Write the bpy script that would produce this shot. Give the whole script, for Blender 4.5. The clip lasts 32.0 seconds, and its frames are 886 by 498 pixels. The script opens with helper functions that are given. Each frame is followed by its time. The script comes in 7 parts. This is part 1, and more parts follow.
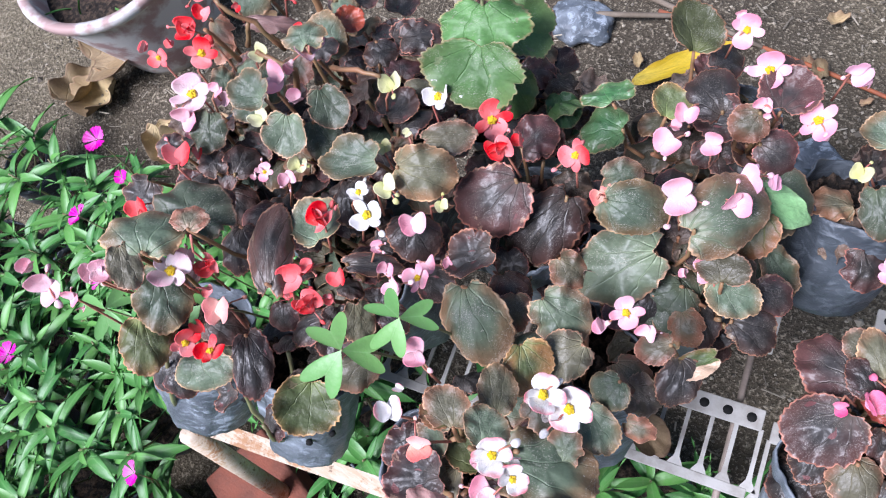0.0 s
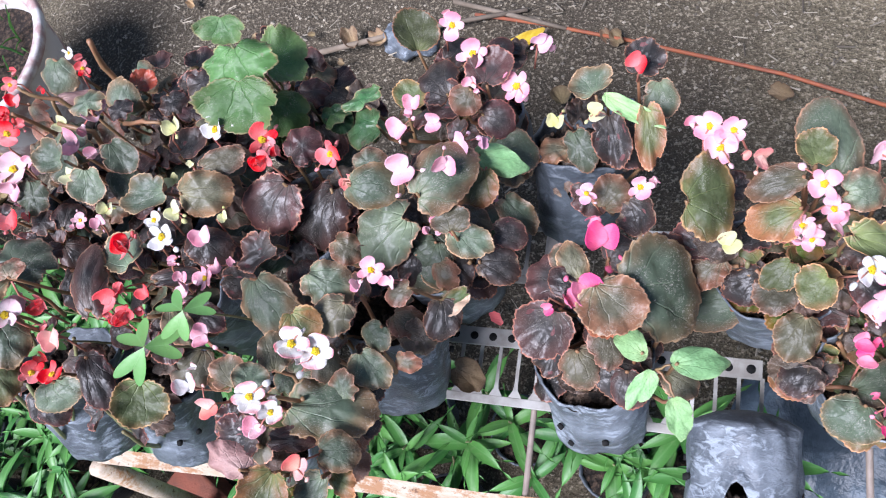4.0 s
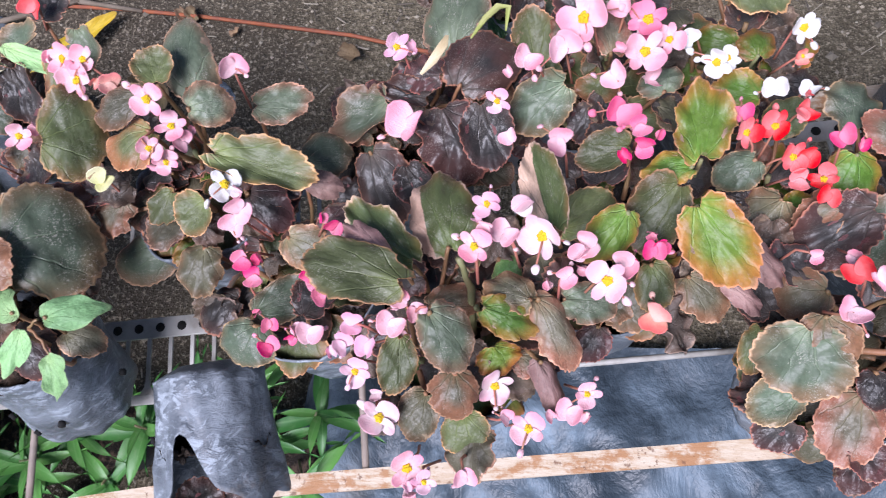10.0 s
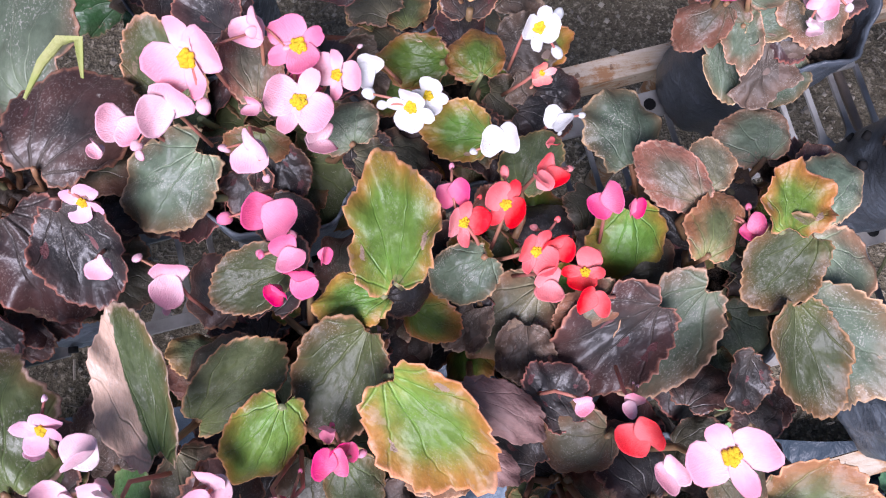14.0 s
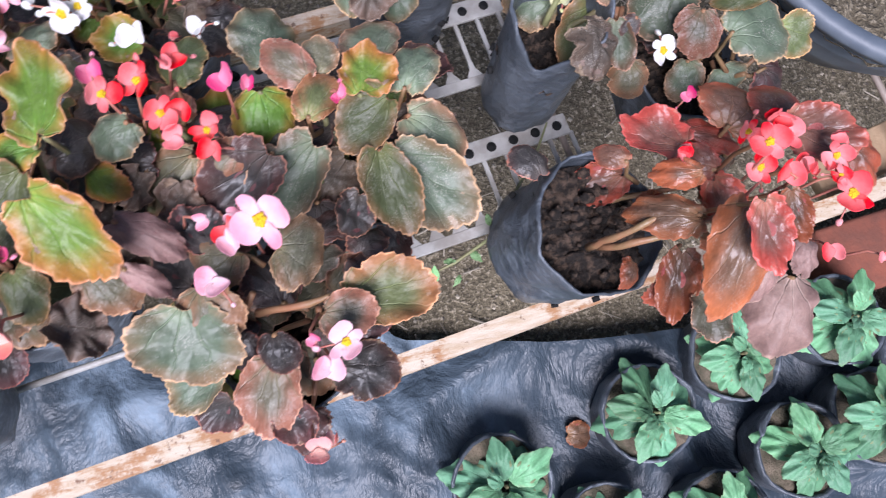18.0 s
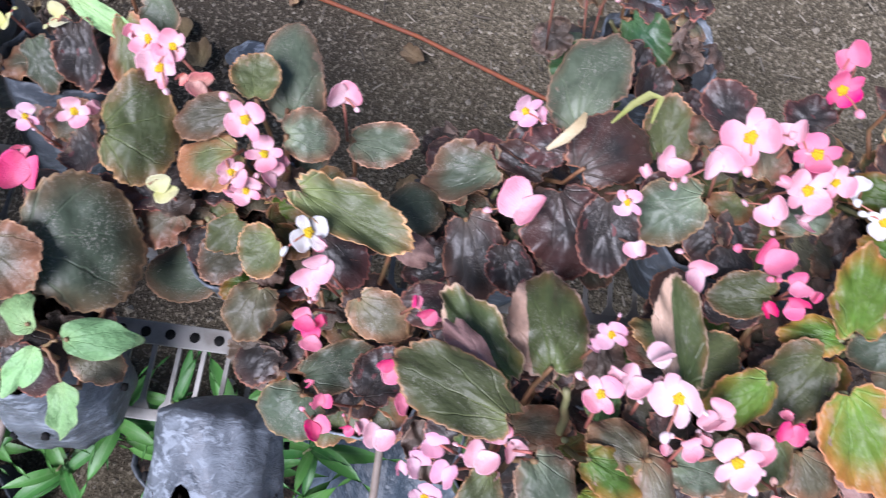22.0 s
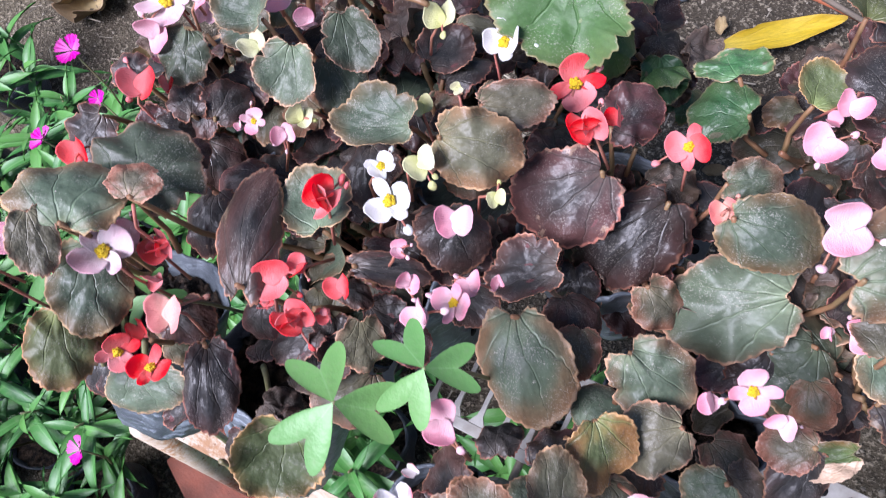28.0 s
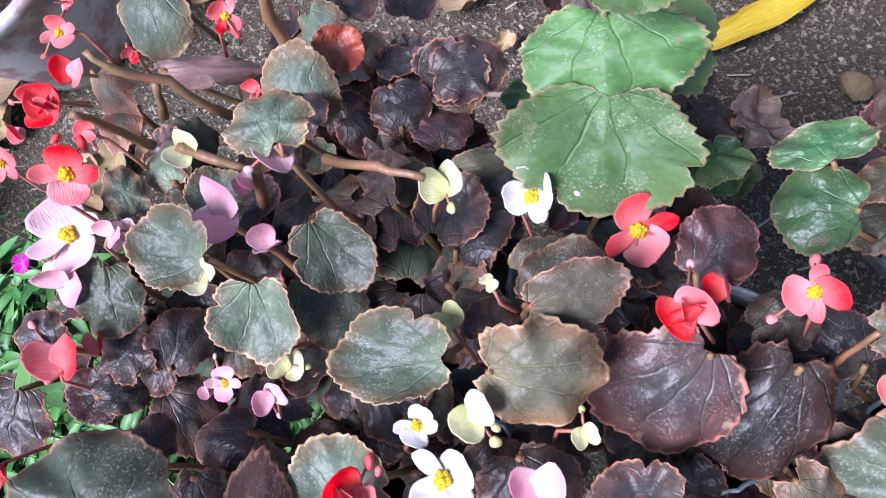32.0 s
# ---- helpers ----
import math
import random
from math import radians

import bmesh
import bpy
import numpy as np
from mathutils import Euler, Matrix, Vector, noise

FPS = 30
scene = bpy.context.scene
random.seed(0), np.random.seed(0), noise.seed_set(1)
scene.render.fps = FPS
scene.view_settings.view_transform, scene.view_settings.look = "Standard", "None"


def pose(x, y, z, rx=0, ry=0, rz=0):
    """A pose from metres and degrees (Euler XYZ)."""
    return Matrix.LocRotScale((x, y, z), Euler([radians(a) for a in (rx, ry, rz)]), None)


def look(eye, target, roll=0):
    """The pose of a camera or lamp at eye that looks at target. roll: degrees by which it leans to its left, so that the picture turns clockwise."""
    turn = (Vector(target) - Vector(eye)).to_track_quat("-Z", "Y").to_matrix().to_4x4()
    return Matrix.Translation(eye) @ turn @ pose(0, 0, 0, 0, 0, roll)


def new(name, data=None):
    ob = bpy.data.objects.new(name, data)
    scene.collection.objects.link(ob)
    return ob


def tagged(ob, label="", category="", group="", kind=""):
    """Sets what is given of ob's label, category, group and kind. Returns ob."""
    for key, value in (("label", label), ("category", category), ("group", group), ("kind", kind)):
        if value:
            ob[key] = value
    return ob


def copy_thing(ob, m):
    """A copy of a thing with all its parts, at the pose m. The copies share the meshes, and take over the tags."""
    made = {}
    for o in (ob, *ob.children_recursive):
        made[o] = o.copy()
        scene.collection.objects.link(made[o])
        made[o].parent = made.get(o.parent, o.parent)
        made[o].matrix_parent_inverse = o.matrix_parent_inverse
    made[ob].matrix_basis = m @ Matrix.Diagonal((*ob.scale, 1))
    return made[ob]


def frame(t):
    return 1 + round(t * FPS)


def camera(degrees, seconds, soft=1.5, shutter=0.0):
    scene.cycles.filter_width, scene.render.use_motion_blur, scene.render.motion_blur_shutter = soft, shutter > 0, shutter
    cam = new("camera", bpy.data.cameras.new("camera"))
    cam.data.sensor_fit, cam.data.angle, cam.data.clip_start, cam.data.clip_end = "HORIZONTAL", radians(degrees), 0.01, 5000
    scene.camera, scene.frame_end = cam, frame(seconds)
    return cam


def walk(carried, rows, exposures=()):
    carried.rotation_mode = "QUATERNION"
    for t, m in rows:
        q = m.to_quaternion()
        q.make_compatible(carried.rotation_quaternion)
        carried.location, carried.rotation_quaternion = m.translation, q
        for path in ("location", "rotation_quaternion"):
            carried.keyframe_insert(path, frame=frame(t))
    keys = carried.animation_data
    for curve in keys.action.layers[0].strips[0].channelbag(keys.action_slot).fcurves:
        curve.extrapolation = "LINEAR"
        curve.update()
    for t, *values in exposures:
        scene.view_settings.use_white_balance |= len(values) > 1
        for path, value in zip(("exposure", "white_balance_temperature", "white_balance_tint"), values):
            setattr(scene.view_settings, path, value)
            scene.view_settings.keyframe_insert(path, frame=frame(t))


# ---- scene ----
cam = camera(60.13, 32.0, soft=1.1, shutter=0.3)
PATH = [
    (0, 0.009, -0.0037, 1.1474, 20.47, 14.06, 28.1),
    (0.5, 0.0267, 0.0153, 1.1548, 19.92, 14.95, 25.66),
    (1, 0.0524, 0.0205, 1.1576, 19.54, 15.64, 23.53),
    (1.5, 0.0819, 0.0255, 1.1617, 19.21, 16.01, 21.8),
    (2, 0.1124, 0.0258, 1.1606, 18.97, 16.21, 20.44),
    (2.5, 0.1377, 0.0216, 1.1663, 18.84, 16.44, 19.03),
    (3, 0.166, 0.0072, 1.1771, 18.76, 16.64, 18.14),
    (3.5, 0.1967, 0.0024, 1.19, 18.94, 16.73, 17.14),
    (5.5, 0.3181, -0.0213, 1.2047, 20.02, 16.7, 13.72),
    (6, 0.3385, -0.0284, 1.2036, 20.21, 16.39, 13.38),
    (6.5, 0.3652, -0.0347, 1.1944, 20.48, 16.32, 13.06),
    (7, 0.3869, -0.0327, 1.1833, 20.45, 15.89, 12.76),
    (7.5, 0.4159, -0.022, 1.1676, 20.27, 14.7, 12.01),
    (8, 0.4482, -0.0146, 1.1467, 19.99, 12.55, 9.94),
    (8.5, 0.482, -0.0136, 1.1226, 19.72, 10.88, 7.68),
    (9, 0.5038, -0.0103, 1.1045, 18.99, 9.61, 6.11),
    (9.5, 0.5285, -0.005, 1.0862, 18.4, 7.8, 4.61),
    (10, 0.5485, 0.0045, 1.0742, 17.83, 6.17, 2.89),
    (10.5, 0.5718, 0.0184, 1.0615, 17.38, 5.15, 1.6),
    (11, 0.5948, 0.0536, 1.0245, 16.47, 3.82, 0.36),
    (11.5, 0.6181, 0.0912, 0.9882, 15.43, 2.63, -1.27),
    (12, 0.6533, 0.1057, 0.9616, 14.15, 1.7, -3.32),
    (12.5, 0.6673, 0.1226, 0.9349, 12.45, 0.18, -4.82),
    (13, 0.6654, 0.1392, 0.9163, 11.24, -0.54, -5.48),
    (13.5, 0.6637, 0.1699, 0.9063, 10.37, -1.14, -6.78),
    (15.5, 0.7315, 0.2011, 0.9312, 8.46, -2.99, -12.25),
    (16, 0.7841, 0.1468, 0.9699, 9.78, -2.66, -14.17),
    (16.5, 0.834, 0.117, 0.9808, 11.17, -3.51, -15.69),
    (17, 0.8697, 0.0834, 0.9868, 11.81, -4.12, -17),
    (17.5, 0.858, 0.0609, 1.0023, 12.02, -5.03, -16.92),
    (18, 0.8054, 0.0338, 1.0196, 12.13, -6.11, -13.51),
    (18.5, 0.7551, 0.0225, 1.0227, 12.41, -5.15, -9.24),
    (19, 0.6992, 0.0215, 1.0264, 13.04, -3.77, -4.51),
    (19.5, 0.64, 0.0314, 1.0355, 13.95, -2.63, -0.14),
    (20, 0.6051, 0.0505, 1.0415, 15.16, -1.47, 3.01),
    (20.5, 0.5792, 0.068, 1.041, 16.32, -1.39, 5.07),
    (21, 0.5433, 0.0742, 1.0377, 16.61, -1.26, 7.34),
    (21.5, 0.4963, 0.0772, 1.0336, 16.59, -1.13, 10.41),
    (22, 0.4405, 0.0843, 1.0321, 16.99, -0.37, 14.5),
    (22.5, 0.383, 0.0818, 1.0329, 17.49, 1.84, 19.27),
    (23, 0.3452, 0.0754, 1.0343, 17.96, 3.31, 23.26),
    (23.5, 0.3169, 0.0847, 1.0318, 18.31, 4.1, 26.35),
    (24, 0.2769, 0.0809, 1.0264, 18.57, 6.05, 30.04),
    (24.5, 0.2228, 0.0615, 1.013, 18.46, 7.09, 31.91),
    (25, 0.1648, 0.0284, 0.9953, 18.8, 7.14, 34.71),
    (25.5, 0.1124, -0.0058, 0.997, 19.11, 7.22, 37.31),
    (26, 0.062, -0.0287, 0.9958, 19.2, 8.15, 38.58),
    (26.5, 0.0155, -0.0251, 0.9992, 19.37, 9.25, 39.43),
    (28.5, -0.116, 0.0667, 1.0041, 17.79, 12.72, 32.52),
    (29, -0.1378, 0.0758, 1.0019, 18.42, 12.37, 31.67),
    (29.5, -0.1503, 0.0878, 1.0047, 18.39, 12.59, 30.78),
    (30, -0.1729, 0.1062, 0.9987, 17.54, 12.8, 28.82),
    (30.5, -0.2114, 0.1315, 0.9669, 17, 13.56, 26.54),
    (31, -0.2228, 0.1503, 0.9482, 15.73, 14.02, 24.02),
    (31.5, -0.2163, 0.1603, 0.9304, 14.67, 14.15, 21.99),
    (32, -0.2045, 0.1515, 0.93, 14.22, 13.88, 21),
]
walk(cam, [(t, pose(x, y, z, rx, ry, rz)) for t, x, y, z, rx, ry, rz in PATH],
     exposures=[(0.0, 0.65, 6070, 16), (6.0, 0.58, 6110, 16), (9.0, 0.40, 6150, 17), (12.5, 0.38, 6230, 26), (15.5, 0.50, 5980, 22), (17.5, 0.47, 6140, 19),
                (20.0, 0.35, 6330, 26), (21.5, 0.35, 6160, 21), (24.0, 0.45, 5920, 15), (26.0, 0.52, 6050, 18), (29.0, 0.63, 5960, 21), (32.0, 0.67, 5800, 22)])

# world and sun: bright, thin overcast
world = bpy.data.worlds.new("sky")
scene.world = world
world.use_nodes = True
wn = world.node_tree.nodes
sky = wn.new("ShaderNodeTexSky")
sky.sky_type, sky.sun_disc = "NISHITA", False
sky.sun_elevation, sky.sun_rotation = radians(58), radians(200)
sky.dust_density, sky.air_density = 1.0, 1.0
wn["Background"].inputs[1].default_value = 0.062
world.node_tree.links.new(sky.outputs[0], wn["Background"].inputs[0])
sun = new("sun", bpy.data.lights.new("sun", "SUN"))
sun.data.energy, sun.data.angle, sun.data.color = 4.4, radians(30), (0.975, 0.975, 1.05)
sun.matrix_world = look((-0.6, -1.4, 2.4), (0, 0, 0))

rng = random.Random(11)


# ---- materials ----
class Nodes:
    """A small helper for building node materials."""

    def __init__(self, name):
        self.mat = bpy.data.materials.new(name)
        self.mat.use_nodes = True
        self.t = self.mat.node_tree
        self.b = self.t.nodes["Principled BSDF"]
        self.co = self.t.nodes.new("ShaderNodeTexCoord").outputs["Object"]
        self.rand = self.t.nodes.new("ShaderNodeObjectInfo").outputs["Random"]

    def put(self, sock, v):
        if isinstance(v, bpy.types.NodeSocket):
            self.t.links.new(v, sock)
        elif isinstance(v, tuple) and len(v) == 3 and sock.type == "RGBA":
            sock.default_value = (*v, 1)
        else:
            sock.default_value = v

    def math(self, op, a, b=0.0, c=0.0):
        n = self.t.nodes.new("ShaderNodeMath")
        n.operation = op
        for s, v in zip(n.inputs, (a, b, c)):
            self.put(s, v)
        return n.outputs[0]

    def vec(self, op, a, b):
        n = self.t.nodes.new("ShaderNodeVectorMath")
        n.operation = op
        self.put(n.inputs[0], a), self.put(n.inputs[1], b)
        return n.outputs[0]

    def noise(self, scale, detail=4.0, rough=0.6, co=None, distort=0.0):
        n = self.t.nodes.new("ShaderNodeTexNoise")
        self.put(n.inputs["Vector"], co or self.co)
        n.inputs["Scale"].default_value, n.inputs["Detail"].default_value = scale, detail
        n.inputs["Roughness"].default_value, n.inputs["Distortion"].default_value = rough, distort
        return n.outputs["Fac"]

    def step(self, v, lo, hi, to0=0.0, to1=1.0):
        n = self.t.nodes.new("ShaderNodeMapRange")
        n.interpolation_type = "SMOOTHSTEP"
        for s, x in zip(n.inputs, (v, lo, hi, to0, to1)):
            self.put(s, x)
        return n.outputs[0]

    def mix(self, f, a, b):
        n = self.t.nodes.new("ShaderNodeMix")
        n.data_type = "RGBA"
        self.put(n.inputs[0], f), self.put(n.inputs[6], a), self.put(n.inputs[7], b)
        return n.outputs[2]

    def attr(self, name):
        n = self.t.nodes.new("ShaderNodeAttribute")
        n.attribute_name = name
        return n.outputs["Fac"]

    def xyz(self, v):
        n = self.t.nodes.new("ShaderNodeSeparateXYZ")
        self.put(n.inputs[0], v)
        return n.outputs

    def bump(self, h, strength=0.3, dist=0.002):
        n = self.t.nodes.new("ShaderNodeBump")
        n.inputs["Strength"].default_value, n.inputs["Distance"].default_value = strength, dist
        self.put(n.inputs["Height"], h)
        self.put(self.b.inputs["Normal"], n.outputs[0])

    def done(self, colour, rough=0.5, **more):
        self.put(self.b.inputs["Base Color"], colour)
        self.put(self.b.inputs["Roughness"], rough)
        for k, v in more.items():
            self.put(self.b.inputs[k.replace("_", " ")], v)
        return self.mat


def leaf_material(name, inner, outer, edge, vein, dust=0.5, rough=0.32, turn_at=0.62, dry=0.0, vary=0.7):
    """A leaf that is one colour in the middle and another towards the margin, with a thin dry edge, pale veins and specks of dust."""
    m = Nodes(name)
    off = m.vec("ADD", m.co, m.math("MULTIPLY", m.rand, 37.0))
    x, y, z = m.xyz(m.co)
    px = m.math("SUBTRACT", x, 0.06)
    r = m.math("SQRT", m.math("ADD", m.math("MULTIPLY", px, px), m.math("MULTIPLY", y, y)))
    a = m.math("ADD", m.math("ARCTAN2", y, px), m.math("MULTIPLY", m.math("SUBTRACT", m.noise(3.0, 2.0, co=off), 0.5), 0.35))
    d = m.math("MULTIPLY", m.math("PINGPONG", m.math("ADD", a, 10.4 - 0.2), 0.26), r)
    line = m.math("MULTIPLY", m.step(d, 0.0, 0.014, 1.0, 0.0), m.step(r, 0.25, 0.85, 1.0, 0.15))
    wide = m.math("MULTIPLY", m.step(d, 0.0, 0.06, 1.0, 0.0), m.step(r, 0.15, 0.8, 1.0, 0.1))
    rim = m.attr("rim")
    blot = m.noise(2.6, 4.0, co=off)
    drift = m.math("MULTIPLY", m.math("SUBTRACT", blot, 0.5), 0.55)
    late = m.math("MULTIPLY", m.math("SUBTRACT", m.math("FRACT", m.math("MULTIPLY", m.rand, 5.7)), 0.5), vary)
    c = m.mix(m.step(m.math("ADD", m.math("ADD", rim, drift), late), turn_at - 0.35, turn_at + 0.38), inner, outer)
    c = m.mix(m.math("MULTIPLY", wide, 0.6), c, inner)
    c = m.mix(m.math("MULTIPLY", line, 0.34), c, vein)
    c = m.mix(m.step(r, 0.40, 0.02, 0.0, 0.55), c, vein)
    margin = m.math("ADD", rim, m.math("MULTIPLY", m.math("SUBTRACT", m.noise(7.0, 4.0, co=off), 0.5), 0.16))
    c = m.mix(m.step(margin, 0.93, 1.0, 0.0, 0.85), c, edge)
    # here and there the margin has dried and gone tan
    scorch = m.math("ADD", m.math("MULTIPLY", m.noise(3.4, 5.0, 0.65, co=off), 1.3), m.math("ADD", m.math("MULTIPLY", rim, 0.42), m.math("MULTIPLY", m.math("FRACT", m.math("MULTIPLY", m.rand, 11.9)), 0.16)))
    scorch = m.math("MULTIPLY", m.step(scorch, 1.27, 1.30), min(1.0, dust * 1.2))
    c = m.mix(m.math("MULTIPLY", scorch, 0.75), c, (0.30, 0.21, 0.14))
    if dry:
        limit = m.math("ADD", 0.06, m.math("MULTIPLY", m.math("FRACT", m.math("MULTIPLY", m.rand, 3.1)), 0.28))
        patch = m.math("SUBTRACT", m.math("ADD", m.math("MULTIPLY", y, dry), m.math("MULTIPLY", m.math("SUBTRACT", m.noise(2.5, 4.0, co=off), 0.5), 0.35)), limit)
        c = m.mix(m.step(patch, 0.0, 0.02, 0.0, 0.95), c, edge)
    hs = m.t.nodes.new("ShaderNodeHueSaturation")
    m.put(hs.inputs["Value"], m.math("ADD", m.math("MULTIPLY", m.rand, 0.8), 0.62)), m.put(hs.inputs["Color"], c)
    m.put(hs.inputs["Hue"], m.math("ADD", 0.485, m.math("MULTIPLY", m.math("FRACT", m.math("MULTIPLY", m.rand, 7.3)), 0.03)))
    mottle = m.step(m.noise(14.0, 5.0, 0.7, co=off), 0.32, 0.68, 0.88, 1.12)
    shade = m.t.nodes.new("ShaderNodeHueSaturation")
    m.put(shade.inputs["Color"], hs.outputs[0]), m.put(shade.inputs["Value"], mottle)
    specks = m.math("MULTIPLY", m.step(m.noise(55.0, 3.0, 0.7, co=off), 0.55, 0.62), m.step(m.noise(3.0, 3.0, co=off), 0.42, 0.60))
    scabs = m.math("MULTIPLY", m.step(m.noise(16.0, 5.0, 0.8, co=off), 0.62, 0.68), m.step(m.noise(2.0, 2.0, co=off), 0.47, 0.56))
    dirt = m.math("MULTIPLY", m.math("MAXIMUM", m.math("MULTIPLY", specks, 0.42), m.math("MULTIPLY", scabs, 0.8)), dust)
    c = m.mix(dirt, shade.outputs[0], (0.58, 0.54, 0.47))
    m.bump(m.math("ADD", m.math("MULTIPLY", line, -0.4), m.math("ADD", m.math("MULTIPLY", m.noise(40.0, 2.0, co=off), 0.06), m.math("MULTIPLY", m.noise(5.0, 2.0, co=off), 0.6))), 0.42, 0.007)
    return m.done(c, m.math("ADD", rough, m.math("ADD", m.math("MULTIPLY", dirt, 0.35), m.math("MULTIPLY", blot, 0.15))), Specular_IOR_Level=0.45)


def plain_material(name, main, second, scale=8.0, rough=0.6, bump=0.4, dist=0.004, metal=0.0, lo=0.35, hi=0.68):
    m = Nodes(name)
    off = m.vec("ADD", m.co, m.math("MULTIPLY", m.rand, 19.0))
    c = m.mix(m.step(m.noise(scale, 5.0, co=off), lo, hi), main, second)
    fine = m.noise(scale * 9, 4.0, co=off)
    m.bump(m.math("ADD", m.noise(scale, 5.0, co=off), m.math("MULTIPLY", fine, 0.4)), bump, dist)
    return m.done(c, m.math("ADD", rough - 0.1, m.math("MULTIPLY", fine, 0.2)), Metallic=metal)


LEAF = {
    "D": leaf_material("bronze_green_leaf", (0.092, 0.122, 0.078), (0.215, 0.114, 0.060), (0.60, 0.36, 0.21), (0.24, 0.31, 0.19), 1.0, 0.39, 0.88, 0.0, 0.34),
    "T": leaf_material("olive_bronze_leaf", (0.082, 0.100, 0.040), (0.240, 0.108, 0.040), (0.62, 0.33, 0.16), (0.24, 0.29, 0.10), 0.6, 0.42, 0.80),
    "B": leaf_material("brown_bronze_leaf", (0.098, 0.092, 0.058), (0.225, 0.102, 0.056), (0.60, 0.33, 0.20), (0.22, 0.20, 0.11), 0.8, 0.39, 0.74),
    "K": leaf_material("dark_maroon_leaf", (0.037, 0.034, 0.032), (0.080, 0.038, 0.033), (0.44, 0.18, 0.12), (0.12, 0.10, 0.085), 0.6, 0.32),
    "O": leaf_material("olive_leaf", (0.080, 0.145, 0.020), (0.290, 0.128, 0.024), (0.54, 0.25, 0.12), (0.14, 0.30, 0.05), 0.4, 0.40, 0.74, 0.0, 0.3),
    "Q": leaf_material("scorched_olive_leaf", (0.085, 0.110, 0.040), (0.270, 0.120, 0.040), (0.64, 0.42, 0.31), (0.20, 0.29, 0.09), 0.6, 0.34, 0.70, 1.0),
    "G": leaf_material("bright_green_leaf", (0.100, 0.205, 0.060), (0.165, 0.250, 0.082), (0.40, 0.32, 0.16), (0.16, 0.32, 0.10), 0.9, 0.46, 0.85),
    "N": leaf_material("deep_green_leaf", (0.036, 0.105, 0.040), (0.062, 0.120, 0.044), (0.30, 0.22, 0.12), (0.12, 0.24, 0.10), 0.6, 0.28, 0.8),
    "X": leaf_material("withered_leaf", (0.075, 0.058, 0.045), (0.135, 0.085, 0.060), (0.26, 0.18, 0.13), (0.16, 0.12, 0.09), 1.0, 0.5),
    "P": leaf_material("curled_pink_leaf", (0.36, 0.22, 0.19), (0.30, 0.17, 0.15), (0.50, 0.31, 0.25), (0.52, 0.37, 0.31), 0.3, 0.5),
    "R": leaf_material("red_leaf", (0.120, 0.060, 0.040), (0.34, 0.075, 0.036), (0.46, 0.13, 0.08), (0.34, 0.18, 0.10), 0.5, 0.26),
    "F": leaf_material("fresh_green_leaf", (0.22, 0.41, 0.17), (0.26, 0.44, 0.20), (0.30, 0.45, 0.20), (0.34, 0.52, 0.22), 0.1, 0.5, 0.9),
}
UNDER = {k: plain_material("leaf_underside", c, tuple(v * 0.75 for v in c), 6.0, 0.55, 0.3, 0.02) for k, c in
         {"D": (0.20, 0.14, 0.11), "T": (0.34, 0.19, 0.13), "B": (0.22, 0.12, 0.09), "K": (0.16, 0.06, 0.06), "O": (0.40, 0.27, 0.19), "Q": (0.50, 0.36, 0.28), "G": (0.20, 0.26, 0.12), "N": (0.16, 0.15, 0.09), "X": (0.20, 0.14, 0.11), "P": (0.44, 0.30, 0.25), "R": (0.36, 0.09, 0.08), "F": (0.22, 0.38, 0.16)}.items()}


def petal_material(name, inner, outer, start=0.35):
    m = Nodes(name)
    x, y, z = m.xyz(m.co)
    off = m.vec("ADD", m.co, m.math("MULTIPLY", m.rand, 23.0))
    c = m.mix(m.step(m.math("ADD", x, m.math("MULTIPLY", m.noise(4.0, 3.0, co=off), 0.4)), start, 1.15), inner, outer)
    hs = m.t.nodes.new("ShaderNodeHueSaturation")
    m.put(hs.inputs["Color"], c)
    m.put(hs.inputs["Saturation"], m.math("ADD", 0.8, m.math("MULTIPLY", m.rand, 0.4)))
    m.bump(m.noise(14.0, 3.0, co=m.vec("MULTIPLY", off, (0.4, 2.5, 1.0))), 0.25, 0.03)
    return m.done(hs.outputs[0], 0.42, Specular_IOR_Level=0.25, Subsurface_Weight=0.1, Subsurface_Radius=(0.02, 0.012, 0.012), Subsurface_Scale=0.2)


PETAL = {
    "R": petal_material("scarlet_petal", (0.85, 0.215, 0.215), (0.82, 0.075, 0.085)),
    "P": petal_material("pink_petal", (0.84, 0.54, 0.58), (0.82, 0.34, 0.42)),
    "H": petal_material("deep_pink_petal", (0.82, 0.23, 0.34), (0.80, 0.12, 0.26)),
    "W": petal_material("white_petal", (0.72, 0.72, 0.69), (0.74, 0.70, 0.69)),
    "E": petal_material("pink_edged_petal", (0.80, 0.76, 0.73), (0.82, 0.30, 0.33), 0.85),
    "S": petal_material("blush_petal", (0.80, 0.66, 0.67), (0.80, 0.47, 0.53)),
    "C": petal_material("coral_petal", (0.82, 0.44, 0.35), (0.80, 0.23, 0.22)),
    "V": petal_material("pale_green_petal", (0.60, 0.60, 0.27), (0.72, 0.69, 0.42)),
    "L": petal_material("lilac_petal", (0.85, 0.56, 0.65), (0.85, 0.44, 0.56)),
    "M": petal_material("magenta_petal", (0.74, 0.14, 0.50), (0.68, 0.015, 0.38)),
}
STAMEN = plain_material("yellow_stamens", (0.92, 0.68, 0.02), (0.88, 0.56, 0.01), 40.0, 0.6, 0.5, 0.05)
STEM = plain_material("begonia_stem", (0.32, 0.15, 0.08), (0.25, 0.17, 0.08), 30.0, 0.45)
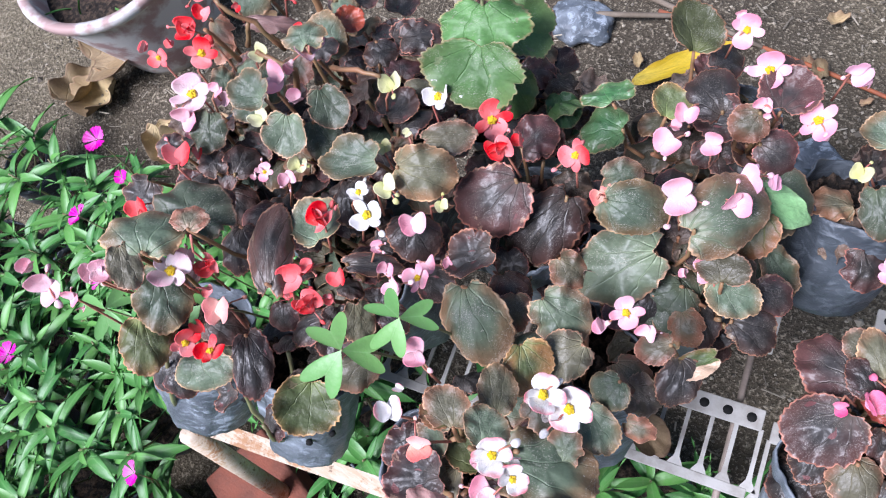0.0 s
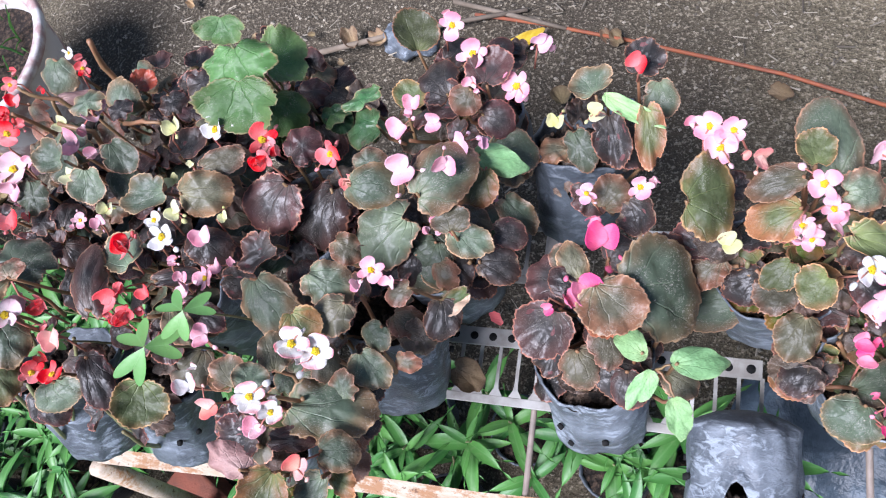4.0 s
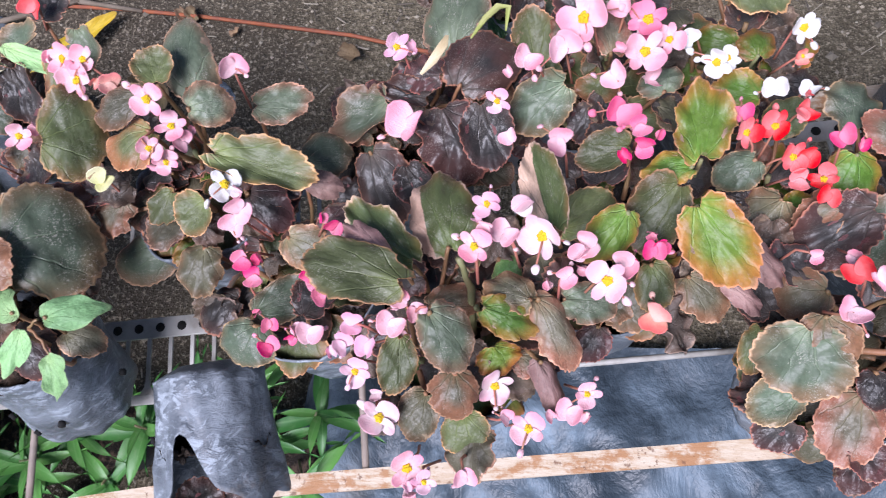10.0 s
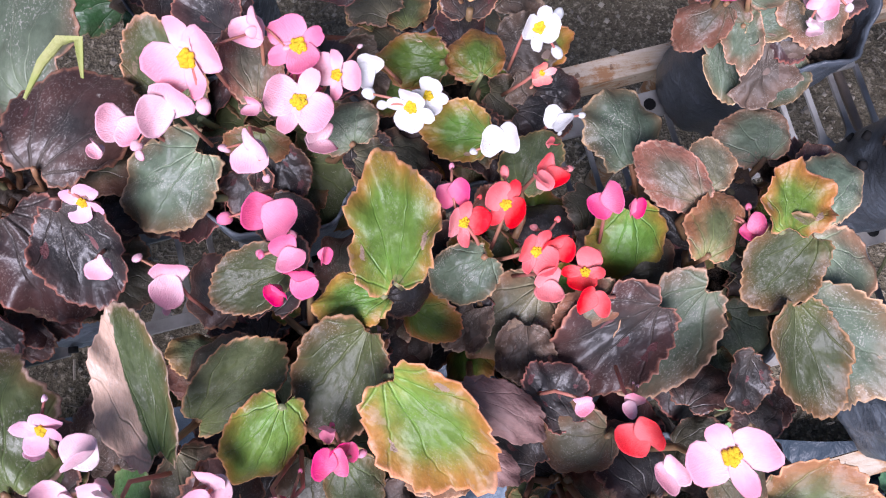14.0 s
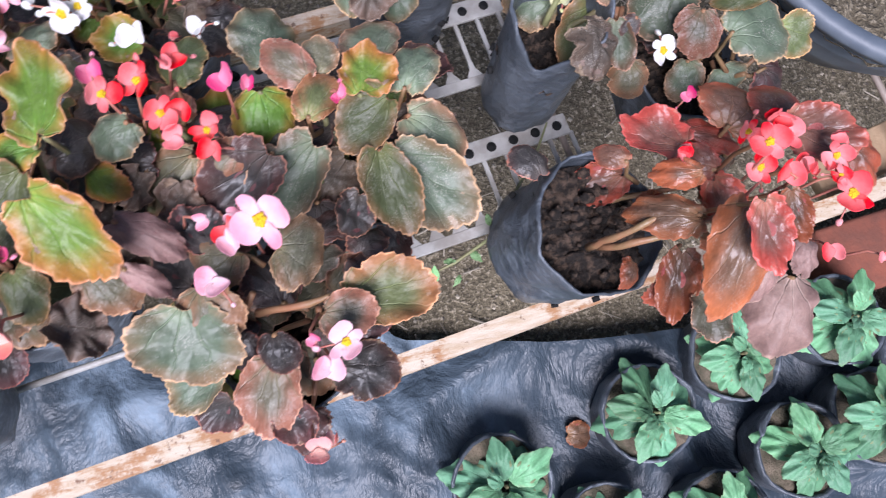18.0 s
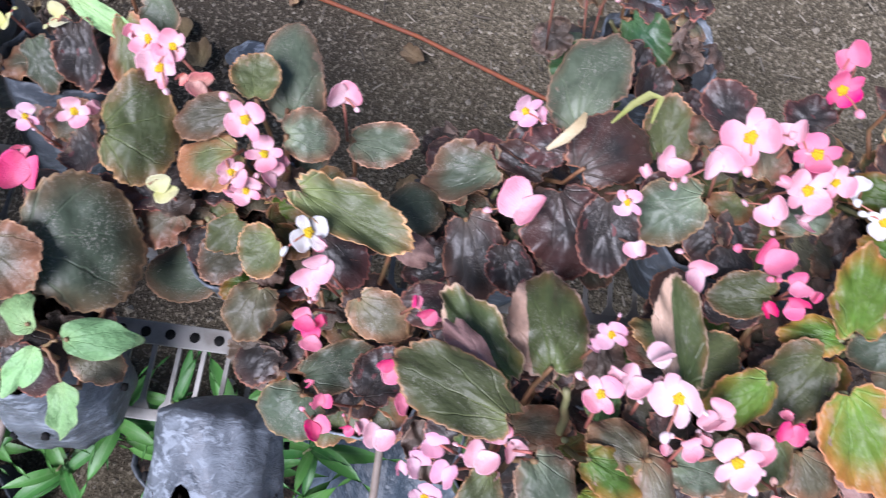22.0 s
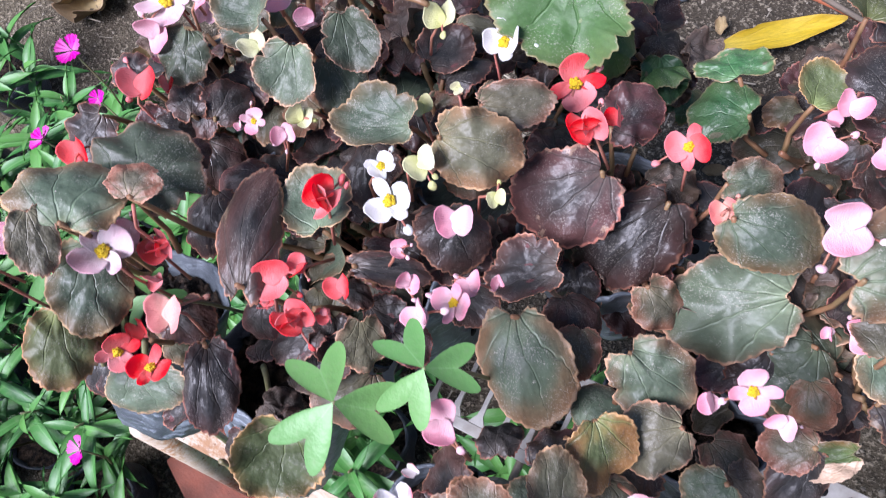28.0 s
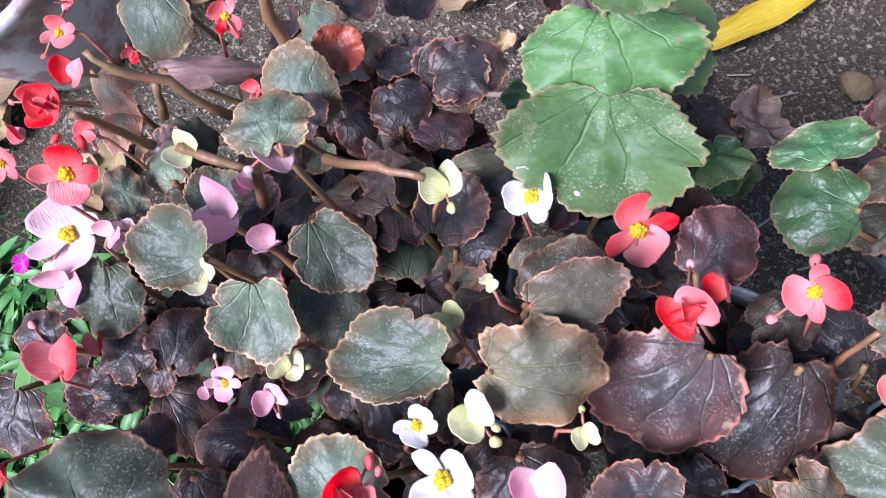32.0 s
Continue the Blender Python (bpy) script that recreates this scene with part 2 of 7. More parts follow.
STEM_GREEN = plain_material("green_stem", (0.24, 0.26, 0.12), (0.20, 0.16, 0.08), 30.0, 0.45)
STALK = plain_material("pink_flower_stalk", (0.50, 0.16, 0.13), (0.42, 0.20, 0.12), 30.0, 0.45)
SOIL = plain_material("potting_soil", (0.020, 0.014, 0.010), (0.150, 0.098, 0.066), 130.0, 0.95, 1.0, 0.010, lo=0.42, hi=0.66)


def iron_material():
    m = Nodes("rusty_pale_iron")
    run = m.vec("MULTIPLY", m.co, (0.22, 1.0, 1.0))
    streak, blot = m.noise(150.0, 6.0, 0.7, co=run), m.noise(16.0, 6.0, 0.75)
    c = m.mix(m.step(streak, 0.35, 0.65), (0.60, 0.51, 0.40), (0.48, 0.36, 0.24))
    rust = m.math("ADD", m.math("MULTIPLY", blot, 0.7), m.math("MULTIPLY", streak, 0.3))
    c = m.mix(m.step(rust, 0.50, 0.58, 0.0, 0.85), c, (0.36, 0.16, 0.055))
    c = m.mix(m.step(m.noise(110.0, 4.0, 0.7), 0.60, 0.68, 0.0, 0.8), c, (0.14, 0.06, 0.03))
    m.bump(m.math("ADD", rust, m.math("MULTIPLY", streak, 0.5)), 0.5, 0.002)
    return m.done(c, 0.6)


IRON = iron_material()
ROD = plain_material("dull_rod", (0.22, 0.18, 0.15), (0.30, 0.24, 0.20), 40.0, 0.55)
RACK = plain_material("grey_plastic_rack", (0.46, 0.45, 0.42), (0.28, 0.26, 0.23), 34.0, 0.5, 0.3, 0.001)
BRICK = plain_material("red_brick", (0.24, 0.075, 0.045), (0.16, 0.06, 0.04), 25.0, 0.9, 0.8, 0.003)
CORD = plain_material("orange_cord", (0.40, 0.12, 0.05), (0.30, 0.10, 0.06), 60.0, 0.7)


def bag_material(name, wear):
    m = Nodes(name)
    off = m.vec("ADD", m.co, m.math("MULTIPLY", m.rand, 9.0))
    flat = m.vec("MULTIPLY", off, (0.9, 0.9, 1.7))
    scuff = m.noise(60.0, 8.0, 0.72, co=flat, distort=0.8)
    cloud = m.noise(13.0, 4.0, co=off)
    dust = m.math("ADD", m.math("MULTIPLY", m.step(scuff, 0.49, 0.60), m.step(cloud, 0.36, 0.62, 0.15, 0.85)), m.step(m.noise(20.0, 5.0, co=off), 0.38, 0.72, 0.18, 0.60))
    dust = m.math("MULTIPLY", dust, wear)
    c = m.mix(dust, (0.036, 0.045, 0.056), (0.35, 0.40, 0.45))
    mud = m.math("MULTIPLY", m.step(m.noise(9.0, 5.0, 0.7, co=off), 0.60, 0.70), 0.55 * wear)
    c = m.mix(mud, c, (0.20, 0.16, 0.12))
    m.bump(m.math("ADD", m.noise(60.0, 5.0, 0.7, co=flat, distort=0.6), m.math("MULTIPLY", m.noise(18.0, 4.0, co=off, distort=1.0), 1.5)), 0.55, 0.004)
    return m.done(c, m.math("ADD", 0.30, m.math("MULTIPLY", dust, 0.45)))


BAG = bag_material("dusty_black_bag_plastic", 1.0)
BAG_NEW = bag_material("clean_black_bag_plastic", 0.35)


def ground_material():
    m = Nodes("grey_brown_earth")
    big, mid = m.noise(1.3, 5.0), m.noise(14.0, 8.0, 0.75)
    grit, fine = m.noise(150.0, 2.0, 0.5), m.noise(330.0, 2.0, 0.5)
    c = m.mix(m.step(big, 0.38, 0.62), (0.104, 0.085, 0.052), (0.152, 0.125, 0.078))
    c = m.mix(m.step(mid, 0.45, 0.68), c, (0.215, 0.178, 0.115))
    # dark ragged-edged patch: shade behind the left plants, painted into the earth colour
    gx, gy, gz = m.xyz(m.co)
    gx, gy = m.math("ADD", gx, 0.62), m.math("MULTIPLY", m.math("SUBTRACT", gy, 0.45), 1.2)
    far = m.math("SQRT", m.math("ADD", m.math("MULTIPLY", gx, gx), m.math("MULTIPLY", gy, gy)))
    shade_spot = m.math("ADD", far, m.math("MULTIPLY", m.math("SUBTRACT", m.noise(3.0, 5.0), 0.5), 0.9))
    c = m.mix(m.step(shade_spot, 1.0, 0.6, 0.0, 0.75), c, (0.062, 0.048, 0.034))
    c = m.mix(m.step(grit, 0.56, 0.66, 0.0, 0.6), c, (0.46, 0.39, 0.28))
    c = m.mix(m.step(grit, 0.45, 0.36, 0.0, 0.7), c, (0.070, 0.055, 0.035))
    c = m.mix(m.step(fine, 0.43, 0.34, 0.0, 0.5), c, (0.06, 0.05, 0.032))
    c = m.mix(m.step(fine, 0.58, 0.66, 0.0, 0.4), c, (0.50, 0.43, 0.32))
    m.bump(m.math("ADD", m.math("MULTIPLY", mid, 1.6), m.math("ADD", grit, m.math("MULTIPLY", fine, 0.4))), 1.0, 0.008)
    return m.done(c, 0.95)


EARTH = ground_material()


# ---- mesh helpers ----
def link(name, me, parent=None, m=Matrix(), label=""):
    ob = new(name, me)
    if parent is not None:
        ob.parent = parent
    ob.matrix_basis = m
    return tagged(ob, label)


def part(name, bm, material, parent=None, label="", smooth=True):
    me = bpy.data.meshes.new(name)
    bm.to_mesh(me)
    bm.free()
    for mt in material if isinstance(material, (list, tuple)) else [material]:
        me.materials.append(mt)
    if smooth:
        me.shade_smooth()
    return link(name, me, parent, Matrix(), label)


def thing(name, loc, label, category, group="", kind=""):
    ob = new(name)
    ob.location = loc
    ob.empty_display_size = 0.02
    return tagged(ob, label, category, group, kind)


def tube(bm, pts, radii, sides=6):
    """A tapered tube along pts."""
    rings = []
    pts = [Vector(p) for p in pts]
    for i, p in enumerate(pts):
        d = (pts[min(i + 1, len(pts) - 1)] - pts[max(i - 1, 0)]).normalized()
        a = d.orthogonal().normalized()
        b = d.cross(a)
        if rings:
            prev = rings[-1][0].co - pts[i - 1]
            a = (prev - d * prev.dot(d)).normalized()
            b = d.cross(a)
        rings.append([bm.verts.new(p + (a * math.cos(t) + b * math.sin(t)) * radii[i]) for t in [2 * math.pi * k / sides for k in range(sides)]])
    for q, r in zip(rings, rings[1:]):
        for k in range(sides):
            bm.faces.new((q[k], q[(k + 1) % sides], r[(k + 1) % sides], r[k]))
    bm.faces.new(rings[0][::-1])
    bm.faces.new(rings[-1])


def box(bm, m, sx, sy, sz, bevel=0.0):
    vs = bmesh.ops.create_cube(bm, size=1, matrix=m @ Matrix.Diagonal((sx, sy, sz, 1)))["verts"]
    if bevel:
        es = list({e for v in vs for e in v.link_edges})
        bmesh.ops.bevel(bm, geom=es, offset=bevel, segments=2, affect="EDGES", profile=0.5)


# ---- leaves and petals, built once in a few shapes each ----
def blade_mesh(name, mats, seed, teeth=13, tooth=0.035, notch=0.26, tip=0.05, na=104, pleat=0.012, cup=None, crumple=0.03):
    r = random.Random(seed)
    cup = r.uniform(-0.28, 0.14) if cup is None else cup
    droop, fold = r.uniform(0.0, 0.22), r.uniform(-0.04, 0.20)
    skew = r.uniform(-0.16, 0.16)
    asym, ph, k = r.uniform(-0.14, 0.14), r.uniform(0, 6.28), r.choice((4, 5, 6, 7))
    wave = r.uniform(0.035, 0.095)
    bites = [(r.uniform(-2.4, 2.4), r.uniform(0.06, 0.16), r.uniform(0.05, 0.22)) for _ in range(r.choice((0, 0, 1, 2)))]
    rings = (0.0, 0.26, 0.50, 0.72, 0.89, 0.965, 1.0)
    verts, rim = [], []
    for ring in rings:
        for j in range(na if ring else 1):
            t = 2 * math.pi * j / na - math.pi
            q = 1 - notch * math.exp(-((abs(t) - math.pi) / 0.26) ** 2) + tip * math.exp(-(t / 0.3) ** 2) + skew * math.sin(t) * math.cos(t)
            saw = (t * teeth / 6.28 + 0.25 * noise.noise(Vector((math.cos(t) * 3, math.sin(t) * 3, seed)))) % 1
            q *= 1 + tooth * (0.6 - saw) * (0.5 + abs(noise.noise(Vector((t * 2, seed, 0)))) * 1.6) + 0.060 * noise.noise(Vector((math.cos(t) * 2.1, math.sin(t) * 2.1, seed * 1.7)))
            for b, w, dp in bites:
                q *= 1 - dp * math.exp(-((t - b) / w) ** 2)
            rr = ring * (1 + (q - 1) * ring ** 2)
            x, y = 0.5 + 0.5 * rr * math.cos(t), 0.5 * rr * math.sin(t) * (1 + asym * math.sin(t)) - 0.06 * asym
            ang = math.atan2(y, x - 0.06)
            dist = math.hypot(x - 0.06, y)
            z = cup * rr * rr - droop * x * x + fold * abs(y) + wave * math.sin(k * t + ph) * ring ** 3
            z += pleat * math.cos(ang * 2 * math.pi / 0.52) * min(1, dist * 2)
            z += 0.03 * noise.noise(Vector((x * 2.5, y * 2.5, seed * 3.1))) + crumple * noise.noise(Vector((x * 5, y * 5, seed * 1.3))) * (0.3 + ring)
            verts.append((x, y, z)), rim.append(ring)
    n = len(verts)
    faces = [(0, 1 + j, 1 + (j + 1) % na) for j in range(na)]
    for i in range(len(rings) - 2):
        a, b = 1 + i * na, 1 + (i + 1) * na
        faces += [(a + j, b + j, b + (j + 1) % na, a + (j + 1) % na) for j in range(na)]
    # the underside needs fewer rings
    under = [(n, n + 1 + na + (j + 1) % na, n + 1 + na + j) for j in range(na)]
    for i, k in ((1, 3), (3, len(rings) - 2)):
        a, b = n + 1 + i * na, n + 1 + k * na
        under += [(a + j, a + (j + 1) % na, b + (j + 1) % na, b + j) for j in range(na)]
    last = n - na
    side = [(last + j, n + last + j, n + last + (j + 1) % na, last + (j + 1) % na) for j in range(na)]
    verts += [(x, y, z - 0.010 - 0.055 * (1 - k * k)) for (x, y, z), k in zip(verts, rim)]
    me = bpy.data.meshes.new(name)
    me.from_pydata(verts, [], faces + under + side)
    me.attributes.new("rim", "FLOAT", "POINT").data.foreach_set("value", rim + rim)
    for mt in mats:
        me.materials.append(mt)
    me.polygons.foreach_set("material_index", [0] * len(faces) + [1] * len(under) + [0] * len(side))
    me.shade_smooth()
    return me


BLADES = {}
for kind in LEAF:
    BLADES[kind] = [blade_mesh("leaf", (LEAF[kind], UNDER[kind]), 7 * i + ord(kind),
                               teeth=(36 if kind in "GN" else 22 if kind in "OR" else 29), tooth=(0.02 if kind == "F" else 0.10 if kind in "OKR" else 0.085),
                               cup=(None if kind != "P" else -0.25), notch=(0.04 if kind == "F" else 0.26), tip=(0.34 if kind == "F" else 0.13 if kind in "OR" else 0.05),
                               pleat=(0.030 if kind in "GN" else 0.026 if kind in "KORX" else 0.014),
                               crumple=(0.22 if kind == "X" else 0.0 if kind in "FG" else (0.02, 0.03, 0.05, 0.03, 0.07, 0.04)[i] * (1.5 if kind in "KR" else 1))) for i in range(6)]


def petal_mesh(name, mat, seed, cup=0.25, narrow=0.0):
    r = random.Random(seed)
    na, rings = 18, (0.0, 0.35, 0.65, 0.88, 1.0)
    verts = []
    ph, lean, dent = r.uniform(0, 6), r.uniform(-0.25, 0.25), r.uniform(0.0, 0.10)
    for ring in rings:
        for j in range(na if ring else 1):
            t = 2 * math.pi * j / na
            x = 0.5 + 0.5 * ring * math.cos(t)
            y = 0.5 * ring * math.sin(t) * (0.62 + 0.38 * min(1, x * 1.6)) * (1 - narrow)
            q = math.hypot(x - 0.45, y)
            x, y = x * (1 + 0.05 * math.sin(3 * t + ph) * ring - dent * ring * math.exp(-(min(t, 2 * math.pi - t) / 0.35) ** 2)), y * (1 + 0.10 * math.sin(2 * t + ph) * ring)
            z = cup * (q * q * 1.3 + 0.25 * x) + (0.05 * math.sin(3 * t + ph) + 0.03 * math.sin(5 * t - ph)) * ring * ring - 0.05 * abs(y) + lean * y
            verts.append((x, y, z))
    n = len(verts)
    faces = [(0, 1 + j, 1 + (j + 1) % na) for j in range(na)]
    for i in range(len(rings) - 2):
        a, b = 1 + i * na, 1 + (i + 1) * na
        faces += [(a + j, b + j, b + (j + 1) % na, a + (j + 1) % na) for j in range(na)]
    under = [tuple(n + v for v in f[::-1]) for f in faces]
    last = n - na
    side = [(last + j, n + last + j, n + last + (j + 1) % na, last + (j + 1) % na) for j in range(na)]
    verts += [(x, y, z - 0.008) for x, y, z in verts]
    me = bpy.data.meshes.new(name)
    me.from_pydata(verts, [], faces + under + side)
    me.materials.append(mat)
    me.shade_smooth()
    return me


PETALS = {c: [petal_mesh("petal", m, ord(c) + i, 0.18 + 0.12 * i) for i in range(3)] for c, m in PETAL.items()}


def bud_mesh(mat):
    bm = bmesh.new()
    bmesh.ops.create_uvsphere(bm, u_segments=12, v_segments=8, radius=0.5)
    for v in bm.verts:
        v.co.x *= 1.0 + 0.35 * v.co.y
        v.co.z -= 0.25 * abs(v.co.x)
    me = bpy.data.meshes.new("bud")
    bm.to_mesh(me)
    bm.free()
    me.materials.append(mat)
    me.shade_smooth()
    return me


BUDS = {c: bud_mesh(m) for c, m in PETAL.items()}


def eye_mesh(name, mat, n=13, spread=0.5):
    bm = bmesh.new()
    r = random.Random(3)
    for i in range(n):
        a, d = i * 2.4, spread * math.sqrt(i / n)
        bmesh.ops.create_icosphere(bm, subdivisions=1, radius=0.24, matrix=Matrix.Translation((d * math.cos(a), d * math.sin(a), 0.45 - d * 0.6 + r.uniform(-0.05, 0.05))))
    me = bpy.data.meshes.new(name)
    bm.to_mesh(me)
    bm.free()
    me.materials.append(mat)
    me.shade_smooth()
    return me


EYE_YELLOW = eye_mesh("flower", STAMEN)
EYE_PALE = eye_mesh("flower", PETAL["W"], 3, 0.25)
EYE_GREEN = eye_mesh("flower", STEM_GREEN, 3, 0.25)


# ---- begonias in grow bags ----
class Plant:
    pass


def bag_parts(root, radius, height, tilt=Matrix(), seed=0, fill=0.86, open_top=0.25, notch=(0.0, 0.0), plastic=BAG):
    """A thin black plastic bag with a crumpled wall and its soil, standing at the root."""
    r = random.Random(seed)
    bm = bmesh.new()
    na, nz = 72, 22
    k1, k2, ph = r.choice((3, 4, 5)), r.choice((7, 9, 11)), r.uniform(0, 6)
    rings = []
    for s in (0, 1):
        for i in range(nz + 1) if s == 0 else range(nz, int(nz * 0.6), -1):
            h = i / nz
            ring = []
            for j in range(na):
                t = 2 * math.pi * j / na
                q = radius * (0.90 + 0.13 * h) * (1 - 0.55 * max(0, 0.08 - h) / 0.08)
                q += radius * (0.028 * math.sin(k1 * t + ph + 2 * h) + 0.013 * math.sin(k2 * t - ph + 5 * h) * (0.3 + h))
                q += radius * 0.07 * noise.noise(Vector((math.cos(t) * 2.5, math.sin(t) * 2.5, h * 3 + seed)))
                ridge = 1 - abs(noise.noise(Vector((math.cos(t) * 3.4 + h * 1.3, math.sin(t) * 3.4, h * 2.1 + seed * 1.3)))) * 2.4
                q += radius * (0.030 * max(0, ridge) ** 2 + 0.014 * noise.noise(Vector((math.cos(t) * 7, math.sin(t) * 7, h * 8 + seed))))
                q -= s * 0.0018
                top = height * (1 + open_top * 0.35 * noise.noise(Vector((math.cos(t) * 1.6, math.sin(t) * 1.6, seed * 2.3))))
                away = math.remainder(t - notch[0], 2 * math.pi)
                top *= 1 - notch[1] * math.exp(-(away / 0.42) ** 2)
                ring.append(bm.verts.new((q * math.cos(t), q * math.sin(t), h * top)))
            rings.append(ring)
    for a, b in zip(rings, rings[1:]):
        for j in range(na):
            bm.faces.new((a[j], a[(j + 1) % na], b[(j + 1) % na], b[j]))
    bm.faces.new(rings[0][::-1])
    bag = part("grow_bag", bm, plastic, root, "black plastic bag with dusty streaks" if plastic == BAG else "smooth clean black plastic bag")
    bag.matrix_basis = tilt
    bm = bmesh.new()
    top = bmesh.ops.create_grid(bm, x_segments=46, y_segments=46, size=1)["verts"]
    for v in top:
        x, y = v.co.x, v.co.y
        d = max(abs(x), abs(y))
        q = math.hypot(x, y) or 1
        x, y = x * d / q, y * d / q
        h = 0.009 * noise.noise(Vector((x * 3, y * 3, seed))) + 0.007 * noise.noise(Vector((x * 8, y * 8, seed))) + 0.007 * abs(noise.noise(Vector((x * 17, y * 17, seed)))) - 0.006 * d
        v.co = (x * radius * 0.97, y * radius * 0.97, height * fill + h)
    soil = part("soil", bm, SOIL, root, "dark crumbly potting soil")
    soil.matrix_basis = tilt
    bm = bmesh.new()
    for i in range(46):
        t, q, k = r.uniform(0, 6.28), radius * 0.9 * math.sqrt(r.random()), r.uniform(0.002, 0.0065)
        bmesh.ops.create_icosphere(bm, subdivisions=1, radius=k, matrix=Matrix.Translation((q * math.cos(t), q * math.sin(t), height * fill + 0.003)) @ Euler((r.uniform(0, 3), r.uniform(0, 3), 0)).to_matrix().to_4x4() @ Matrix.Diagonal((1, r.uniform(0.6, 1), r.uniform(0.5, 0.9), 1)))
    clods = tagged(part("loose_soil", bm, SOIL, root), "loose crumbs of potting soil", kind="stuff")
    clods.matrix_basis = tilt
    for i in range(5):
        t, h = r.uniform(0, 6.28), r.uniform(0.25, 0.6)
        q = radius * (0.90 + 0.13 * h) * 1.06
        bm = bmesh.new()
        bmesh.ops.create_cone(bm, cap_ends=True, segments=10, radius1=0.0032, radius2=0.0032, depth=0.004, matrix=Matrix.Translation((q * math.cos(t), q * math.sin(t), h * height)) @ Euler((0, math.pi / 2, t)).to_matrix().to_4x4())
        hole = part("drain_hole", bm, HOLE, root)
        hole.matrix_basis = tilt


# near-black for solid discs that stand in for the dark inside of holes
HOLE = plain_material("hole_black", (0.004, 0.004, 0.004), (0.006, 0.006, 0.006), 10.0, 0.9)
BENCH_Z = 0.352
TURN = radians(6.9)


def plant(x, y, top, cx, cy, cz, style, kinds, label):
    p = Plant()
    p.base = 0.0 if style == "ground" else BENCH_Z
    p.root = thing("potted_begonia", (x, y, p.base), label, "potted plant", "begonias in grow bags")
    p.seed = int((x * 997 + y * 331) * 10) % 1000
    p.rng = random.Random(p.seed)
    p.bare, p.high = style in ("slim", "lean", "tall"), style in ("high", "tip", "wide")
    tilt = Matrix()
    p.crown = Vector((x, y, top - 0.03))
    if style == "tip":
        tilt = Matrix.Translation((0, 0, 0.022)) @ pose(0, 0, 0, -30, 4, 0)
    if style == "wide":
        tilt = Matrix.Translation((0, 0, 0.016)) @ pose(0, 0, 0, -20, -3, 0)
    if style == "lean":
        tilt = Matrix.Translation((0, 0, 0.012)) @ pose(0, 0, 0, 5, 15, 0)
    bag_parts(p.root, 0.037 if style == "tall" else 0.046 if style in ("slim", "high") else 0.052 if style == "wide" else 0.048 + 0.006 * p.rng.random(), top - p.base, tilt, p.seed, 0.60 if style == "tall" else 0.86, 0.25, (-2.2, 0.20) if style == "tall" else (-1.9, 0.12) if style == "wide" else (0.0, 0.0), BAG_NEW if p.bare or (style == "tip" and x > 0) else BAG)
    # short stems from the soil to the middle of the foliage
    p.nodes, p.bases = [], []
    heart = Vector((cx, cy, max(cz - 0.035, top)))
    for i in range(2 if p.bare else 5):
        a = i * 1.26 + p.rng.uniform(-0.3, 0.3)
        out = Vector((math.cos(a), math.sin(a), 0))
        foot = p.crown + out * 0.012 - Vector((0, 0, 0.02))
        head = heart + out * p.rng.uniform(0.02, 0.045) + Vector((0, 0, p.rng.uniform(-0.01, 0.01)))
        branch(p, 0.0027, foot, foot.lerp(head, 0.5) + out * 0.006, head)
        p.nodes.append(head)
    filler(p, heart)
    if style == "lean":
        young(p, heart, kinds)
    if not p.bare and style not in ("tip", "wide"):
        skirt(p, heart)
        young(p, heart, kinds)
        if style == "std":
            collar(p, kinds)
    return p


def branch(p, r, *pts):
    bm = bmesh.new()
    n = len(pts)
    fine = []
    for a, b in zip(pts, pts[1:]):
        fine += [Vector(a).lerp(Vector(b), k / 3) + Vector((noise.noise(Vector(a) * 90 + Vector((k, 0, 0))), noise.noise(Vector(b) * 90 + Vector((0, k, 0))), 0)) * 0.002 for k in range(3)]
    fine.append(Vector(pts[-1]))
    tube(bm, [q - p.root.location for q in fine], [r * (1 - 0.4 * k / len(fine)) * (1.18 if k % 3 == 0 else 1) for k in range(len(fine))], 8)
    part("stem", bm, STEM if r > 0.0036 or p.seed % 2 else STEM_GREEN, p.root, "jointed brown stem" if r > 0.0036 else "")


def stalk(p, end, name, mat, r0, r1):
    start = min(p.nodes + (p.bases if name == "flower_stalk" else []), key=lambda q: abs((q - end).length - 0.022))
    flat = Vector((end.x - start.x, end.y - start.y, 0))
    reach = 0.016 if name == "flower_stalk" else 0.034
    if flat.length > reach:
        flat *= reach / flat.length
        start = Vector((end.x - flat.x, end.y - flat.y, min(start.z, end.z - 0.030)))
    if name == "flower_stalk":
        mid = start.lerp(end, 0.55) + Vector((0, 0, 0.010))
    else:
        start = start + flat * 0.3 - Vector((0, 0, 0.012))
        mid = start.lerp(end, 0.5) + flat * 0.1 - Vector((0, 0, 0.010))
    mid += Vector((p.rng.uniform(-1, 1), p.rng.uniform(-1, 1), 0)) * 0.005
    bm = bmesh.new()
    pts = [start, start.lerp(mid, 0.6), mid, mid.lerp(end, 0.6) + Vector((0, 0, 0.002)), end]
    tube(bm, [q - p.root.location for q in pts], [r0 + (r1 - r0) * i / 4 for i in range(5)], 5)
    part(name, bm, mat, p.root)


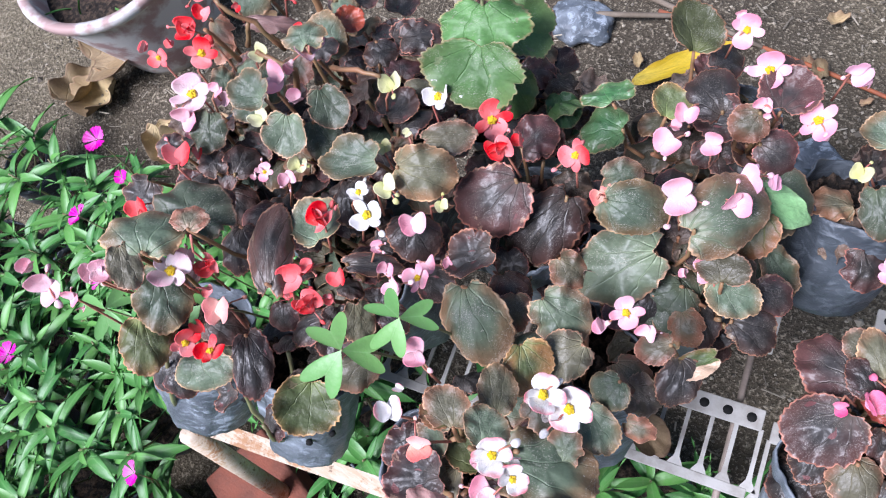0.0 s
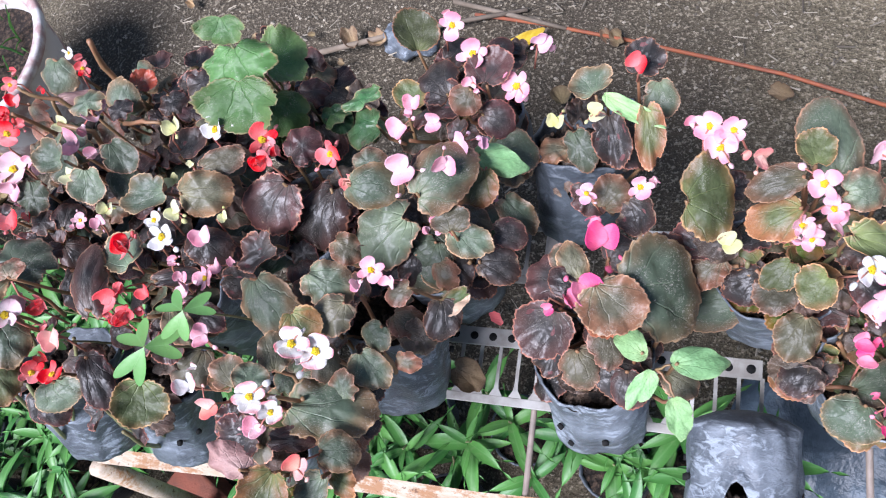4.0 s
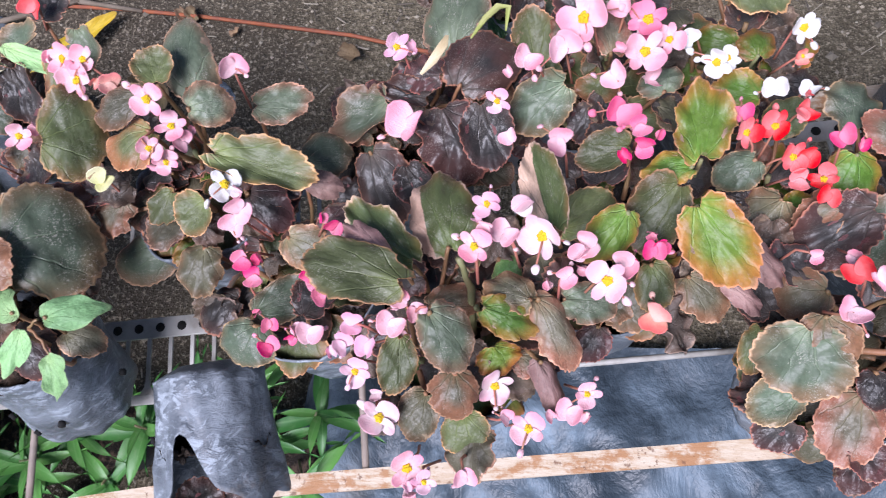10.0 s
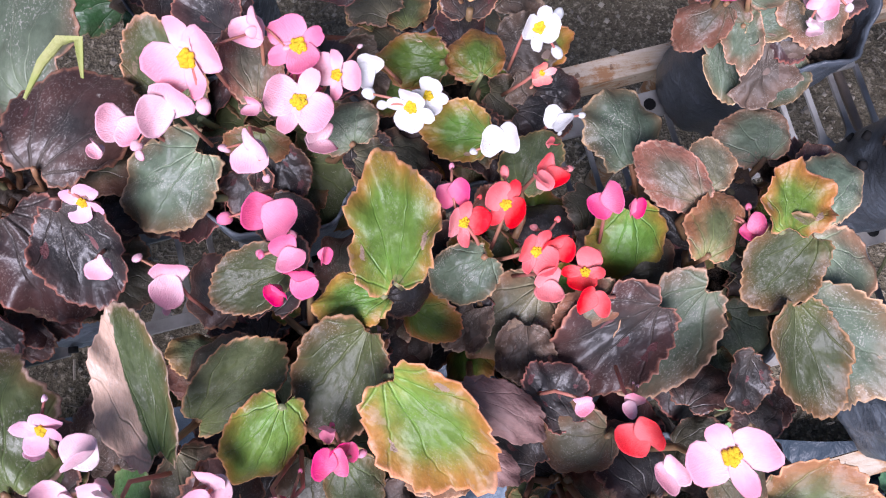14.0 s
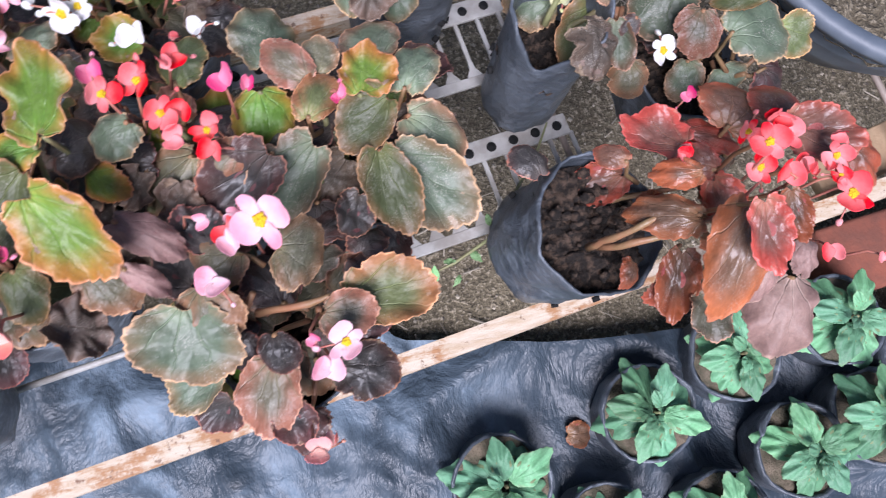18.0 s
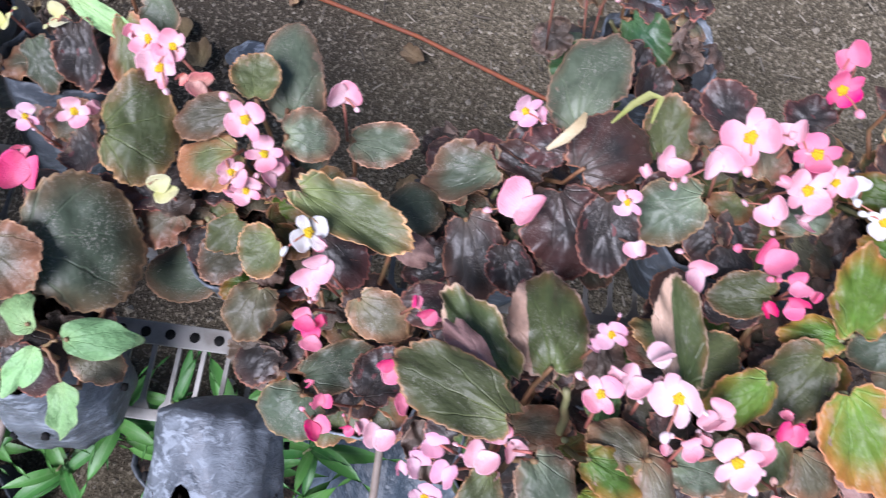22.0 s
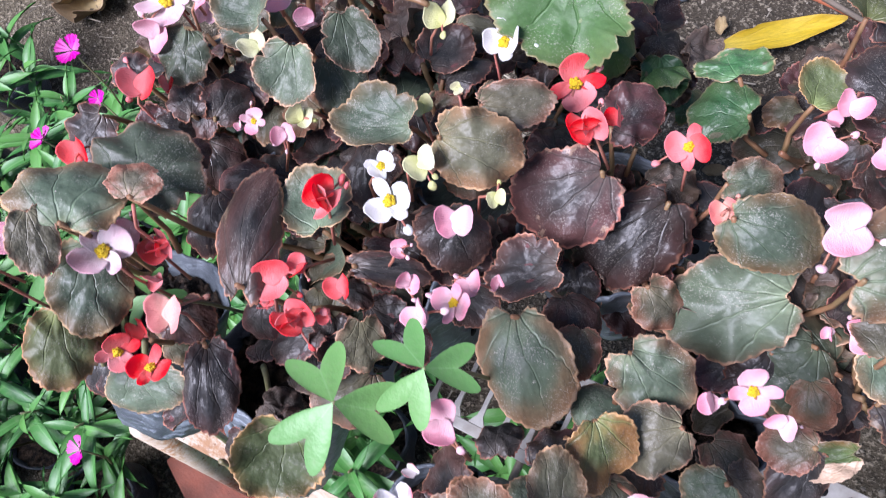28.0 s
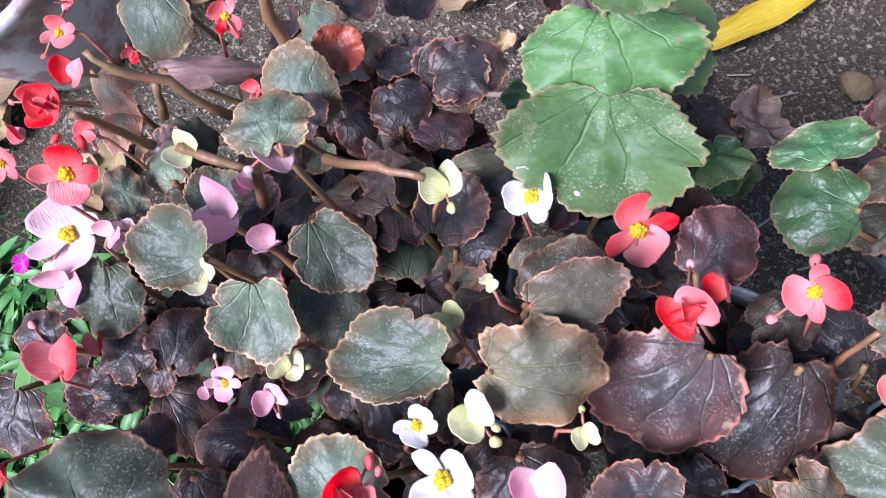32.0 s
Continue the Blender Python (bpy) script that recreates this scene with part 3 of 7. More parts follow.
def leaf(p, kind, x, y, z, length, width, rx, ry, rz, stem=True):
    m = pose(x - p.root.location.x, y - p.root.location.y, z - p.base, rx, ry, rz) @ Matrix.Diagonal((length, width, (length + width) / 2, 1))
    link("leaf", p.rng.choice(BLADES[kind]), p.root, m)
    if not stem:
        return
    p.bases.append(Vector((x, y, z - 0.006)))
    stalk(p, Vector((x, y, z)) + Euler((radians(rx), radians(ry), radians(rz))).to_matrix() @ Vector((length * 0.12, 0, -0.002)), "leaf_stalk", STEM_GREEN if kind in "GO" else STEM, 0.0022, 0.0015)


def filler(p, heart):
    """Smaller, older leaves low in the plant, round the stems."""
    for i in range(3 if p.bare else 18):
        if p.high and i % 2:
            continue
        a = i * 2.4 + p.rng.uniform(-0.4, 0.4)
        d = p.rng.uniform(0.008, 0.042 if p.high else 0.066)
        s = p.rng.uniform(0.030, 0.046)
        c = (p.crown + Vector((0, 0, 0.04))).lerp(heart, 0.1 if i % 2 else p.rng.uniform(0.15, 0.55) if p.high else p.rng.uniform(0.55, 1.0)) + Vector((0, 0.032 if p.high else 0.006, 0.008))
        # mostly the darkest kinds, so leaf colour deepens the shade in the gaps
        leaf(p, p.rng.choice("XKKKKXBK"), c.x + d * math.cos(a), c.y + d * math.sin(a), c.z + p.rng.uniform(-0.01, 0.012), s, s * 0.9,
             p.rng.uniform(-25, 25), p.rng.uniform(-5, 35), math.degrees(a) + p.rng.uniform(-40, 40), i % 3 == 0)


def skirt(p, heart):
    """Low dark leaves behind and beside the stems."""
    for i in range(9):
        a = -0.25 + 3.64 * i / 8 + p.rng.uniform(-0.15, 0.15)
        d, s = p.rng.uniform(0.01, 0.034), p.rng.uniform(0.038, 0.054)
        # dark kinds again: their colour adds to the shade under the foliage
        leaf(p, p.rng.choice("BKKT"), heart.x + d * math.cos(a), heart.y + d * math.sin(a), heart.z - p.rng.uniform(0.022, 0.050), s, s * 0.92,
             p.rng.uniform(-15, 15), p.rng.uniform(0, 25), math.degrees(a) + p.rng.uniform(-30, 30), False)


def collar(p, kinds):
    """Older leaves drooping over the mouth of the bag."""
    for i in range(6):
        a = -2.9 + 1.02 * i + p.rng.uniform(-0.2, 0.2)
        d, s = p.rng.uniform(0.004, 0.018), p.rng.uniform(0.042, 0.058)
        leaf(p, p.rng.choice(kinds), p.crown.x + d * math.cos(a), p.crown.y + d * math.sin(a), p.crown.z + p.rng.uniform(0.026, 0.044), s, s * 0.95,
             p.rng.uniform(-15, 15), p.rng.uniform(12, 34), math.degrees(a) + p.rng.uniform(-25, 25), False)


def young(p, heart, kinds):
    """Small young leaves crowded between the large ones."""
    for i in range(7):
        a = i * 2.4 + p.rng.uniform(-0.5, 0.5)
        d, s = p.rng.uniform(0.012, 0.052), p.rng.uniform(0.022, 0.036)
        leaf(p, p.rng.choice(kinds), heart.x + d * math.cos(a), heart.y + d * math.sin(a), heart.z + p.rng.uniform(-0.030, -0.004), s, s * 0.85,
             p.rng.uniform(-40, 40), p.rng.uniform(-40, 25), math.degrees(a) + p.rng.uniform(-60, 60), False)


def flower(p, kind, colour, x, y, z, size, rx, ry, rz):
    base = pose(x - p.root.location.x, y - p.root.location.y, z - p.base, rx, ry, rz)
    es = size * (0.20 if kind == "m" else 0.09)
    centre = link("flower", EYE_YELLOW if kind == "m" else EYE_GREEN, p.root, base @ Matrix.Diagonal((es, es, es, 1)))

    def petal(turn, rise, sx, sy, lift=0.0, shape=0, inset=0.0):
        m = pose(0, 0, lift - 0.06 * size, 0, 0, turn) @ pose(-inset, 0, 0, 0, -rise, 0) @ Matrix.Diagonal((sx, sy, (sx + sy) / 2, 1))
        link("petal", PETALS[colour][shape], centre, Matrix.Diagonal((1 / es, 1 / es, 1 / es, 1)) @ m)

    s = size * (1.0 if colour in "HW" else 1.12)
    if kind == "m":
        big = p.rng.uniform(0.9, 1.08)
        petal(p.rng.uniform(-14, 14), p.rng.uniform(2, 30), s * 0.54 * big, s * 0.62, 0.0, p.rng.choice((0, 1)), s * 0.05)
        petal(180 + p.rng.uniform(-14, 14), p.rng.uniform(2, 30), s * 0.54, s * 0.60 * big, 0.0, p.rng.choice((0, 1)), s * 0.05)
        petal(90 + p.rng.uniform(-12, 12), p.rng.uniform(5, 25), s * 0.50, s * 0.30, 0.0012, 0)
        petal(-90 + p.rng.uniform(-12, 12), p.rng.uniform(5, 25), s * 0.47, s * 0.30, 0.0012, 0)
    elif kind == "b":
        spread = p.rng.uniform(0, 50)
        petal(spread / 2, 18, s * 0.66, s * 0.74, 0.0, 1, s * 0.12)
        petal(180 - spread / 2, 30, s * 0.60, s * 0.72, 0.0012, 2, s * 0.10)
    else:
        petal(0, 22, s * 0.58, s * 0.70, 0.0, 1, s * 0.1)
        petal(180, 30, s * 0.56, s * 0.68, 0.0, 2, s * 0.1)
        petal(70, 55, s * 0.46, s * 0.55, s * 0.04, 2, s * 0.05)
        petal(250, 60, s * 0.44, s * 0.52, s * 0.04, 1, s * 0.05)
        petal(150, 68, s * 0.34, s * 0.40, s * 0.08, 2, s * 0.02)
    back = base @ Vector((0, 0, -0.002)) + p.root.location
    for i in range(p.rng.choice((0, 1, 1, 2))):
        a, d = p.rng.uniform(0, 6.28), p.rng.uniform(0.45, 0.8) * size
        q = back + Vector((math.cos(a) * d, math.sin(a) * d, p.rng.uniform(-0.008, 0.004)))
        w = size * p.rng.uniform(0.16, 0.30)
        link("bud", BUDS[colour], p.root, Matrix.Translation(q - p.root.location) @ Euler((p.rng.uniform(-1, 1), p.rng.uniform(-1, 1), a)).to_matrix().to_4x4() @ Matrix.Diagonal((w, w * 0.8, w * 0.5, 1)))
        bm = bmesh.new()
        tube(bm, [v - p.root.location for v in (back, back.lerp(q, 0.5) + Vector((0, 0, 0.002)), q)], (0.0008, 0.0007, 0.0006), 5)
        part("bud_stalk", bm, STALK, p.root)
    stalk(p, back, "flower_stalk", STALK, 0.0011, 0.0008)
    if size > 0.014 and colour in "PRHESCL" and p.rng.random() < 0.62:
        a, d = p.rng.uniform(0, 6.28), size * p.rng.uniform(0.55, 0.75)
        w = size * p.rng.uniform(0.34, 0.5)
        side = base @ Matrix.Translation((math.cos(a) * d, math.sin(a) * d, -0.3 * size)) @ Euler((p.rng.uniform(-0.8, 0.8), p.rng.uniform(-0.8, 0.8), a)).to_matrix().to_4x4()
        small = link("flower", EYE_GREEN, p.root, side @ Matrix.Diagonal((0.002, 0.002, 0.002, 1)))
        for turn, rise, lift in ((0, 35, 0.0), (180, 48, 0.001)):
            link("petal", PETALS[colour][2], small, Matrix.Diagonal((500, 500, 500, 1)) @ pose(0, 0, lift, 0, 0, turn) @ pose(-w * 0.15, 0, 0, 0, -rise, 0) @ Matrix.Diagonal((w, w * 1.1, w, 1)))



p = plant(-0.455, -0.098, 0.495, -0.406, -0.030, 0.610, "tip", "DBDDB", "coral and pink flowering wax begonia in a black grow bag")
leaf(p, "D", -0.377, 0.002, 0.697, 0.046, 0.061, 19, 2, 121)
leaf(p, "D", -0.382, 0.031, 0.663, 0.054, 0.067, 15, 5, 109)
leaf(p, "B", -0.399, 0.005, 0.702, 0.037, 0.025, -33, 23, -43)
leaf(p, "D", -0.387, 0.006, 0.667, 0.054, 0.045, -28, 16, -58)
leaf(p, "T", -0.388, -0.033, 0.655, 0.049, 0.043, -33, 16, -51)
flower(p, "b", "P", -0.434, -0.021, 0.662, 0.020, 28, -31, 119)
flower(p, "b", "P", -0.493, -0.052, 0.640, 0.031, 12, 30, -22)
flower(p, "b", "P", -0.457, -0.049, 0.648, 0.016, 16, 27, -27)
flower(p, "b", "P", -0.442, -0.023, 0.658, 0.021, -33, -25, -141)

p = plant(-0.335, -0.074, 0.490, -0.321, -0.036, 0.584, "tip", "DDKDDBDKBB", "bronze leaved wax begonia with scarlet flowers in a dusty bag")
leaf(p, "D", -0.355, -0.040, 0.607, 0.033, 0.055, -6, 12, -61)
leaf(p, "K", -0.330, -0.007, 0.607, 0.059, 0.035, -15, 13, -53)
leaf(p, "T", -0.259, -0.015, 0.600, 0.046, 0.053, -32, 10, -81)
leaf(p, "B", -0.254, 0.029, 0.531, 0.053, 0.047, -34, 6, -109, False)
flower(p, "m", "S", -0.373, 0.004, 0.665, 0.033, -11, -5, -93)
flower(p, "b", "P", -0.375, 0.022, 0.652, 0.019, -26, -8, -147)
flower(p, "b", "C", -0.336, -0.003, 0.638, 0.025, -28, -11, -144)
flower(p, "m", "R", -0.352, -0.039, 0.632, 0.024, -29, 28, -37)
flower(p, "m", "R", -0.330, -0.035, 0.630, 0.024, -20, 8, 20)

p = plant(-0.160, -0.034, 0.520, -0.101, -0.024, 0.635, "high", "BDDOGTDK", "pink and white flowering wax begonia leaning over the rail")
leaf(p, "B", -0.122, -0.004, 0.655, 0.034, 0.031, 6, 1, 135)
leaf(p, "D", -0.096, -0.005, 0.675, 0.029, 0.029, 21, 5, 115)
leaf(p, "D", -0.105, -0.006, 0.608, 0.081, 0.061, -7, 19, 15)
leaf(p, "P", -0.092, -0.062, 0.654, 0.043, 0.028, -7, -4, 166)
leaf(p, "T", -0.082, -0.051, 0.627, 0.057, 0.044, -23, 5, -95)
leaf(p, "D", -0.049, -0.047, 0.602, 0.043, 0.029, -2, 4, -109)
leaf(p, "D", -0.063, -0.033, 0.606, 0.037, 0.035, 5, 18, 10)
leaf(p, "T", -0.126, 0.001, 0.653, 0.029, 0.027, 13, -7, 157)
leaf(p, "K", -0.110, -0.036, 0.608, 0.045, 0.023, 13, 21, 15)
leaf(p, "B", -0.107, 0.017, 0.630, 0.038, 0.029, 23, -1, 117)
flower(p, "m", "E", -0.087, -0.005, 0.689, 0.025, 23, -18, 119)
flower(p, "m", "E", -0.072, -0.012, 0.678, 0.021, 23, -15, 127)
flower(p, "b", "P", -0.085, -0.026, 0.667, 0.021, 2, -14, 159)
flower(p, "b", "C", -0.140, -0.021, 0.660, 0.020, -21, 23, -64)
flower(p, "b", "E", -0.171, -0.011, 0.651, 0.021, 10, 5, 41)
flower(p, "b", "C", -0.068, -0.048, 0.621, 0.022, -9, 14, -20)
flower(p, "b", "P", -0.171, 0.031, 0.650, 0.023, -8, -9, 127)

p = plant(-0.088, 0.052, 0.485, -0.091, 0.073, 0.597, "tip", "DDDBBDDOBBBOKODBBDBDBBB", "small brown leaved wax begonia with a few pink flowers")
leaf(p, "D", -0.125, 0.113, 0.609, 0.049, 0.044, 6, 22, -18)
leaf(p, "T", -0.119, 0.075, 0.621, 0.040, 0.040, -22, 19, -52)
leaf(p, "B", -0.078, 0.097, 0.603, 0.040, 0.038, -12, 7, -122)
leaf(p, "D", -0.065, 0.059, 0.579, 0.042, 0.034, -7, 20, -41)
leaf(p, "D", -0.047, 0.086, 0.583, 0.028, 0.033, -6, 13, -121)
leaf(p, "B", -0.097, 0.055, 0.602, 0.040, 0.033, -29, 13, -43, False)
leaf(p, "D", -0.127, 0.067, 0.559, 0.032, 0.035, -16, 6, 82, False)
leaf(p, "B", -0.037, 0.060, 0.562, 0.026, 0.020, 26, 12, -3, False)
flower(p, "m", "E", -0.079, 0.042, 0.668, 0.029, -29, 17, -74)
flower(p, "m", "E", -0.062, 0.042, 0.657, 0.029, -12, 17, -87)

p = plant(-0.450, 0.140, 0.550, -0.463, 0.140, 0.610, "std", "DDDBBBBDDBKKDDB", "wax begonia with pale pink flowers and grey green leaves")
leaf(p, "K", -0.495, 0.072, 0.602, 0.038, 0.046, -9, 5, -97)
leaf(p, "D", -0.457, 0.168, 0.618, 0.032, 0.022, 19, -9, 140)
leaf(p, "K", -0.460, 0.098, 0.628, 0.026, 0.027, -1, -11, 170)
leaf(p, "K", -0.427, 0.097, 0.608, 0.032, 0.027, 7, -6, 147)
leaf(p, "K", -0.419, 0.102, 0.602, 0.037, 0.033, 31, 8, 93)
leaf(p, "K", -0.448, 0.080, 0.611, 0.028, 0.021, 9, 27, 29)
leaf(p, "D", -0.455, 0.145, 0.631, 0.039, 0.036, -10, 17, -79)
leaf(p, "K", -0.445, 0.092, 0.599, 0.027, 0.030, -16, -4, -121)
leaf(p, "K", -0.427, 0.112, 0.600, 0.024, 0.031, -15, -1, -118)
leaf(p, "D", -0.453, 0.189, 0.609, 0.029, 0.027, -1, -6, 133)
leaf(p, "D", -0.411, 0.162, 0.618, 0.035, 0.036, -13, -8, 176)
leaf(p, "D", -0.428, 0.183, 0.619, 0.021, 0.029, 10, 22, 36)
leaf(p, "B", -0.541, 0.239, 0.606, 0.043, 0.027, 18, 1, -33)
leaf(p, "D", -0.489, 0.238, 0.577, 0.036, 0.029, -49, -3, -50, False)
leaf(p, "B", -0.512, 0.231, 0.595, 0.032, 0.024, -12, -17, -79)
flower(p, "m", "R", -0.451, 0.172, 0.677, 0.028, -28, 22, -74)
flower(p, "m", "R", -0.534, 0.170, 0.633, 0.020, -33, 20, -119)
flower(p, "b", "R", -0.525, 0.205, 0.634, 0.024, -21, 18, -68)
flower(p, "m", "S", -0.476, 0.149, 0.635, 0.036, 6, -12, 145)
flower(p, "b", "P", -0.473, 0.128, 0.631, 0.024, 14, 35, -24)
flower(p, "b", "P", -0.444, 0.157, 0.647, 0.014, 12, 12, -30)
flower(p, "b", "V", -0.430, 0.203, 0.641, 0.019, 16, -19, 83)
flower(p, "b", "V", -0.405, 0.153, 0.628, 0.020, 13, -15, 76)
flower(p, "b", "R", -0.458, 0.096, 0.629, 0.026, -15, -28, -146)
flower(p, "b", "R", -0.461, 0.041, 0.632, 0.022, -33, -5, -134)
flower(p, "m", "P", -0.376, 0.113, 0.624, 0.016, 15, -20, 102)
flower(p, "b", "R", -0.519, 0.227, 0.632, 0.019, -24, -29, -167)
flower(p, "r", "R", -0.521, 0.204, 0.634, 0.023, -9, -27, -163)
flower(p, "b", "R", -0.486, 0.197, 0.639, 0.014, 16, -21, 119)

p = plant(-0.335, 0.185, 0.550, -0.336, 0.188, 0.606, "std", "DDDDDBBBB", "wax begonia with pink and cream flowers in a black bag")
branch(p, .0025, (-0.373, 0.222, 0.620), (-0.344, 0.224, 0.630), (-0.321, 0.225, 0.630))
branch(p, .003, (-0.407, 0.197, 0.600), (-0.399, 0.205, 0.630), (-0.422, 0.203, 0.640), (-0.432, 0.203, 0.645))
leaf(p, "D", -0.379, 0.159, 0.663, 0.036, 0.035, -18, -12, 180)
leaf(p, "D", -0.397, 0.177, 0.639, 0.027, 0.027, 21, -10, 130)
leaf(p, "D", -0.358, 0.192, 0.647, 0.039, 0.033, -2, 29, -34)
leaf(p, "D", -0.368, 0.162, 0.650, 0.038, 0.038, -9, 23, -70)
leaf(p, "D", -0.359, 0.170, 0.634, 0.043, 0.035, -6, 28, -37)
leaf(p, "D", -0.366, 0.208, 0.673, 0.028, 0.037, 5, -6, 131)
leaf(p, "B", -0.271, 0.154, 0.635, 0.055, 0.046, 24, 17, 19)
leaf(p, "B", -0.264, 0.185, 0.622, 0.047, 0.029, 23, 11, 40)
leaf(p, "D", -0.280, 0.158, 0.626, 0.054, 0.039, -5, -1, -160)
leaf(p, "B", -0.331, 0.246, 0.575, 0.036, 0.024, 22, 16, 21)
leaf(p, "B", -0.361, 0.233, 0.586, 0.029, 0.027, 16, 23, -6)
leaf(p, "B", -0.272, 0.188, 0.594, 0.048, 0.040, -5, 9, 49)
leaf(p, "K", -0.282, 0.166, 0.602, 0.027, 0.023, 20, 9, 71)
leaf(p, "B", -0.281, 0.192, 0.577, 0.030, 0.029, 14, -1, -154, False)
flower(p, "b", "P", -0.373, 0.214, 0.660, 0.029, 22, -7, 86)
flower(p, "b", "P", -0.391, 0.182, 0.654, 0.030, -5, 11, -97)
flower(p, "b", "V", -0.317, 0.227, 0.613, 0.023, 3, -8, 40)
flower(p, "b", "V", -0.353, 0.129, 0.621, 0.018, 10, 15, 14)
flower(p, "m", "W", -0.281, 0.239, 0.598, 0.032, 14, -11, 31)
flower(p, "b", "V", -0.283, 0.194, 0.611, 0.009, -13, -30, 157)
flower(p, "b", "V", -0.294, 0.172, 0.614, 0.016, 14, 0, 63)

p = plant(-0.420, 0.290, 0.480, -0.411, 0.268, 0.589, "std", "KDKKDDDKKBKKBKK", "leggy wax begonia with red flowers on thick brown stems")
branch(p, .0025, (-0.484, 0.225, 0.600), (-0.470, 0.232, 0.630))
branch(p, .0025, (-0.482, 0.207, 0.600), (-0.481, 0.204, 0.640), (-0.479, 0.200, 0.660))
branch(p, .0025, (-0.452, 0.237, 0.590), (-0.465, 0.235, 0.630), (-0.480, 0.228, 0.650), (-0.488, 0.230, 0.660))
branch(p, .0042, (-0.422, 0.272, 0.550), (-0.433, 0.279, 0.580), (-0.432, 0.284, 0.620), (-0.420, 0.292, 0.660))
leaf(p, "K", -0.364, 0.258, 0.574, 0.031, 0.033, 12, -4, 106)
leaf(p, "K", -0.362, 0.291, 0.573, 0.044, 0.037, 14, 12, 37)
leaf(p, "K", -0.341, 0.257, 0.567, 0.027, 0.034, 16, -4, 107)
leaf(p, "R", -0.420, 0.281, 0.581, 0.026, 0.028, 33, 6, 63)
leaf(p, "P", -0.497, 0.243, 0.612, 0.060, 0.018, 19, 24, 27)
leaf(p, "K", -0.380, 0.282, 0.580, 0.026, 0.032, 2, 25, -46)
leaf(p, "D", -0.410, 0.241, 0.585, 0.044, 0.042, 4, -39, 107, False)
leaf(p, "D", -0.532, 0.300, 0.606, 0.047, 0.043, -8, 16, -70)
leaf(p, "D", -0.458, 0.320, 0.565, 0.043, 0.031, 15, 6, -38, False)
leaf(p, "K", -0.378, 0.252, 0.575, 0.033, 0.022, 8, 52, -41, False)
leaf(p, "K", -0.413, 0.232, 0.608, 0.029, 0.024, 10, 5, 53)
leaf(p, "B", -0.460, 0.245, 0.573, 0.036, 0.035, 24, 14, -37, False)
leaf(p, "K", -0.424, 0.276, 0.549, 0.036, 0.030, -4, 35, -40, False)
flower(p, "m", "R", -0.541, 0.245, 0.629, 0.020, -12, 40, -54)
flower(p, "m", "R", -0.450, 0.275, 0.629, 0.018, -11, -41, 171)
flower(p, "b", "R", -0.490, 0.243, 0.632, 0.009, 14, 41, -21)
flower(p, "b", "R", -0.413, 0.241, 0.635, 0.010, 13, 8, -36)
flower(p, "m", "W", -0.484, 0.294, 0.624, 0.016, 21, -35, 59)

p = plant(-0.300, 0.090, 0.540, -0.314, 0.077, 0.612, "std", "KBBDBBBBBKBDDK", "bronze wax begonia with pure white flowers")
leaf(p, "B", -0.359, 0.034, 0.691, 0.024, 0.030, 11, 1, 123)
leaf(p, "K", -0.302, 0.020, 0.648, 0.085, 0.037, 11, 3, 119)
leaf(p, "D", -0.293, 0.076, 0.621, 0.045, 0.045, -2, -2, 138)
leaf(p, "K", -0.371, 0.094, 0.589, 0.036, 0.030, 0, -3, -145)
leaf(p, "K", -0.387, 0.070, 0.605, 0.046, 0.034, -4, 11, -73)
leaf(p, "K", -0.398, 0.064, 0.622, 0.026, 0.021, 23, 9, 100)
leaf(p, "K", -0.277, 0.070, 0.617, 0.051, 0.020, 5, 17, 29)
leaf(p, "B", -0.259, 0.052, 0.598, 0.047, 0.030, -34, 54, -68, False)
leaf(p, "K", -0.283, 0.034, 0.577, 0.046, 0.029, 5, 10, -133, False)
leaf(p, "D", -0.363, 0.134, 0.564, 0.041, 0.031, -11, 0, -28, False)
flower(p, "b", "P", -0.353, 0.115, 0.624, 0.016, 27, -2, 45)
flower(p, "m", "W", -0.287, 0.127, 0.626, 0.022, -5, 4, -78)
flower(p, "b", "V", -0.267, 0.140, 0.627, 0.022, -7, -3, -112)
flower(p, "m", "W", -0.269, 0.112, 0.629, 0.032, 4, 0, 64)
flower(p, "b", "P", -0.236, 0.124, 0.615, 0.024, -20, -13, -143)
flower(p, "r", "R", -0.297, 0.093, 0.638, 0.028, 0, -15, 161)
flower(p, "r", "R", -0.359, 0.022, 0.644, 0.025, -7, 3, -120)
flower(p, "b", "R", -0.298, 0.042, 0.632, 0.024, -6, 7, -51)
flower(p, "b", "R", -0.288, 0.055, 0.632, 0.016, -5, 7, 160)
flower(p, "b", "R", -0.264, 0.059, 0.629, 0.017, -15, -2, -140)
flower(p, "r", "R", -0.274, 0.030, 0.632, 0.026, 7, -1, 78)
flower(p, "b", "P", -0.212, 0.069, 0.644, 0.019, -4, 24, -121)
flower(p, "m", "P", -0.206, 0.083, 0.630, 0.022, -10, 13, -171)
flower(p, "b", "P", -0.208, 0.099, 0.617, 0.017, -10, 7, -122)
flower(p, "b", "P", -0.250, 0.092, 0.625, 0.012, 17, -14, 111)
flower(p, "b", "P", -0.235, 0.079, 0.626, 0.014, 2, 17, 12)

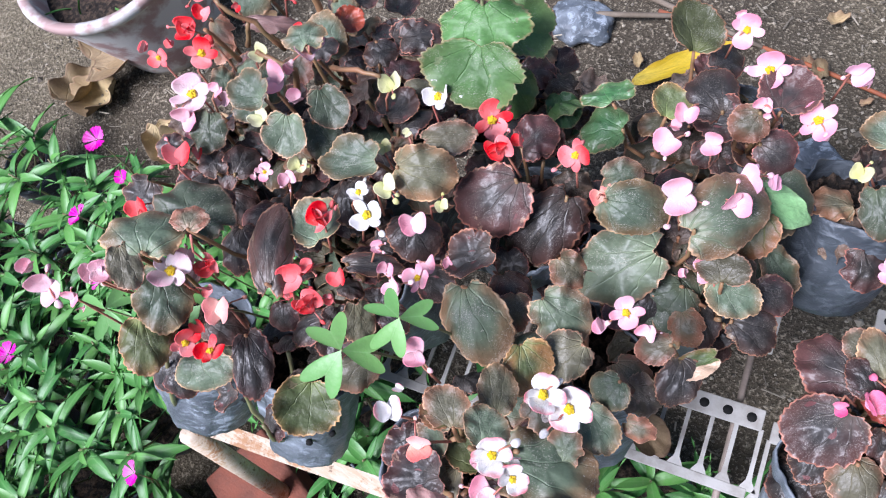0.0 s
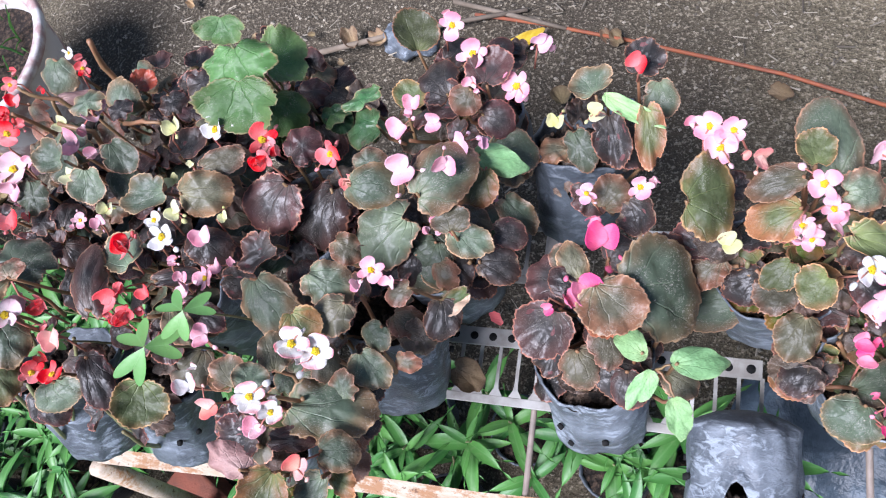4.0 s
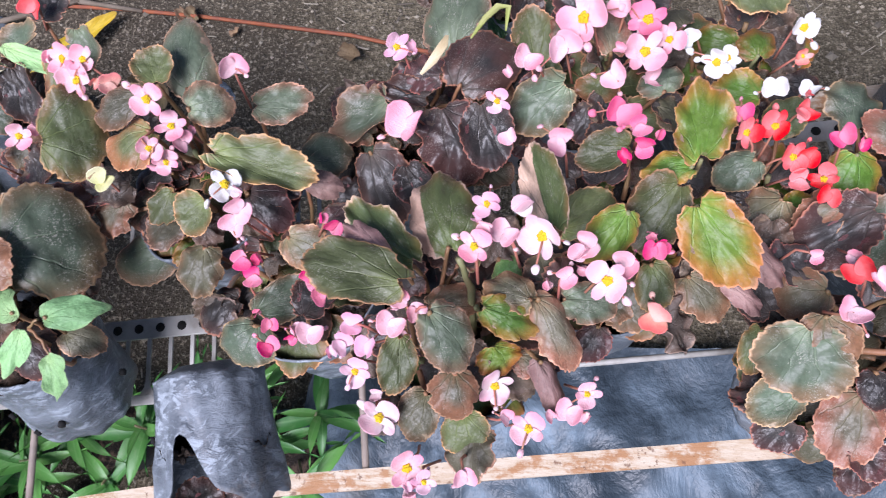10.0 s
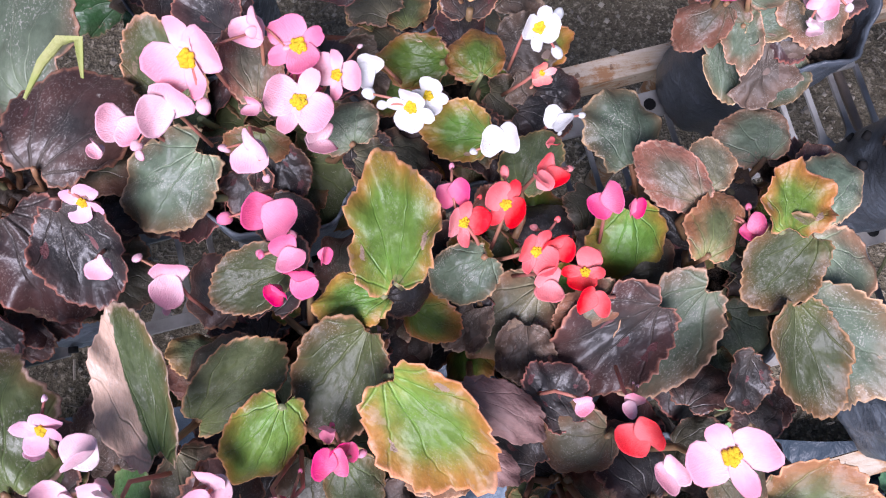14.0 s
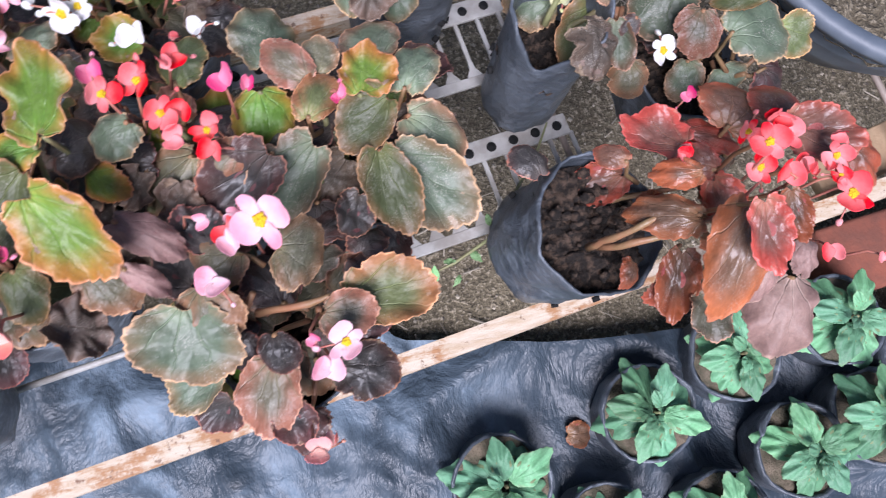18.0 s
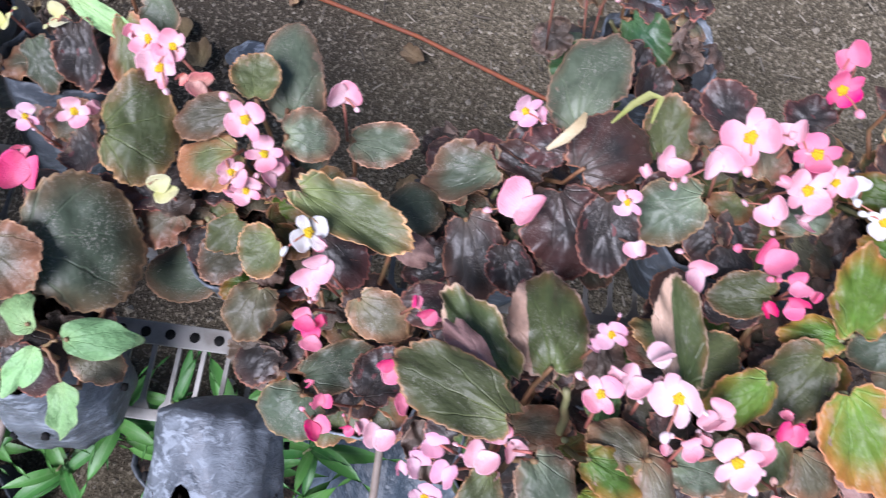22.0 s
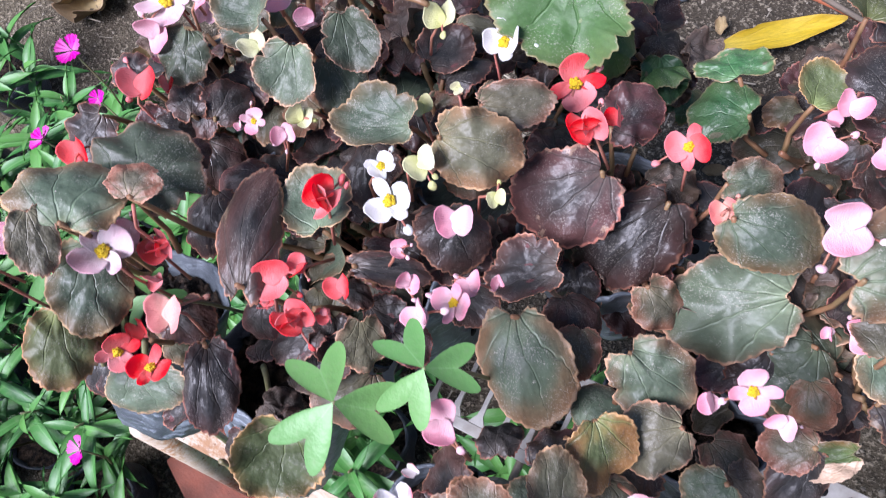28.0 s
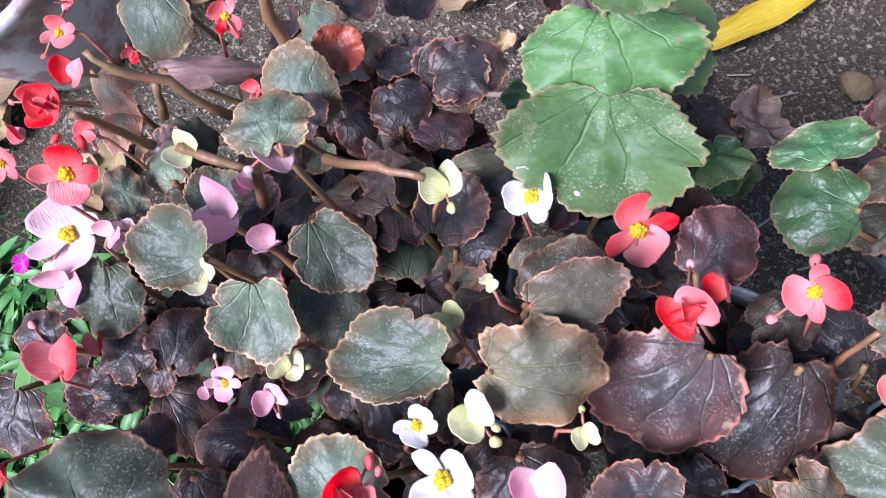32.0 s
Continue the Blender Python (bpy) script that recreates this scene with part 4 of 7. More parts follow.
p = plant(-0.185, 0.190, 0.520, -0.182, 0.168, 0.571, "std", "BDKKKDBKBKBKKK", "wax begonia with very dark maroon leaves and red flowers")
leaf(p, "K", -0.183, 0.202, 0.594, 0.067, 0.064, -21, 13, -123)
leaf(p, "K", -0.146, 0.215, 0.571, 0.082, 0.054, -13, 16, -110)
leaf(p, "K", -0.205, 0.228, 0.570, 0.042, 0.040, 20, 1, 63)
leaf(p, "D", -0.129, 0.227, 0.576, 0.035, 0.029, 24, 3, 32)
leaf(p, "D", -0.190, 0.103, 0.598, 0.070, 0.054, 6, 13, -50)
leaf(p, "K", -0.176, 0.140, 0.582, 0.048, 0.039, 1, 8, -143)
leaf(p, "K", -0.249, 0.132, 0.613, 0.042, 0.044, -18, 19, -47)
leaf(p, "K", -0.179, 0.135, 0.543, 0.036, 0.035, -22, 5, -33, False)
flower(p, "m", "R", -0.233, 0.241, 0.584, 0.034, 5, 40, -44)
flower(p, "r", "R", -0.203, 0.207, 0.612, 0.027, 14, -12, 48)
flower(p, "m", "R", -0.155, 0.238, 0.579, 0.027, 34, -3, 19)
flower(p, "b", "V", -0.225, 0.148, 0.610, 0.013, -19, -5, -131)

p = plant(-0.280, 0.320, 0.460, -0.270, 0.320, 0.542, "std", "GGGBKGGGBOBNNKK", "begonia with large bright green scalloped leaves")
leaf(p, "N", -0.219, 0.323, 0.512, 0.037, 0.033, -3, 25, -50)
leaf(p, "G", -0.273, 0.322, 0.635, 0.049, 0.080, 0, 26, -72)
leaf(p, "G", -0.263, 0.295, 0.614, 0.059, 0.088, -7, 23, -78)
leaf(p, "G", -0.265, 0.330, 0.667, 0.029, 0.051, -12, 28, -80)
leaf(p, "G", -0.272, 0.327, 0.575, 0.052, 0.068, 19, 12, 46)
leaf(p, "G", -0.261, 0.305, 0.563, 0.051, 0.060, -8, 30, -43)
leaf(p, "N", -0.202, 0.316, 0.445, 0.048, 0.034, 3, 15, 81, False)
leaf(p, "K", -0.249, 0.371, 0.403, 0.042, 0.037, 6, 13, 1, False)
leaf(p, "K", -0.344, 0.407, 0.518, 0.045, 0.031, 19, 52, -26)

p = plant(-0.055, 0.185, 0.505, -0.047, 0.176, 0.557, "std", "DDDDBDKBDBBQ", "wax begonia with dusty dark leaves and blush flowers")
leaf(p, "D", -0.118, 0.201, 0.606, 0.054, 0.045, 21, 8, 2)
leaf(p, "D", -0.060, 0.197, 0.562, 0.083, 0.064, -15, 16, -143)
leaf(p, "D", -0.037, 0.184, 0.538, 0.042, 0.050, -15, 18, -118)
leaf(p, "B", -0.023, 0.120, 0.603, 0.029, 0.025, 0, 10, -149)
leaf(p, "B", -0.011, 0.180, 0.573, 0.029, 0.040, -5, -6, 109)
leaf(p, "D", -0.022, 0.191, 0.557, 0.045, 0.034, 17, 18, -16)
leaf(p, "D", -0.048, 0.197, 0.604, 0.075, 0.058, 18, 6, 51)
leaf(p, "D", -0.016, 0.179, 0.523, 0.064, 0.065, -21, -7, -155)
leaf(p, "D", -0.012, 0.207, 0.524, 0.041, 0.041, 23, 26, 15)
leaf(p, "B", -0.023, 0.202, 0.560, 0.044, 0.031, 3, 29, 8)
leaf(p, "D", -0.022, 0.191, 0.484, 0.047, 0.039, -27, 15, -90)
leaf(p, "T", -0.004, 0.259, 0.556, 0.049, 0.043, -9, 14, -108)
leaf(p, "D", 0.004, 0.247, 0.512, 0.052, 0.035, -15, 29, -33)
leaf(p, "Q", 0.007, 0.142, 0.532, 0.040, 0.022, -6, 8, -137, False)
flower(p, "b", "C", -0.118, 0.209, 0.588, 0.018, 22, -26, 34)
flower(p, "m", "P", -0.062, 0.126, 0.606, 0.025, -6, 28, -63)
flower(p, "b", "P", -0.044, 0.120, 0.602, 0.016, 29, -3, -10)
flower(p, "b", "P", -0.029, 0.189, 0.565, 0.020, 2, 8, -51)
flower(p, "b", "P", -0.064, 0.224, 0.604, 0.031, -2, 18, -55)
flower(p, "b", "P", -0.026, 0.234, 0.603, 0.024, 34, 24, 3)
flower(p, "b", "L", -0.027, 0.264, 0.580, 0.028, -27, 11, -121)
flower(p, "b", "P", -0.001, 0.245, 0.534, 0.018, -15, -25, 131)

p = plant(-0.070, 0.360, 0.460, -0.086, 0.331, 0.536, "std", "DKBKKBBBDG", "upright wax begonia with clusters of pink flowers")
leaf(p, "N", -0.135, 0.295, 0.537, 0.045, 0.048, -5, 9, -175)
leaf(p, "N", -0.156, 0.311, 0.539, 0.026, 0.050, -10, -5, 125)
leaf(p, "D", -0.014, 0.284, 0.515, 0.047, 0.053, 10, 4, 30)
leaf(p, "D", -0.021, 0.286, 0.514, 0.054, 0.062, 7, 24, 20)
leaf(p, "K", -0.063, 0.328, 0.547, 0.052, 0.049, -7, -7, 134)
leaf(p, "K", -0.024, 0.336, 0.558, 0.044, 0.049, 4, -6, 90)
leaf(p, "K", -0.045, 0.326, 0.540, 0.045, 0.042, -6, 1, 176)
leaf(p, "B", -0.036, 0.335, 0.565, 0.031, 0.034, -24, 20, -114)
leaf(p, "T", -0.106, 0.368, 0.556, 0.052, 0.048, 17, -10, 112)
leaf(p, "T", -0.109, 0.312, 0.539, 0.034, 0.036, 12, -5, 95)
leaf(p, "K", -0.034, 0.322, 0.536, 0.040, 0.039, 19, 18, -10)
leaf(p, "F", -0.018, 0.268, 0.558, 0.049, 0.030, 23, 18, -2)
flower(p, "b", "P", -0.090, 0.277, 0.576, 0.026, -38, -7, 160)
flower(p, "b", "P", -0.089, 0.308, 0.569, 0.021, -19, -11, -172)
flower(p, "b", "P", -0.062, 0.289, 0.573, 0.021, -13, 28, -82)
flower(p, "m", "P", -0.074, 0.399, 0.567, 0.028, -7, 26, -97)
flower(p, "m", "P", -0.044, 0.370, 0.565, 0.033, -16, -22, 111)
flower(p, "m", "P", 0.005, 0.346, 0.553, 0.032, 30, 6, -33)
flower(p, "b", "P", -0.038, 0.338, 0.565, 0.016, 35, 0, -7)
flower(p, "b", "L", 0.017, 0.397, 0.554, 0.022, 23, 33, -31)

p = plant(0.058, 0.276, 0.470, 0.096, 0.320, 0.521, "tip", "DDDDKBDDDKB", "wilting wax begonia with pale green faded flowers")
leaf(p, "K", 0.093, 0.343, 0.531, 0.057, 0.037, 7, 23, -69)
leaf(p, "D", 0.062, 0.321, 0.529, 0.046, 0.032, 16, 22, -60)
leaf(p, "T", 0.126, 0.355, 0.533, 0.064, 0.030, -4, 23, -74)
leaf(p, "K", 0.112, 0.380, 0.528, 0.041, 0.041, 6, -7, 81)
leaf(p, "D", 0.130, 0.395, 0.508, 0.040, 0.035, 20, 24, -66)
leaf(p, "D", 0.070, 0.376, 0.489, 0.036, 0.048, -10, -4, 123)
leaf(p, "F", 0.086, 0.354, 0.539, 0.058, 0.019, 13, 17, -17)
leaf(p, "K", 0.131, 0.257, 0.530, 0.040, 0.039, 32, -6, -52, False)
leaf(p, "B", 0.104, 0.248, 0.505, 0.038, 0.039, 13, -19, 72)
flower(p, "b", "R", 0.112, 0.387, 0.544, 0.022, 18, 3, -28)
flower(p, "b", "V", 0.082, 0.337, 0.533, 0.022, 7, 13, -71)
flower(p, "b", "V", 0.048, 0.320, 0.539, 0.019, 22, -5, -5)
flower(p, "m", "L", 0.092, 0.253, 0.535, 0.020, 21, -27, 83)
flower(p, "m", "P", 0.143, 0.255, 0.564, 0.024, 5, 38, -58)
flower(p, "b", "H", 0.119, 0.209, 0.548, 0.037, 12, -9, 4)

p = plant(0.130, 0.070, 0.480, 0.142, 0.142, 0.535, "wide", "DBBBBBKBBBBKRBBBBBD", "bronze wax begonia with hot pink flowers and a green weed")
leaf(p, "D", 0.146, 0.156, 0.574, 0.077, 0.094, 14, 18, 18)
leaf(p, "B", 0.124, 0.158, 0.588, 0.052, 0.056, -4, 14, -38)
leaf(p, "K", 0.100, 0.140, 0.562, 0.056, 0.054, -6, 26, -118)
leaf(p, "B", 0.115, 0.110, 0.543, 0.040, 0.038, 0, 17, -64)
leaf(p, "B", 0.112, 0.157, 0.571, 0.042, 0.027, -3, -3, 121)
leaf(p, "K", 0.160, 0.103, 0.534, 0.036, 0.034, 2, 13, -80)
leaf(p, "B", 0.191, 0.107, 0.536, 0.035, 0.028, -9, 18, -21)
leaf(p, "K", 0.159, 0.211, 0.547, 0.039, 0.037, -3, 21, -8)
leaf(p, "K", 0.112, 0.150, 0.566, 0.030, 0.026, 4, -22, 151)
leaf(p, "K", 0.105, 0.156, 0.552, 0.056, 0.048, 5, 8, 158)
leaf(p, "R", 0.122, 0.140, 0.568, 0.030, 0.028, -5, -8, -31)
leaf(p, "B", 0.101, 0.169, 0.561, 0.030, 0.028, 0, 4, 133)
leaf(p, "B", 0.120, 0.114, 0.525, 0.041, 0.032, -1, 13, -84)
leaf(p, "K", 0.139, 0.111, 0.530, 0.047, 0.043, -9, 11, -45)
leaf(p, "K", 0.125, 0.188, 0.551, 0.031, 0.042, -4, 3, 49)
leaf(p, "K", 0.096, 0.112, 0.526, 0.034, 0.030, 2, 28, -104)
leaf(p, "K", 0.124, 0.140, 0.539, 0.030, 0.028, -6, 14, -65)
leaf(p, "R", 0.129, 0.143, 0.557, 0.031, 0.024, -10, 7, 155)
leaf(p, "B", 0.136, 0.132, 0.556, 0.040, 0.032, -23, 12, -66)
leaf(p, "K", 0.125, 0.111, 0.525, 0.032, 0.026, 14, 18, -92)
leaf(p, "F", 0.177, 0.109, 0.572, 0.036, 0.024, -10, 8, 150)
leaf(p, "F", 0.197, 0.107, 0.574, 0.041, 0.027, 2, 4, 18)
leaf(p, "F", 0.183, 0.100, 0.568, 0.033, 0.020, -20, 12, -108)
leaf(p, "F", 0.203, 0.084, 0.560, 0.031, 0.022, 10, 8, -66)
branch(p, 0.0014, (0.150, 0.100, 0.470), (0.176, 0.098, 0.530), (0.187, 0.101, 0.566), (0.197, 0.106, 0.573))
branch(p, 0.0012, (0.187, 0.101, 0.566), (0.199, 0.092, 0.564), (0.205, 0.082, 0.560))
flower(p, "b", "H", 0.121, 0.150, 0.577, 0.034, 7, -6, 58)
flower(p, "b", "H", 0.089, 0.132, 0.568, 0.014, -3, 18, -60)

p = plant(0.265, 0.225, 0.500, 0.276, 0.234, 0.564, "std", "TDTOTOTODTOBBB", "wax begonia with long sprays of pink flowers")
leaf(p, "T", 0.180, 0.235, 0.596, 0.050, 0.075, 14, 16, 17)
leaf(p, "D", 0.293, 0.271, 0.593, 0.076, 0.046, -9, -6, 107)
leaf(p, "T", 0.275, 0.272, 0.607, 0.032, 0.031, 7, -5, 98)
leaf(p, "B", 0.272, 0.264, 0.615, 0.048, 0.028, -17, 9, -158)
leaf(p, "T", 0.274, 0.245, 0.602, 0.048, 0.038, 1, 11, -150)
leaf(p, "D", 0.295, 0.257, 0.604, 0.036, 0.034, 26, 9, 13)
leaf(p, "D", 0.323, 0.286, 0.551, 0.049, 0.032, 22, 7, 14)
leaf(p, "T", 0.300, 0.237, 0.574, 0.089, 0.038, -3, 12, -11)
leaf(p, "P", 0.328, 0.257, 0.553, 0.029, 0.017, 4, 14, -15)
leaf(p, "D", 0.356, 0.253, 0.522, 0.045, 0.045, -2, 5, 21)
leaf(p, "D", 0.256, 0.198, 0.488, 0.075, 0.046, -21, 6, -156)
leaf(p, "T", 0.274, 0.215, 0.555, 0.033, 0.028, -5, 14, -126)
leaf(p, "T", 0.302, 0.208, 0.556, 0.032, 0.036, -3, 14, -125)
flower(p, "m", "P", 0.192, 0.302, 0.600, 0.026, -4, -33, 67)
flower(p, "m", "P", 0.203, 0.287, 0.594, 0.029, 20, -16, 18)
flower(p, "m", "P", 0.211, 0.299, 0.603, 0.024, 17, 13, -51)
flower(p, "b", "V", 0.221, 0.216, 0.567, 0.022, 1, 13, -47)
flower(p, "b", "P", 0.319, 0.303, 0.582, 0.024, 38, 5, 18)
flower(p, "m", "P", 0.280, 0.253, 0.625, 0.026, -37, 16, -142)
flower(p, "m", "P", 0.291, 0.242, 0.606, 0.022, 7, -21, 112)
flower(p, "m", "P", 0.272, 0.229, 0.597, 0.020, 20, 39, -21)
flower(p, "m", "P", 0.281, 0.223, 0.586, 0.020, 25, -32, 76)
flower(p, "b", "P", 0.296, 0.233, 0.595, 0.018, 28, -6, 77)
flower(p, "m", "W", 0.325, 0.208, 0.580, 0.029, -27, -8, -123)
flower(p, "b", "C", 0.235, 0.279, 0.599, 0.019, 25, -28, 81)

p = plant(0.440, 0.290, 0.460, 0.449, 0.292, 0.518, "std", "DDKKKDKDBB", "wax begonia with round black bronze leaves and a few pink flowers")
leaf(p, "D", 0.435, 0.310, 0.516, 0.064, 0.046, 0, 18, -162)
leaf(p, "K", 0.459, 0.319, 0.519, 0.034, 0.038, -10, 4, 135)
leaf(p, "K", 0.411, 0.272, 0.517, 0.072, 0.048, 5, 17, -66)
leaf(p, "K", 0.471, 0.302, 0.532, 0.069, 0.064, 1, 17, -64)
leaf(p, "K", 0.444, 0.257, 0.512, 0.039, 0.034, 15, 15, -59)
leaf(p, "D", 0.475, 0.350, 0.514, 0.095, 0.061, -18, -8, 87)
leaf(p, "K", 0.482, 0.312, 0.529, 0.074, 0.058, 14, 2, 47)
leaf(p, "K", 0.475, 0.324, 0.530, 0.035, 0.035, -8, -1, 166)
leaf(p, "K", 0.465, 0.307, 0.519, 0.047, 0.026, -6, -3, 163)
leaf(p, "K", 0.505, 0.299, 0.543, 0.058, 0.043, 4, 24, -76)
flower(p, "b", "P", 0.453, 0.271, 0.548, 0.037, -18, 6, 150)
flower(p, "m", "L", 0.437, 0.341, 0.547, 0.024, 5, 29, -40)
flower(p, "m", "L", 0.519, 0.292, 0.547, 0.021, -16, 37, -130)
flower(p, "b", "P", 0.529, 0.261, 0.553, 0.016, -34, 22, -154)

p = plant(0.365, 0.150, 0.475, 0.342, 0.156, 0.525, "std", "TT", "small wax begonia with deep pink flowers")
leaf(p, "P", 0.371, 0.226, 0.548, 0.032, 0.022, 18, 9, -11)
leaf(p, "B", 0.292, 0.181, 0.529, 0.044, 0.037, -5, 14, -100)
leaf(p, "D", 0.331, 0.125, 0.515, 0.056, 0.033, 12, 7, 34)
leaf(p, "B", 0.354, 0.187, 0.532, 0.048, 0.038, 19, 11, -23)
leaf(p, "K", 0.392, 0.178, 0.561, 0.041, 0.032, 15, 3, 23)
leaf(p, "D", 0.344, 0.118, 0.533, 0.038, 0.046, -7, 11, -122)
leaf(p, "K", 0.380, 0.118, 0.532, 0.043, 0.038, -15, 5, 69)
flower(p, "b", "P", 0.335, 0.191, 0.575, 0.022, 6, 31, -39)
flower(p, "b", "P", 0.330, 0.180, 0.568, 0.020, 5, 11, -24)
flower(p, "b", "H", 0.333, 0.162, 0.545, 0.020, -16, -31, 121)
flower(p, "b", "H", 0.338, 0.152, 0.531, 0.021, -6, -20, 106)
flower(p, "b", "H", 0.394, 0.140, 0.574, 0.021, -13, 24, -55)
flower(p, "b", "H", 0.412, 0.123, 0.601, 0.018, 28, -14, 45)
flower(p, "b", "H", 0.356, 0.115, 0.537, 0.016, 26, 9, 2)
flower(p, "b", "H", 0.359, 0.097, 0.538, 0.020, -1, -3, 46)
flower(p, "b", "H", 0.379, 0.102, 0.554, 0.011, 13, 29, -54)
flower(p, "b", "H", 0.408, 0.176, 0.581, 0.017, 8, 36, -34)
flower(p, "b", "P", 0.401, 0.102, 0.580, 0.020, -17, -18, 176)

p = plant(0.500, 0.105, 0.520, 0.502, 0.109, 0.585, "std", "QQQQQOOQBOBOGO", "wax begonia with scorched olive leaves and pale pink flowers")
branch(p, .003, (0.505, 0.116, 0.520), (0.506, 0.140, 0.560), (0.499, 0.152, 0.590))
leaf(p, "T", 0.476, 0.122, 0.626, 0.077, 0.043, 7, -3, 161)
leaf(p, "Q", 0.473, 0.145, 0.578, 0.074, 0.034, 14, -3, 139)
leaf(p, "Q", 0.492, 0.157, 0.575, 0.071, 0.051, -8, -1, 106)
leaf(p, "P", 0.457, 0.145, 0.609, 0.043, 0.020, 4, -3, 141)
leaf(p, "D", 0.484, 0.111, 0.628, 0.047, 0.035, -7, 17, -54)
leaf(p, "T", 0.466, 0.100, 0.604, 0.042, 0.026, -19, 11, -97)
leaf(p, "B", 0.499, 0.080, 0.588, 0.034, 0.034, -6, 11, -86)
leaf(p, "B", 0.481, 0.068, 0.572, 0.036, 0.029, -6, 7, -109)
leaf(p, "T", 0.503, 0.056, 0.563, 0.030, 0.034, 6, 10, -85)
leaf(p, "B", 0.473, 0.125, 0.558, 0.042, 0.029, -4, 15, 22)
leaf(p, "B", 0.551, 0.123, 0.596, 0.037, 0.029, 10, 4, 159)
leaf(p, "O", 0.514, 0.118, 0.601, 0.041, 0.027, 3, 16, -19)
leaf(p, "B", 0.549, 0.131, 0.594, 0.059, 0.031, -10, 15, -56)
leaf(p, "O", 0.522, 0.101, 0.563, 0.022, 0.034, -10, 14, -66)
leaf(p, "P", 0.553, 0.092, 0.575, 0.044, 0.018, -15, 12, -67)
flower(p, "m", "L", 0.517, 0.189, 0.595, 0.020, 9, -22, 63)
flower(p, "m", "P", 0.512, 0.149, 0.626, 0.022, 16, -12, 42)
flower(p, "b", "P", 0.532, 0.163, 0.611, 0.021, -26, -4, 146)
flower(p, "b", "L", 0.432, 0.105, 0.601, 0.017, -24, 15, -92)
flower(p, "b", "L", 0.426, 0.092, 0.592, 0.016, 22, -13, 57)
flower(p, "b", "P", 0.460, 0.104, 0.602, 0.021, -12, -13, 160)
flower(p, "b", "P", 0.475, 0.110, 0.607, 0.015, 17, 1, 37)
flower(p, "b", "P", 0.466, 0.119, 0.614, 0.015, -15, 10, -121)
flower(p, "b", "L", 0.444, 0.091, 0.594, 0.017, -19, 5, 173)
flower(p, "m", "L", 0.435, 0.075, 0.588, 0.020, 17, -16, 84)
flower(p, "m", "S", 0.451, 0.047, 0.578, 0.026, -4, -6, -139)
flower(p, "m", "S", 0.524, 0.073, 0.558, 0.025, -2, -32, 124)
flower(p, "m", "P", 0.547, 0.045, 0.570, 0.024, 3, -5, 46)
flower(p, "b", "P", 0.574, 0.057, 0.565, 0.020, -13, 0, 157)
flower(p, "m", "P", 0.584, 0.068, 0.571, 0.018, -7, 7, -81)
flower(p, "b", "P", 0.532, 0.050, 0.575, 0.012, 13, 9, 56)
flower(p, "m", "P", 0.470, 0.017, 0.571, 0.026, 2, -18, 134)
flower(p, "m", "L", 0.482, 0.009, 0.574, 0.016, 17, -5, 90)
flower(p, "b", "P", 0.508, 0.012, 0.579, 0.016, 7, -2, 8)

p = plant(0.605, 0.175, 0.490, 0.608, 0.194, 0.566, "std", "DQTOOTOOTBBTTBB", "wax begonia with glossy olive green leaves and pink flowers")
leaf(p, "Q", 0.563, 0.165, 0.595, 0.070, 0.030, 0, -1, 102)
leaf(p, "T", 0.563, 0.180, 0.564, 0.055, 0.034, 16, 6, 33)
leaf(p, "D", 0.565, 0.128, 0.583, 0.041, 0.029, 15, 12, -7)
leaf(p, "T", 0.619, 0.245, 0.567, 0.042, 0.031, -16, 11, -172)
leaf(p, "O", 0.660, 0.225, 0.580, 0.038, 0.026, -1, 13, -179)
leaf(p, "T", 0.650, 0.216, 0.578, 0.058, 0.043, -2, 19, -126)
leaf(p, "O", 0.650, 0.196, 0.594, 0.067, 0.046, 18, 14, -55)
leaf(p, "O", 0.613, 0.188, 0.597, 0.046, 0.031, -15, 16, -129)
leaf(p, "T", 0.628, 0.162, 0.565, 0.038, 0.028, 3, 16, -80)
leaf(p, "B", 0.656, 0.162, 0.535, 0.044, 0.035, -1, 12, -49)
leaf(p, "B", 0.551, 0.175, 0.549, 0.046, 0.036, -12, -9, -63, False)
flower(p, "b", "H", 0.619, 0.247, 0.592, 0.019, -8, -27, 113)
flower(p, "b", "H", 0.622, 0.238, 0.584, 0.020, -1, 38, -91)
flower(p, "b", "P", 0.566, 0.245, 0.574, 0.022, 13, -35, 65)
flower(p, "m", "S", 0.554, 0.158, 0.621, 0.030, 17, -25, 15)
flower(p, "b", "P", 0.584, 0.160, 0.599, 0.020, 22, 10, -91)
flower(p, "m", "P", 0.595, 0.135, 0.604, 0.029, 35, 9, -35)
flower(p, "b", "P", 0.606, 0.147, 0.599, 0.020, 14, 5, -71)
flower(p, "b", "P", 0.569, 0.138, 0.602, 0.016, 5, 17, -62)
flower(p, "b", "H", 0.627, 0.160, 0.586, 0.019, 13, -16, -10)
flower(p, "b", "C", 0.627, 0.118, 0.583, 0.022, -1, 22, -118)
flower(p, "b", "H", 0.631, 0.164, 0.584, 0.014, 11, 15, -38)
flower(p, "b", "H", 0.610, 0.148, 0.597, 0.014, 4, 17, -111)

